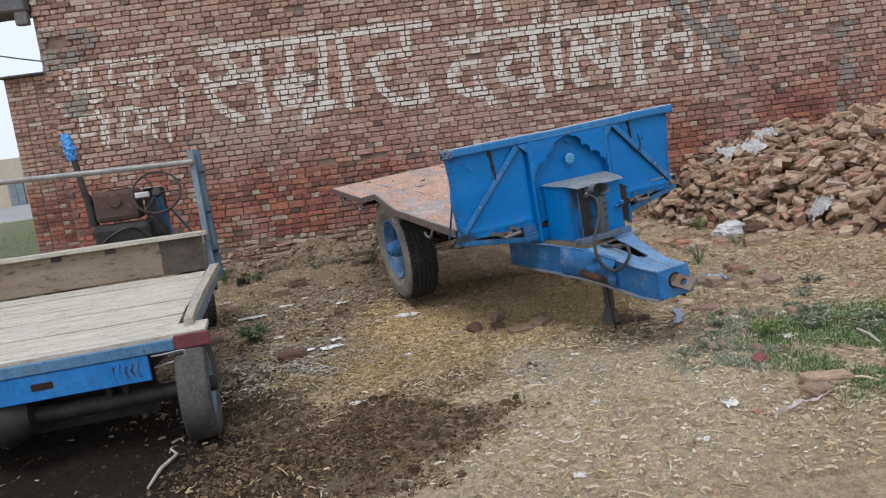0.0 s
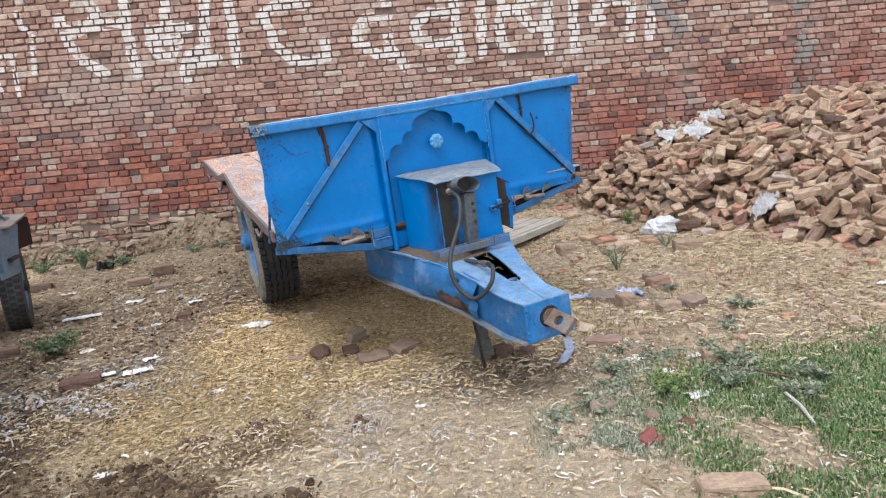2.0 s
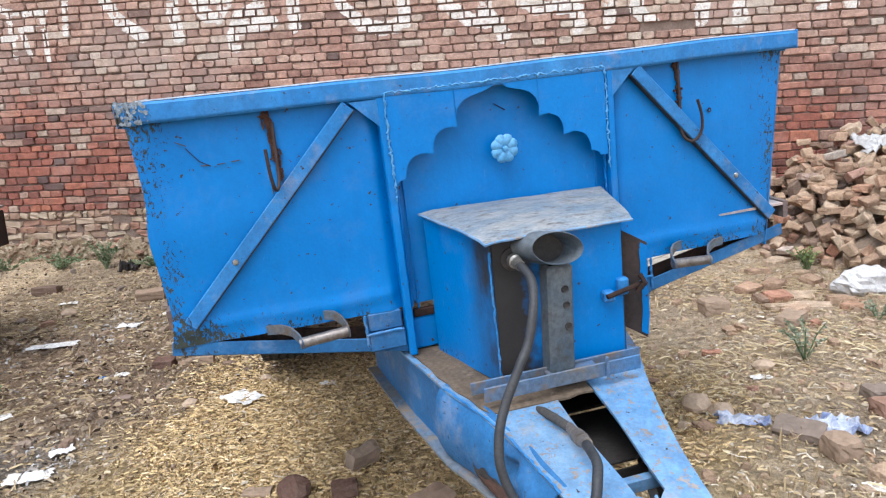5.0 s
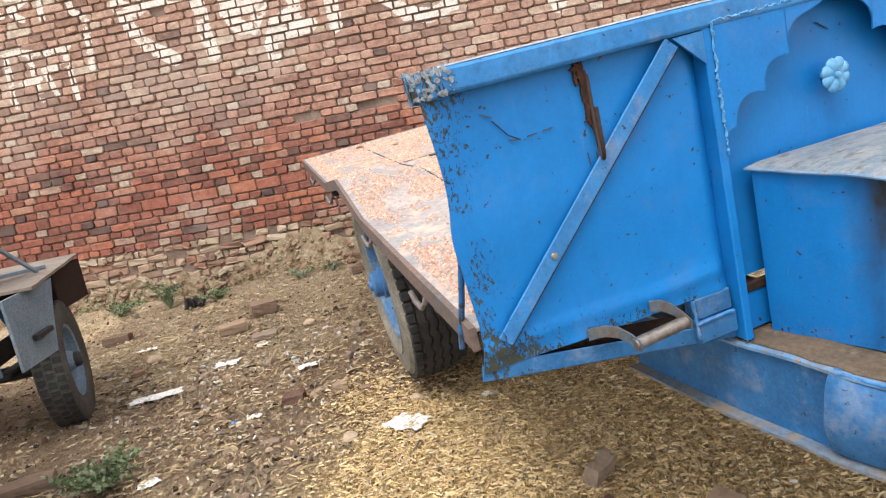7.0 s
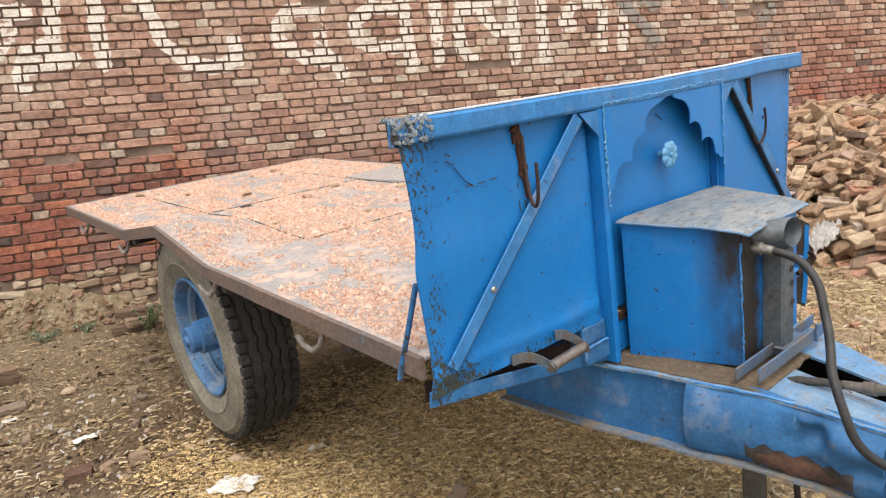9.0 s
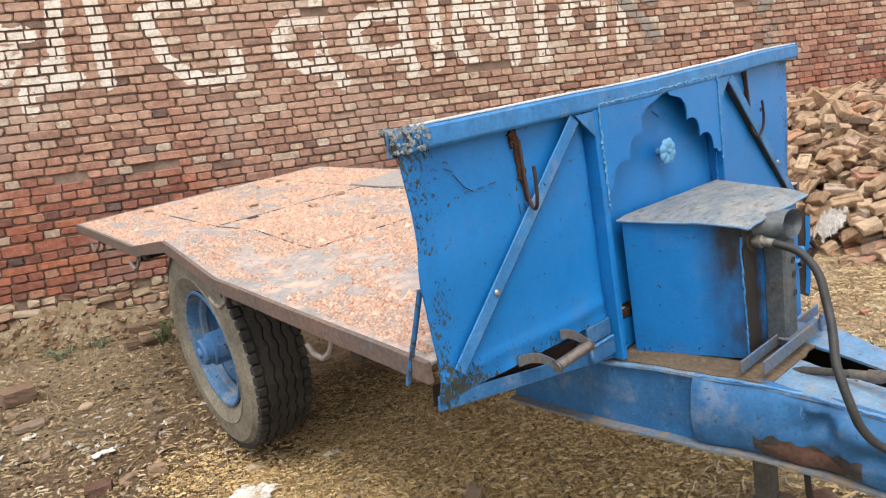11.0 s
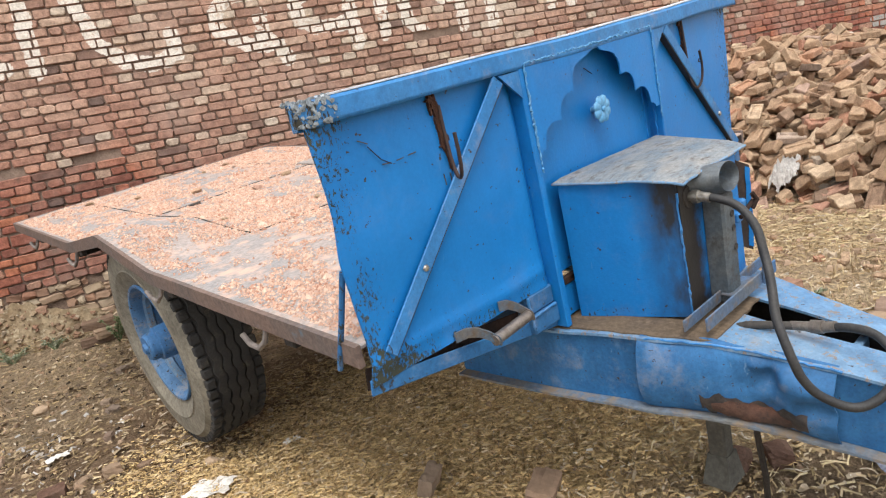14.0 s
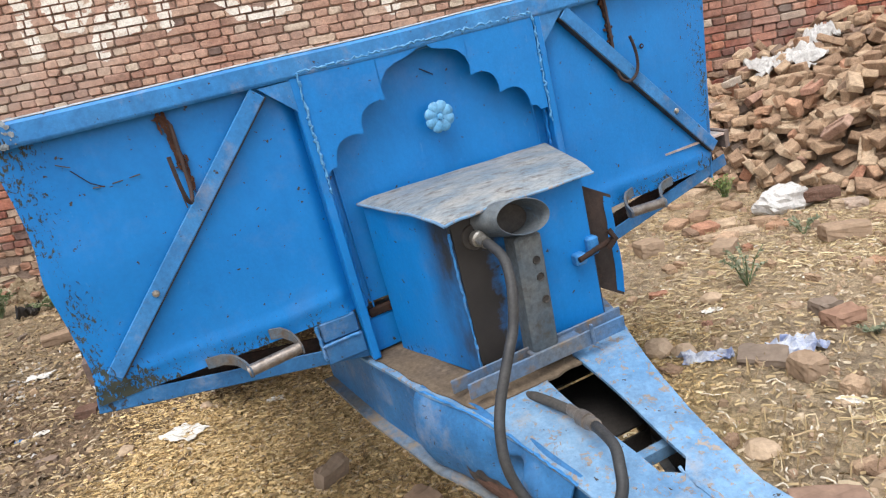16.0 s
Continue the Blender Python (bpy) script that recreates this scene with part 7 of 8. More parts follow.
# ---- weeds and grass ----
GREY_LEAF = tinted("grey_green_leaf", [(0.14, 0.165, 0.105), (0.20, 0.225, 0.15), (0.25, 0.265, 0.185), (0.30, 0.295, 0.215)], 0.85)
FRESH_LEAF = tinted("yellow_green_leaf", [(0.10, 0.155, 0.048), (0.145, 0.21, 0.066), (0.20, 0.25, 0.085), (0.26, 0.26, 0.115)], 0.8)


def weed(x, y, r, h, count, label, mat=LEAF_GREEN, leaf=0.035):
    vs, fs = [], []
    root = thing("weed", label, "weed", Matrix.Translation((x, y, ground_z(x, y))), "weeds in the yard")
    stems = Geo()
    for k in range(max(5, count // 26)):
        a, rr = rng.uniform(0, 6.28), r * rng.uniform(0.2, 1.0)
        tip = Vector((math.cos(a) * rr, math.sin(a) * rr, h * rng.uniform(0.5, 1.0)))
        pts = [Vector((0, 0, -0.01)), tip * 0.5 + Vector((0, 0, h * 0.15)), tip]
        stems.tube(pts, [0.004, 0.003, 0.0015], 5)
        for q in range(26):
            t = rng.uniform(0.2, 1.0)
            p = pts[1].lerp(pts[2], (t - 0.5) * 2) if t > 0.5 else pts[0].lerp(pts[1], t * 2)
            d = Vector((rng.normal(), rng.normal(), rng.uniform(-0.2, 0.9))).normalized()
            s = leaf * rng.uniform(0.5, 1.2)
            side = d.cross(Vector((rng.normal(), rng.normal(), rng.normal()))).normalized() * s * 0.32
            i = len(vs)
            vs += [tuple(p), tuple(p + d * s * 0.5 + side), tuple(p + d * s), tuple(p + d * s * 0.5 - side)]
            fs.append((i, i + 1, i + 2, i + 3))
    tagged(part("stalk", stems, LEAF_GREEN, root), kind="stuff")
    lv = fast("foliage", vs, fs, mat, "", "", "stuff", root)
    return root


for x, y, r, h, c in ((-0.66, 5.93, 0.19, 0.15, 1100), (-1.75, 8.80, 0.16, 0.26, 500), (-1.35, 8.88, 0.22, 0.10, 400), (-2.2, 8.8, 0.35, 0.12, 500), (-2.7, 8.8, 0.3, 0.16, 400), (0.10, 8.75, 0.14, 0.22, 260)):
    weed(x, y, r, h, c, "leafy dull green weed growing from the earth", LEAF_GREEN, 0.026)
for x, y, r, h, c in ((3.22, 6.40, 0.15, 0.20, 260), (3.80, 6.92, 0.14, 0.10, 220), (2.95, 4.17, 0.16, 0.10, 420), (2.50, 4.34, 0.10, 0.05, 160), (3.53, 5.14, 0.12, 0.06, 260), (3.04, 4.62, 0.10, 0.05, 160), (3.28, 4.80, 0.10, 0.05, 140), (3.34, 5.69, 0.08, 0.04, 90), (3.15, 3.95, 0.14, 0.08, 300), (3.07, 4.36, 0.15, 0.10, 420), (2.55, 4.50, 0.16, 0.06, 340), (2.38, 4.20, 0.16, 0.04, 300), (2.22, 4.12, 0.14, 0.03, 220), (2.80, 4.55, 0.14, 0.05, 260), (2.68, 4.72, 0.10, 0.04, 160), (3.30, 4.10, 0.16, 0.09, 340), (-0.62, 8.92, 0.16, 0.10, 300), (-0.35, 8.95, 0.14, 0.08, 240)):
    weed(x, y, r, h, c, "low grey-green weed in the dry earth", GREY_LEAF, 0.020)
for x, y, r, h, c in ((3.86, 7.95, 0.15, 0.20, 420), (2.68, 4.20, 0.15, 0.09, 620)):
    weed(x, y, r, h, c, "bushy yellow-green weed growing from the earth", FRESH_LEAF, 0.020)


def blades(name, label, n, where, mat, h0, h1):
    vs, fs = [], []
    made = 0
    while made < n:
        x, y, keep = where()
        if rng.random() > keep:
            continue
        made += 1
        z = ground_z(x, y)
        h, a, lean = rng.uniform(h0, h1), rng.uniform(0, 6.28), rng.uniform(0.1, 0.9)
        w = rng.uniform(0.0018, 0.0036)
        dx, dy = math.cos(a), math.sin(a)
        i = len(vs)
        vs += [(x - dy * w, y + dx * w, z - 0.005), (x + dy * w, y - dx * w, z - 0.005), (x + dx * h * lean * 0.4 + dy * w * 0.7, y + dy * h * lean * 0.4 - dx * w * 0.7, z + h * 0.6), (x + dx * h * lean * 0.4 - dy * w * 0.7, y + dy * h * lean * 0.4 + dx * w * 0.7, z + h * 0.6), (x + dx * h * lean, y + dy * h * lean, z + h * (1 - 0.3 * lean))]
        fs += [(i, i + 1, i + 2, i + 3), (i + 3, i + 2, i + 4)]
    return fast(name, vs, fs, mat, label, "grass")


def lawn():
    x, y = rng.uniform(2.1, 5.0), rng.uniform(3.1, 4.9)
    k = smooth01(2.46, 2.72, x - 0.22 * max(0.0, y - 4.0) + 0.10 * nz(x * 5, y * 5, 6)) * smooth01(5.0, 4.1, y + 0.3 * (3.2 - x)) * smooth01(-0.34, 0.16, nz(x * 1.9, y * 1.9, 4) + 0.45 * nz(x * 6, y * 6, 2) + 0.15 + 0.25 * smooth01(2.9, 3.6, x)) * smooth01(4.7, 4.2, y) * smooth01(3.05, 3.40, y + 0.25 * nz(x * 1.7, 3, 5)) * smooth01(4.9, 3.6, x + 0.6 * nz(x * 1.3, y * 1.3, 15))
    return x, y, k


blades("grass", "patch of short green grass mixed with dry stalks", 46000, lawn, GRASS, 0.010, 0.038)


def turf():
    x, y = rng.uniform(1.95, 2.75), rng.uniform(3.65, 4.7)
    return x, y, smooth01(0.36, 0.12, math.hypot(x - 2.38, (y - 4.0) * 0.9)) * smooth01(-0.3, 0.2, nz(x * 6, y * 6, 12)) + 0.5 * smooth01(0.25, 0.05, math.hypot(x - 2.6, y - 4.45))


blades("grey_grass", "thin grey-green grass dying off in the dry earth", 4200, turf, tinted("grey_blades", [(0.16, 0.19, 0.11), (0.24, 0.26, 0.17), (0.32, 0.32, 0.23), (0.42, 0.40, 0.30)]), 0.010, 0.034)


def verge():
    x, y = rng.uniform(-11, -4.6), rng.uniform(8, 20)
    return x, y, 0.8


blades("verge_grass", "rough green grass on the verge beyond the wall corner", 9000, verge, GRASS, 0.06, 0.2)


def tufts():
    x, y = rng.uniform(2.6, 5.5), rng.uniform(4.4, 7.4)
    return x, y, max(0.0, nz(x * 1.7, y * 1.7, 9) * 1.6 - 0.25)


blades("dry_grass", "sparse dry tufts in the bare earth", 800, tufts, STRAW, 0.02, 0.07)

# ---- straw, husks, grit ----
def bits(name, label, category, n, where, mat, l0, l1, w, curl=0.3):
    vs, fs = [], []
    made = 0
    while made < n:
        x, y, keep = where()
        if rng.random() > keep:
            continue
        made += 1
        a, l, ww = rng.uniform(0, 6.28), rng.uniform(l0, l1), w * rng.uniform(0.5, 1.3)
        z = ground_z(x, y) + 0.004 + 0.012 * rng.random()
        dx, dy, e = math.cos(a) * l / 2, math.sin(a) * l / 2, rng.uniform(-curl, curl) * l
        ux, uy = -math.sin(a) * ww / 2, math.cos(a) * ww / 2
        t = rng.uniform(-0.8, 0.8) * ww
        i = len(vs)
        vs += [(x - dx + ux, y - dy + uy, z + t), (x - dx - ux, y - dy - uy, z - t), (x - ux + uy, y - uy - ux, z - t + abs(e)), (x + ux + uy, y + uy - ux, z + t + abs(e)), (x + dx + ux, y + dy + uy, z + t), (x + dx - ux, y + dy - uy, z - t)]
        fs += [(i, i + 1, i + 2, i + 3), (i + 3, i + 2, i + 5, i + 4)]
    return fast(name, vs, fs, mat, label, category)


def dry(x, y):
    """How dry the earth counts: little straw on wet dung or the shade painted under the cart."""
    d = min(math.hypot((x - 0.42) / 0.72, (y - 3.68) / 0.60), math.hypot((x + 0.9) / 1.1, (y - 3.7) / 1.2)) + 0.5 * nz(x * 2.5, y * 2.5, 8) + 0.4 * nz(x * 7, y * 7, 3)
    return 0.02 + 0.98 * smooth01(0.7, 1.2, d)


def under_trailer():
    x, y = rng.uniform(-0.4, 2.9), rng.uniform(4.4, 7.8)
    d = math.hypot((x - 1.45) / 1.12, (y - 5.95) / 1.2)
    return x, y, smooth01(1.25, 0.7, d + 0.35 * nz(x * 2, y * 2, 3)) * (0.3 + 0.7 * smooth01(4.9, 5.7, y)) * (0.12 + 0.88 * smooth01(7.1, 6.3, y - 0.25 * x))


def open_yard():
    x, y = rng.uniform(-2.5, 4.8), rng.uniform(2.7, 8.8)
    k = 0.25 + 0.9 * max(0, nz(x * 1.1, y * 1.1, 14) + 0.3)
    return x, y, min(1, k) * dry(x, y)


def dry_places():
    x, y = rng.uniform(-3.0, 5.5), rng.uniform(2.7, 9.0)
    return x, y, dry(x, y)


bits("chaff", "yellow-brown husk chaff carpeting the earth under the trailer", "chaff", 74000, under_trailer, CHAFF, 0.008, 0.028, 0.0033, 0.07)
def gold():
    x, y = rng.uniform(-0.6, 1.9), rng.uniform(4.0, 6.2)
    d = math.hypot((x - 0.6) / 0.95, (y - 4.95) / 0.8) + 0.5 * nz(x * 2.3, y * 2.3, 7)
    return x, y, smooth01(1.2, 0.5, d) * dry(x, y)


def rubbish():
    x, y = rng.uniform(-1.4, 0.9), rng.uniform(4.7, 8.6)
    return x, y, smooth01(0.9, -0.1, x - 0.15 * (y - 5)) * smooth01(-0.25, 0.3, nz(x * 1.8, y * 1.8, 17))


def stony():
    x, y = rng.uniform(2.1, 5.2), rng.uniform(4.3, 8.2)
    return x, y, smooth01(-0.3, 0.3, nz(x * 1.4, y * 1.4, 23))


bits("trodden_chaff", "yellow husk chaff trodden into the earth beside the trailer", "chaff", 9000, gold, tinted("trodden_husk", [(0.16, 0.11, 0.06), (0.30, 0.215, 0.11), (0.44, 0.325, 0.165), (0.24, 0.17, 0.09), (0.55, 0.43, 0.25)]), 0.007, 0.026, 0.0034, 0.06)
bits("dead_leaves", "dark brown dead leaves and bark strewn near the cart", "litter", 1300, rubbish, tinted("dead_leaf", [(0.09, 0.065, 0.047), (0.16, 0.12, 0.085), (0.24, 0.185, 0.13), (0.12, 0.085, 0.06)]), 0.015, 0.06, 0.010, 0.25)
bits("straw", "short broken straw scattered over the earth", "straw", 36000, open_yard, STRAW, 0.010, 0.045, 0.0042, 0.10)
bits("straw_stalks", "longer dry straw stalks scattered over the earth", "straw", 1500, dry_places, STRAW, 0.05, 0.14, 0.0038, 0.12)


def strawy():
    x, y = rng.uniform(2.0, 5.2), rng.uniform(4.3, 7.4)
    return x, y, smooth01(-0.15, 0.35, nz(x * 1.3, y * 1.3, 31))


bits("pale_straw", "pale golden straw strewn between brick pieces", "straw", 3400, strawy, tinted("pale_stalk", [(0.34, 0.26, 0.14), (0.50, 0.40, 0.23), (0.62, 0.52, 0.33), (0.42, 0.32, 0.18)]), 0.02, 0.09, 0.0030, 0.16)
bits("husk_flakes", "pale husk and paper flakes scattered over the earth", "litter", 900, dry_places, tinted("pale_husk", [(0.42, 0.38, 0.31), (0.55, 0.51, 0.44), (0.34, 0.29, 0.22), (0.64, 0.61, 0.55)]), 0.008, 0.030, 0.0055, 0.3)


def grit(name, label, n, where, s0, s1, mat):
    vs, fs = [], []
    made = 0
    while made < n:
        x, y, keep = where()
        if rng.random() > keep:
            continue
        made += 1
        s = s0 + (s1 - s0) * rng.random() ** 3
        z = ground_z(x, y)
        a = rng.uniform(0, 6.28)
        k = len(vs)
        ring = [(x + math.cos(a + q * 1.2566) * s * rng.uniform(0.5, 1.5), y + math.sin(a + q * 1.2566) * s * rng.uniform(0.5, 1.5)) for q in range(5)]
        vs += [(p, r, z - 0.004) for p, r in ring] + [(x + (p - x) * 0.6, y + (r - y) * 0.6, z + s * rng.uniform(0.5, 0.9)) for p, r in ring]
        fs += [(k + q, k + (q + 1) % 5, k + 5 + (q + 1) % 5, k + 5 + q) for q in range(5)] + [tuple(k + 5 + q for q in range(5))]
    return fast(name, vs, fs, mat, label, "grit")


def muck():
    x, y = rng.uniform(-2.9, 0.9), rng.uniform(1.6, 8.9)
    return x, y, 0.35 + 0.65 * smooth01(4.5, 2.8, y) if y < 5 else 0.6


def patch_at(cx, cy, r):
    def where():
        x, y = rng.uniform(cx - r, cx + r), rng.uniform(cy - r, cy + r)
        d = math.hypot(x - cx, y - cy) / r
        return x, y, max(0.0, 1 - d) * smooth01(-0.3, 0.3, nz(x * 4, y * 4, 2))
    return where


def clear_of_dung():
    x, y = rng.uniform(-3.0, 5.5), rng.uniform(2.7, 9.0)
    return x, y, dry(x, y)


ASH = tinted("ash_flakes", [(0.34, 0.32, 0.30), (0.52, 0.50, 0.47), (0.24, 0.21, 0.18), (0.42, 0.38, 0.32)], 0.9)
bits("peel_curls", "dry curled peels and leaf scraps strewn over the earth", "litter", 5200, clear_of_dung, CURLS, 0.015, 0.055, 0.006, 0.18)
bits("ash_flakes", "grey and white ash flakes in a patch on the earth", "ash", 1300, patch_at(-0.15, 5.1, 0.75), ASH, 0.006, 0.032, 0.006, 0.4)
bits("bark_scraps", "pale twisted bark and leaf scraps on dark earth by the cart", "litter", 300, patch_at(-0.4, 4.8, 0.95), tinted("pale_bark", [(0.20, 0.155, 0.115), (0.30, 0.245, 0.185), (0.40, 0.345, 0.27), (0.24, 0.19, 0.14)]), 0.02, 0.09, 0.0060, 0.25)
bits("litter_scraps", "pale paper and ash scraps strewn near the cart", "litter", 260, patch_at(-0.6, 7.0, 1.0), ASH, 0.01, 0.045, 0.008, 0.4)
bits("feather_scraps", "pale scraps and fibres in a patch on the earth", "litter", 620, patch_at(1.62, 4.42, 0.55), ASH, 0.008, 0.040, 0.0030, 0.5)
grit("grit", "brown clods and grit strewn over the earth", 20000, dry_places, 0.003, 0.018, PEBBLE)
grit("stones", "broken stones and brick crumbs bedded in the earth", 800, stony, 0.008, 0.034, BAT_BROWN_JOINED)
grit("clods", "dark clods and crumbs of earth near the cart", 420, rubbish, 0.006, 0.028, PEBBLE)
# clods darkened too, to keep the painted shade under the cart deep
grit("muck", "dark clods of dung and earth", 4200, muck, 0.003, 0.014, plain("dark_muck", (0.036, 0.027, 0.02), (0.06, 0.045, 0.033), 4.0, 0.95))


def dung():
    x, y = rng.uniform(-0.9, 1.9), rng.uniform(2.7, 5.0)
    return x, y, max(0.0, 0.97 - dry(x, y)) * smooth01(-0.6, 0.0, x)


bits("dung_straw", "brown rotten straw trodden into the dung", "straw", 3600, dung, tinted("rotten_straw", [(0.07, 0.045, 0.025), (0.12, 0.08, 0.042), (0.20, 0.14, 0.075), (0.09, 0.06, 0.035)]), 0.010, 0.042, 0.0042, 0.25)
grit("dung_lumps", "broken dark brown lumps of dung", 520, dung, 0.010, 0.034, tinted("dung_lump", [(0.045, 0.029, 0.018), (0.075, 0.049, 0.03), (0.11, 0.075, 0.046), (0.055, 0.036, 0.023)], 0.95))
for cx_, cy_, n_ in ((0.67, 4.37, 60), (0.91, 4.46, 50), (1.39, 4.38, 34), (1.16, 4.53, 22), (0.95, 4.42, 24)):
    grit("dung_clump", "small dark brown clump of trodden dung", n_, patch_at(cx_, cy_, 0.10), 0.006, 0.022, DARK_BAT)


def fibres(name, label, n, where, mat):
    """Thin pale rootlets and stalks, each a bent ribbon on edge."""
    vs, fs = [], []
    made = 0
    while made < n:
        x, y, keep = where()
        if rng.random() > keep:
            continue
        made += 1
        a, turn, w = rng.uniform(0, 6.28), rng.normal(0, 0.55), rng.uniform(0.0012, 0.0026)
        stepsize = rng.uniform(0.010, 0.022)
        for q in range(7):
            z = ground_z(x, y) + 0.010 + 0.004 * math.sin(q * 1.3 + a)
            i = len(vs)
            vs += [(x - math.sin(a) * w, y + math.cos(a) * w, z), (x + math.sin(a) * w, y - math.cos(a) * w, z + 0.002)]
            if q:
                fs.append((i - 2, i - 1, i + 1, i))
            x, y, a = x + math.cos(a) * stepsize, y + math.sin(a) * stepsize, a + turn + rng.normal(0, 0.35)
    return fast(name, vs, fs, mat, label, "rootlets")


def trodden():
    x, y = rng.uniform(0.6, 4.4), rng.uniform(2.8, 6.8)
    return x, y, dry(x, y) * (1.0 if y < 5.2 else 0.5)


bits("pale_chips", "small pale chips of peel and husk trodden into the earth", "litter", 6500, trodden, tinted("pale_chip", [(0.36, 0.285, 0.19), (0.50, 0.415, 0.30), (0.60, 0.53, 0.42), (0.43, 0.335, 0.22), (0.68, 0.63, 0.54)]), 0.006, 0.024, 0.0045, 0.25)
fibres("rootlets", "thin curled pale rootlets and stalks strewn on the earth", 420, trodden, tinted("pale_root", [(0.38, 0.31, 0.22), (0.52, 0.45, 0.35), (0.62, 0.56, 0.46), (0.30, 0.235, 0.16)]))
grit("dung_crumbs", "crumbled dark brown dung on the earth", 6500, dung, 0.003, 0.013, tinted("dung", [(0.065, 0.040, 0.023), (0.105, 0.065, 0.036), (0.20, 0.132, 0.072), (0.08, 0.049, 0.028), (0.28, 0.195, 0.105)], 0.95))

# ---- the brick wall ----
X0, X1, TOPZ = -3.60, 13.5, 4.5
PITCH, LEN = 0.0655, 0.219
wall = single("wall_north", Geo().box((X0, WALL_Y + 0.018, -0.3), (X1, WALL_Y + 0.30, TOPZ), 0.0), MORTAR, "old red brick wall in English bond with painted lettering", "wall", kind="structure")
back = single("wall_return", Geo().box((-5.08, 10.79, -0.3), (-3.3, 11.0, 3.28), 0.0).box((-3.599, WALL_Y + 0.32, -0.3), (-3.4, 10.789, 3.9), 0.0), MORTAR, "lower brick wall set back behind the corner", "wall", kind="structure")
single("coping", Geo().box((-5.12, 10.70, 3.281), (-3.3, 11.05, 3.31), 0.008), CONCRETE, "thin cement coping on the lower wall", "coping", kind="structure")
# plain walls that close the building
single("wall_west", Geo().box((X0, WALL_Y + 0.301, -0.3), (X0 + 0.25, 16, TOPZ), 0.0), MORTAR, "plain side wall of the brick building", "wall", kind="structure")

courses = []
z = 2.031 + PITCH / 2
k = 0
while z < TOPZ - PITCH:
    courses.append((z, z + PITCH, "header" if k % 2 == 0 else "stretcher"))
    z += PITCH
    k += 1
z, k = 2.031 + PITCH / 2, 0
while z - PITCH > 0.96:
    courses.append((z - PITCH, z, "stretcher" if k % 2 == 0 else "header"))
    z -= PITCH
    k += 1
courses.append((z - 0.098, z, "tall"))
z -= 0.098
while z - PITCH > 0.585:
    courses.append((z - PITCH, z, "stretcher" if k % 2 else "header"))
    z -= PITCH
    k += 1
PLINTH_TOP = z

rng = np.random.default_rng(11)
bricks = []  # x0, x1, z0, z1, depth of the face
HOLES = [(3.167, 1.885, 0.13, 0.04), (0.28, 1.42, 0.07, 0.035), (1.72, 2.46, 0.06, 0.03), (6.05, 2.22, 0.06, 0.04), (2.05, 2.46, 0.0, 0.0), (-0.36, 1.47, 0.06, 0.03), (-3.42, 3.3, 0.05, 0.05), (5.0, 1.60, 0.05, 0.03)]
for ci, (z0, z1, kind) in enumerate(courses):
    pitch = LEN / 2 if kind == "header" else LEN
    x = X0 + (0.0 if kind == "header" else LEN / 4) + rng.uniform(-0.03, 0.0)
    wave = lambda xx: 0.006 * nz(xx * 0.5, z0 * 3, 1)  # noqa: E731
    while x < X1:
        p = pitch * rng.uniform(0.93, 1.07)
        if kind != "header" and rng.random() < 0.10:
            p *= 0.5
        a, b = max(x, X0 + 0.002), min(x + p, X1)
        x += p
        if b - a < 0.04:
            continue
        mx, mz = (a + b) / 2, (z0 + z1) / 2
        if any(abs(mx - hx) < hw + 0.05 and abs(mz - hz) < hh for hx, hz, hw, hh in HOLES) or rng.random() < 0.002:
            continue
        gap = 0.0022 + 0.0050 * rng.random() ** 1.6
        w = wave(mx) + rng.uniform(-0.003, 0.003)
        d = rng.uniform(-0.008, 0.004) - (0.012 if rng.random() < 0.03 else 0)
        bricks.append((a + gap, b - gap, z0 + gap + w, z1 - gap + w, WALL_Y + d))


def brick_shape(w, h, r):
    """Front and sides of one brick: worn, rounded corners, out of square."""
    j = lambda s: r.uniform(-s, s)  # noqa: E731
    a, b = w / 2, h / 2
    k = r.uniform(0.35, 1.25)
    c, d = min(0.013, w * 0.17) * k, min(0.011, h * 0.22) * k
    A = []
    for x, z_ in ((-a, -b + d), (-a + c, -b), (a - c, -b), (a, -b + d), (a, b - d), (a - c, b), (-a + c, b), (-a, b - d)):
        A.append((x + j(0.0048), 0.009, z_ + j(0.0038)))
    e = 0.0055
    F_ = [(x * (1 - 2 * e / w) + j(0.002), j(0.0022), z_ * (1 - 2 * e / h) + j(0.0018)) for x, _, z_ in A]
    B = [(x, 0.032, z_) for x, _, z_ in A]
    fs = [tuple(range(8))] + [(8 + i, 8 + (i + 1) % 8, (i + 1) % 8, i) for i in range(8)] + [(16 + i, 16 + (i + 1) % 8, 8 + (i + 1) % 8, 8 + i) for i in range(8)]
    return F_ + A + B, fs


near, rest = [], []
for b in bricks:
    (near if -1.2 < b[0] < 2.2 and 1.30 < b[2] < 1.92 else rest).append(b)
near, rest = near[:300], rest + near[300:]
vs, fs = [], []
for a, b, z0, z1, y in rest:
    v, f = brick_shape(b - a, z1 - z0, rng)
    k = len(vs)
    vs += [(p[0] + (a + b) / 2, p[1] + y, p[2] + (z0 + z1) / 2) for p in v]
    fs += [tuple(i + k for i in q) for q in f]
fast("brickwork", vs, fs, BRICK_JOINED, "", "", "stuff", wall)
shapes = {}
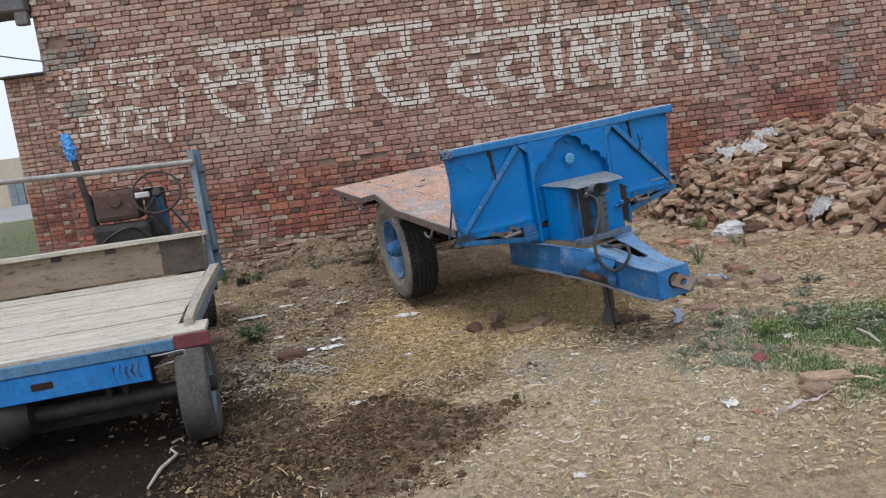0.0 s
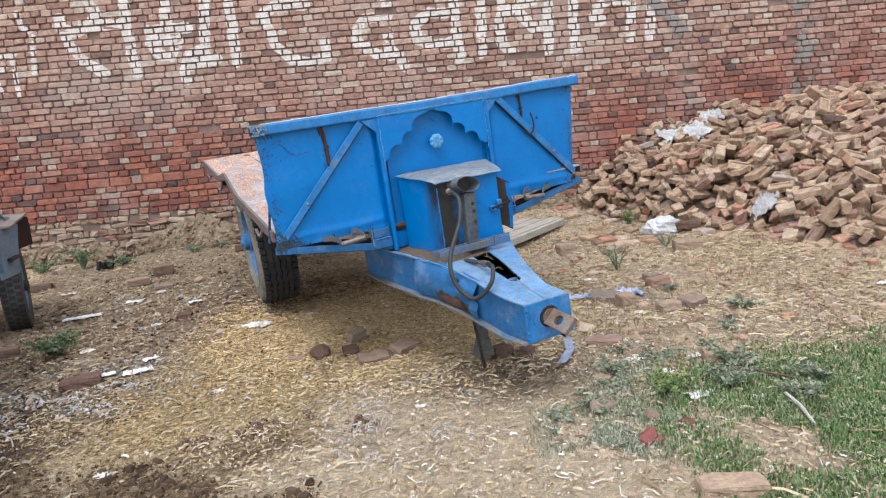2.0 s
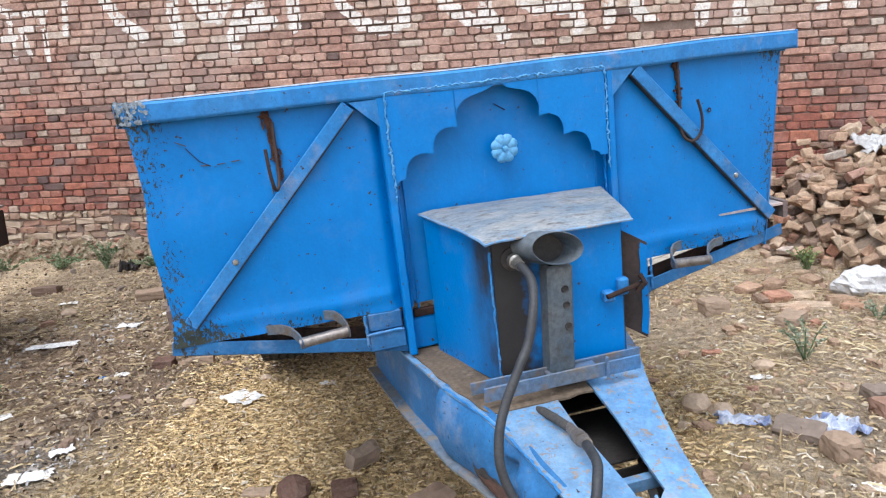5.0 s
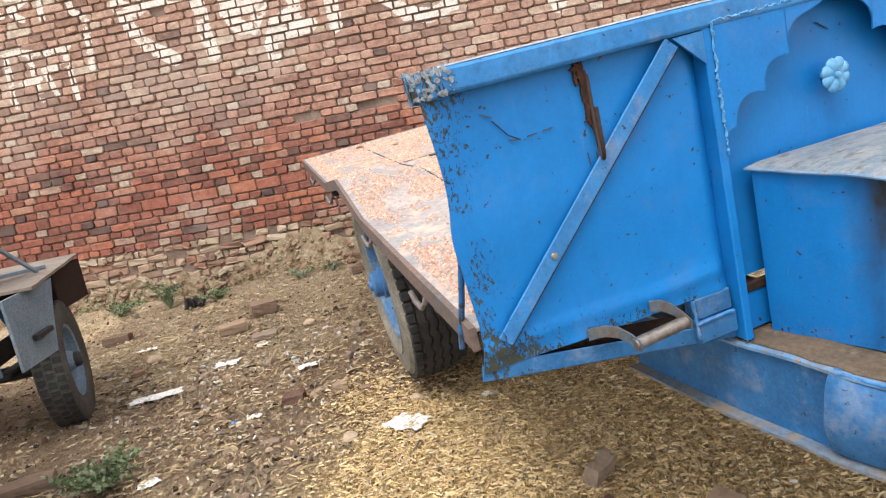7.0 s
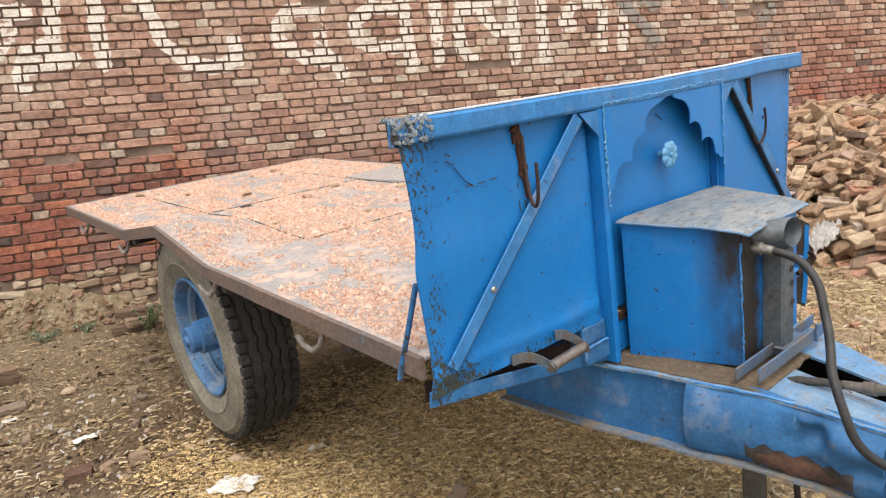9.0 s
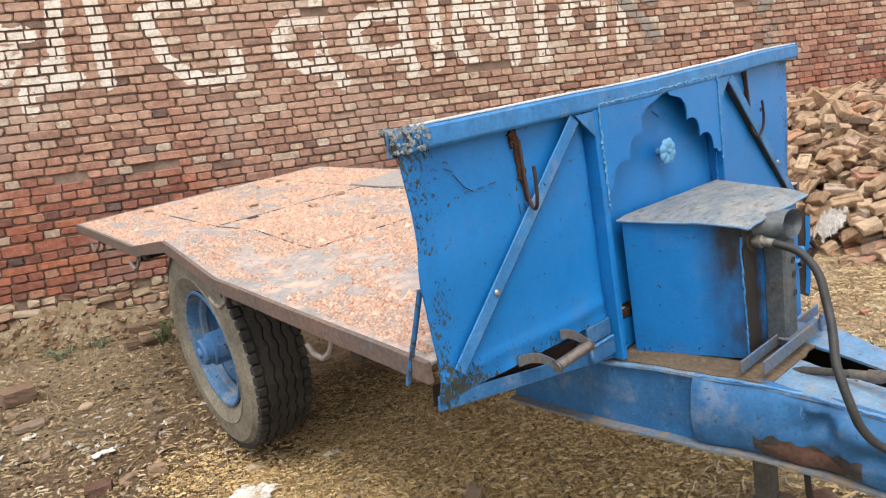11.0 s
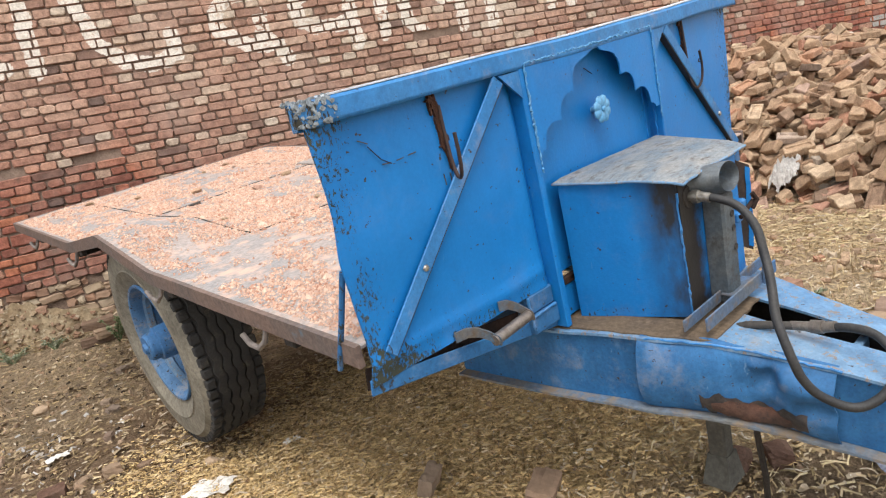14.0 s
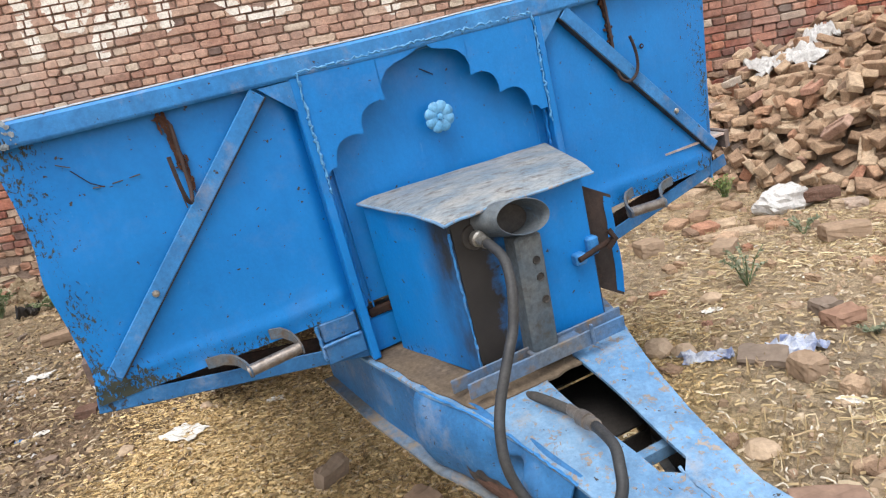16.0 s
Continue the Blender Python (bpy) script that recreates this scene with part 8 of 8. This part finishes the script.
for a, b, z0, z1, y in near:
    key = (round((b - a) / 0.004), round((z1 - z0) / 0.004))
    if key not in shapes:
        v, f = brick_shape(b - a, z1 - z0, rng)
        me = bpy.data.meshes.new("brick")
        me.from_pydata(v, [], f)
        me.materials.append(BRICK_ONE)
        shapes[key] = me
    ob = new("brick", shapes[key])
    ob.parent = wall
    ob.location = ((a + b) / 2, y, (z0 + z1) / 2)

# the set-back wall and the return, in the same bond
vs, fs = [], []
row = 0
z = 0.0
while z < 3.25:
    pitch = LEN if row % 2 else LEN / 2
    x = -5.08
    while x < -3.35:
        v, f = brick_shape(pitch - 0.009, PITCH - 0.009, rng)
        k = len(vs)
        vs += [(p[0] + x + pitch / 2, p[1] + 10.778 + rng.uniform(-0.003, 0.003), p[2] + z + PITCH / 2) for p in v]
        fs += [tuple(i + k for i in q) for q in f]
        x += pitch
    z += PITCH
    row += 1
fast("brickwork", vs, fs, BRICK_JOINED, "", "", "stuff", back)

# the lowest courses, eaten away by damp and salt
ERODED = tinted("eaten_brick", [(0.21, 0.125, 0.088), (0.29, 0.20, 0.14), (0.36, 0.28, 0.195), (0.25, 0.125, 0.085), (0.40, 0.33, 0.24), (0.30, 0.185, 0.125)], 0.96, "island", 14.0)
vs, fs = [], []
z, row = PLINTH_TOP, 0
while z > 0.12:
    pitch = LEN if row % 2 else LEN / 2
    x = X0 + rng.uniform(-0.04, 0.0)
    while x < 5.2:
        p = pitch * rng.uniform(0.45, 1.05)
        if rng.random() > 0.07:
            v, f = brick_shape(p - rng.uniform(0.003, 0.014), PITCH - rng.uniform(0.004, 0.022), rng)
            k, t = len(vs), rng.uniform(-0.14, 0.14)
            y = WALL_Y + rng.uniform(-0.012, 0.014) - 0.03 * max(0.0, nz(x * 1.7, z * 3, 5))
            q = [(p_ + rng.uniform(-0.010, 0.010), a_ + rng.uniform(-0.008, 0.008), b_ + rng.uniform(-0.009, 0.009)) for p_, a_, b_ in v]
            vs += [(a_ * math.cos(t) - c_ * math.sin(t) + x + p / 2, b_ + y, c_ * math.cos(t) + a_ * math.sin(t) + z - PITCH / 2) for a_, b_, c_ in q]
            fs += [tuple(i + k for i in g_) for g_ in f]
        x += p
    z -= PITCH
    row += 1
fast("eaten_courses", vs, fs, ERODED, "", "", "stuff", wall)


def mud_face(s, t):
    x = X0 + 8.2 * s
    bank = math.exp(-(((x + 0.62) / 0.42) ** 2))
    out = (0.07 + 0.10 * bank) * (1 - t) ** 0.9 * (0.7 + 0.6 * nz(x * 1.3, 4, 2)) + 0.02
    rough = 0.030 * nz(x * 5, t * 3, 3) + 0.022 * nz(x * 13, t * 8, 5) + 0.012 * nz(x * 31, t * 19, 7)
    return (x, WALL_Y + 0.012 - out + rough * (1.2 - t), -0.1 + (0.40 + 0.19 * bank + 0.18 * nz(x * 1.1, 1, 1) + 0.10 * nz(x * 5, 1, 1) + 0.05 * nz(x * 19, 1, 1)) * t)


part("plinth_mud", Geo().sheet(420, 24, mud_face, 0.02, (0, 1, 0)), plain("plinth_mud", (0.31, 0.245, 0.16), (0.175, 0.125, 0.075), 6.0, 0.97, 0.0, 1.0, 32.0, (0.45, 0.40, 0.29), 0.40), wall, "crumbled mud face of the plinth")
# crumbling plinth: broken bats and rubble bedded in mud
vs, fs = [], []
z = 0.36
while z > -0.1:
    h = rng.uniform(0.032, 0.06)
    x = X0
    while x < 4.6:
        w = rng.uniform(0.035, 0.11)
        if rng.random() > (0.13 if x < 0.4 else 0.5):
            x += w
            continue
        v, f = brick_shape(w - 0.004, h * rng.uniform(0.6, 1.0) - 0.004, rng)
        k = len(vs)
        y = WALL_Y - rng.uniform(-0.004, 0.030) - 0.10 * min(1.0, max(0.0, 0.36 - z) / 0.3)
        t = rng.uniform(-0.5, 0.5)
        vs += [(p[0] * math.cos(t) - p[2] * math.sin(t) + x + w / 2, p[1] * 1.8 + y + rng.uniform(-0.006, 0.006), p[2] * math.cos(t) + p[0] * math.sin(t) + z - h / 2) for p in v]
        fs += [tuple(i + k for i in q) for q in f]
        x += w
    z -= h
fast("plinth_rubble", vs, fs, PLINTH, "", "", "stuff", wall)
# crumbs and broken straw lying on the slope
vs, fs = [], []
for _ in range(2600):
    s_, t_ = rng.uniform(0, 0.62), rng.uniform(0.1, 0.97)
    p = Vector(mud_face(s_, t_))
    r = 0.006 + 0.028 * rng.random() ** 3
    k = len(vs)
    ring = [(p.x + r * math.cos(q * 1.2566 + t_ * 9) * rng.uniform(0.6, 1.4), p.z + 0.8 * r * math.sin(q * 1.2566 + t_ * 9) * rng.uniform(0.6, 1.4)) for q in range(5)]
    vs += [(a, p.y + 0.01, b) for a, b in ring] + [(p.x + (a - p.x) * 0.55, p.y - r * rng.uniform(0.4, 0.9), p.z + (b - p.z) * 0.55) for a, b in ring]
    fs += [(k + q, k + (q + 1) % 5, k + 5 + (q + 1) % 5, k + 5 + q) for q in range(5)] + [tuple(k + 5 + q for q in range(5))]
fast("plinth_crumbs", vs, fs, PLINTH, "", "", "stuff", wall)
vs, fs = [], []
for _ in range(5000):
    p = Vector(mud_face(rng.uniform(0, 0.62), rng.uniform(0.0, 0.6)))
    a, l_ = rng.uniform(0, 3.14), rng.uniform(0.01, 0.05)
    d, o = Vector((math.cos(a) * l_, -0.012, math.sin(a) * l_ * 0.6)), Vector((-math.sin(a), 0, math.cos(a))) * 0.0022
    k = len(vs)
    p.y -= 0.008
    vs += [tuple(p - d + o), tuple(p - d - o), tuple(p + d - o), tuple(p + d + o)]
    fs.append((k, k + 1, k + 2, k + 3))
fast("plinth_straw", vs, fs, STRAW, "", "", "stuff", wall)

# ---- painted lettering: whitewash on the brick faces, the joints left bare ----
LETTERS = {
    'sa': [[(-1.64, 2.97), (-1.18, 2.98), (-0.65, 2.97)], [(-1.37, 2.9), (-1.29, 2.73), (-1.33, 2.62), (-1.5, 2.54), (-1.66, 2.58), (-1.66, 2.69)], [(-1.33, 2.59), (-1.04, 2.58)], [(-1.64, 2.56), (-1.6, 2.4), (-1.48, 2.24), (-1.3, 2.1)], [(-0.98, 2.93), (-1.0, 2.56), (-0.99, 2.21), (-0.97, 2.08)]],
    'mra': [[(-0.62, 2.95), (-0.31, 2.96), (0.01, 2.97)], [(-0.56, 2.88), (-0.6, 2.51)], [(-0.77, 2.49), (-0.38, 2.49)], [(-0.76, 2.49), (-0.78, 2.36), (-0.71, 2.24), (-0.59, 2.21), (-0.52, 2.32)], [(-0.76, 2.39), (-0.49, 2.37)], [(-0.15, 2.98), (-0.17, 2.72), (-0.25, 2.11)], [(-0.22, 2.28), (-0.39, 2.21), (-0.48, 2.07), (-0.47, 1.97)], [(-0.44, 2.1), (-0.12, 2.15)]],
    'aa': [[(0.07, 2.88), (0.08, 2.49), (0.08, 2.1)]],
    'ta': [[(0.15, 2.96), (0.64, 2.96), (1.17, 2.94)], [(0.89, 2.96), (0.86, 2.62)], [(0.86, 2.62), (0.56, 2.64), (0.4, 2.55), (0.48, 2.36), (0.5, 2.24), (0.66, 2.08), (0.86, 2.02), (1.03, 2.08), (1.03, 2.22)]],
    'da': [[(1.32, 2.7), (1.87, 2.7)], [(1.73, 2.71), (1.72, 2.44)], [(1.72, 2.44), (1.48, 2.42), (1.37, 2.32), (1.38, 2.18), (1.58, 2.05), (1.8, 2.02)], [(1.71, 2.27), (1.7, 2.13), (1.82, 1.97), (1.86, 1.9)]],
    'va': [[(1.88, 2.72), (2.76, 2.7)], [(2.44, 2.73), (2.44, 2.31), (2.46, 1.93)], [(2.4, 2.42), (2.16, 2.43), (2.0, 2.32), (2.02, 2.16), (2.15, 2.1), (2.44, 2.11)]],
    'aa2': [[(2.74, 2.69), (2.72, 2.35), (2.71, 1.97)]],
    'kha': [[(2.87, 2.73), (3.64, 2.71)], [(3.11, 2.67), (3.16, 2.5)], [(2.97, 2.49), (2.92, 2.25), (2.93, 2.04), (3.06, 1.92)], [(3.0, 2.38), (3.3, 2.46)], [(3.14, 2.36), (3.27, 2.19), (3.45, 2.22)], [(3.5, 2.72), (3.46, 2.35), (3.44, 1.94)]],
    'aa3': [[(3.64, 2.73), (4.14, 2.73)], [(3.75, 2.71), (3.73, 2.35), (3.74, 1.9)]],
    'na': [[(3.98, 2.2), (4.02, 2.35), (4.11, 2.41), (4.36, 2.39)], [(3.95, 2.24), (4.05, 2.2)], [(4.38, 2.71), (4.37, 1.99)]],
    'aa4': [[(4.63, 2.75), (4.58, 1.98)]],
    'up': [[(1.66, 3.2), (1.67, 3.06)], [(1.83, 3.18), (1.8, 2.98)], [(2.04, 3.15), (2.08, 2.91)], [(2.52, 3.09), (2.52, 2.82)], [(2.75, 3.06), (2.75, 2.85)]],
    's1': [[(-3.38, 2.99), (-3.07, 2.95)], [(-2.99, 2.99), (-2.09, 2.98)], [(-3.4, 2.88), (-3.38, 2.75), (-3.26, 2.72), (-3.21, 2.97)], [(-3.02, 2.96), (-3.06, 2.76)], [(-2.77, 2.98), (-2.82, 2.75), (-2.65, 2.71)], [(-2.57, 2.83), (-2.36, 2.82), (-2.59, 2.73), (-2.49, 2.65)], [(-2.27, 2.96), (-2.32, 2.63)], [(-3.21, 2.61), (-3.05, 2.55), (-2.94, 2.59), (-2.99, 2.68), (-3.13, 2.67)]],
    's2': [[(-2.07, 2.78), (-2.05, 2.63), (-1.96, 2.56), (-1.98, 2.38), (-2.01, 2.17)]],
    's3': [[(-3.43, 2.42), (-3.05, 2.38)], [(-3.26, 2.37), (-3.27, 2.17), (-3.16, 2.17)], [(-3.04, 2.45), (-3.01, 2.3), (-3.03, 2.03)], [(-2.93, 2.36), (-2.99, 1.99)], [(-2.79, 2.44), (-2.45, 2.37)], [(-2.73, 2.37), (-2.77, 2.03), (-2.72, 1.92)], [(-2.53, 2.35), (-2.52, 2.0)], [(-2.67, 2.15), (-2.49, 2.17)], [(-2.38, 2.36), (-2.17, 2.37)], [(-2.43, 2.23), (-2.38, 2.01)], [(-2.21, 2.34), (-2.21, 1.95)], [(-2.41, 2.23), (-2.23, 2.24)]],
}
SMALL = ("s1", "s2", "s3")


def near_line(px, pz, a, b):
    ax, az, bx, bz = a[0], a[1], b[0], b[1]
    dx, dz = bx - ax, bz - az
    t = max(0.0, min(1.0, ((px - ax) * dx + (pz - az) * dz) / (dx * dx + dz * dz + 1e-9)))
    return math.hypot(px - ax - dx * t, pz - az - dz * t)


coat_count = [0]


def coat(name, strokes, half, material, label, wear, parent_kind="thing"):
    segs = [(s[i], s[i + 1]) for s in strokes for i in range(len(s) - 1)]
    xs = [p[0] for s in strokes for p in s]
    zs = [p[1] for s in strokes for p in s]
    lo, hi, bl, bh = min(xs) - half * 2, max(xs) + half * 2, min(zs) - half * 2, max(zs) + half * 2
    coat_count[0] += 1
    lift = 0.0012 + 0.0005 * coat_count[0] * (material is GREY_WASH) + 0.0003 * (coat_count[0] % 5)
    vs, fs = [], []
    for a, b, z0, z1, y in bricks:
        if b < lo or a > hi or z1 < bl or z0 > bh:
            continue
        na, nb = max(2, round((b - a) / 0.009)), 7
        for i in range(na):
            for j in range(nb):
                cx, cz = a + 0.004 + (b - a - 0.008) * (i + 0.5) / na, z0 + 0.004 + (z1 - z0 - 0.008) * (j + 0.5) / nb
                d = min(near_line(cx, cz, p, q) for p, q in segs)
                if d > half * (1 + 0.35 * nz(cx * 14, cz * 14, 2)) or nz(cx * 5, cz * 5, 8) * 0.8 + nz(cx * 31, cz * 31, 3) * 0.6 > wear:
                    continue
                hx, hz = (b - a - 0.008) / na / 2, (z1 - z0 - 0.008) / nb / 2
                k = len(vs)
                vs += [(cx - hx, y - lift, cz - hz), (cx + hx, y - lift, cz - hz), (cx + hx, y - lift, cz + hz), (cx - hx, y - lift, cz + hz)]
                fs.append((k, k + 1, k + 2, k + 3))
    if fs:
        fast(name, vs, fs, material, label, "", "stuff", wall)


for key, strokes in LETTERS.items():
    if key in SMALL:
        coat("painted_letters", strokes, 0.026, WHITEWASH, "faded small white painted letters on the brick wall", 0.34)
    elif key == "up":
        coat("painted_letters", strokes, 0.045, WHITEWASH, "faded feet of white letters high on the brick wall", 0.22)
    else:
        coat("painted_letter", strokes, 0.056, WHITEWASH, "large white painted letter, worn, on the brick wall", 0.55)
for strokes, half, wear in (([[(4.05, 3.05), (4.4, 2.6), (4.95, 2.02)]], 0.06, 0.4), ([[(5.15, 2.95), (5.8, 2.32)]], 0.03, 0.3), ([[(-3.45, 3.35), (-3.0, 3.3)], [(-3.5, 3.1), (-3.2, 3.15)], [(-3.3, 2.5), (-3.25, 2.6)]], 0.13, 0.12), ([[(4.7, 2.5), (4.95, 2.35), (4.6, 2.75)]], 0.07, 0.2), ([[(6.3, 1.3), (6.4, 1.9), (6.3, 2.3)]], 0.12, 0.0)):
    coat("cement_smear", strokes, half, GREY_WASH, "grey cement smear on the brick wall", wear)


# whitewashed foot of the wall, a plastered step and the brick pier at its far end
coat("whitewash_band", [[(8.6, 1.21), (9.6, 1.20), (10.45, 1.19)]], 0.075, GREY_SLAB, "pale whitewashed band low on the brick wall", 0.3)
step_ = part("plaster_step", Geo().sheet(60, 3, lambda s, t: (7.9 + 2.6 * s, WALL_Y - 0.13 + 0.13 * t + 0.008 * nz(s * 20, t, 1), 1.03 - 0.05 * s + 0.008 * nz(s * 15, t * 3, 4)), 0.30), plain("grey_plaster_step", (0.33, 0.285, 0.23), (0.27, 0.225, 0.18), 4.0, 0.95, 0.0, 0.5, 50.0), wall, "grey plastered step along the wall foot")
pier = part("pier", Geo().box((10.55, WALL_Y - 0.25, 0.0), (11.1, WALL_Y + 0.01, TOPZ), 0.01), MORTAR, wall, "brick pier at the end of the wall")
vs, fs = [], []
z, row = 0.9, 0
while z < TOPZ - PITCH:
    x = 10.545
    while x < 11.1:
        w = LEN / 2 if row % 2 else LEN
        w = min(w, 11.12 - x)
        if w > 0.05:
            v, f = brick_shape(w - 0.008, PITCH - 0.008, rng)
            k = len(vs)
            vs += [(p[0] + x + w / 2, p[1] + WALL_Y - 0.262, p[2] + z + PITCH / 2) for p in v]
            fs += [tuple(i + k for i in q) for q in f]
        x += w
    for q in range(2):
        v, f = brick_shape(0.122, PITCH - 0.008, rng)
        k = len(vs)
        vs += [(p[1] + 10.538, WALL_Y - 0.19 + 0.126 * q + p[0], p[2] + z + PITCH / 2) for p in v]
        fs += [tuple(reversed([i + k for i in r])) for r in f]
    z += PITCH
    row += 1
fast("pier_bricks", vs, fs, BRICK_JOINED, "", "", "stuff", wall)
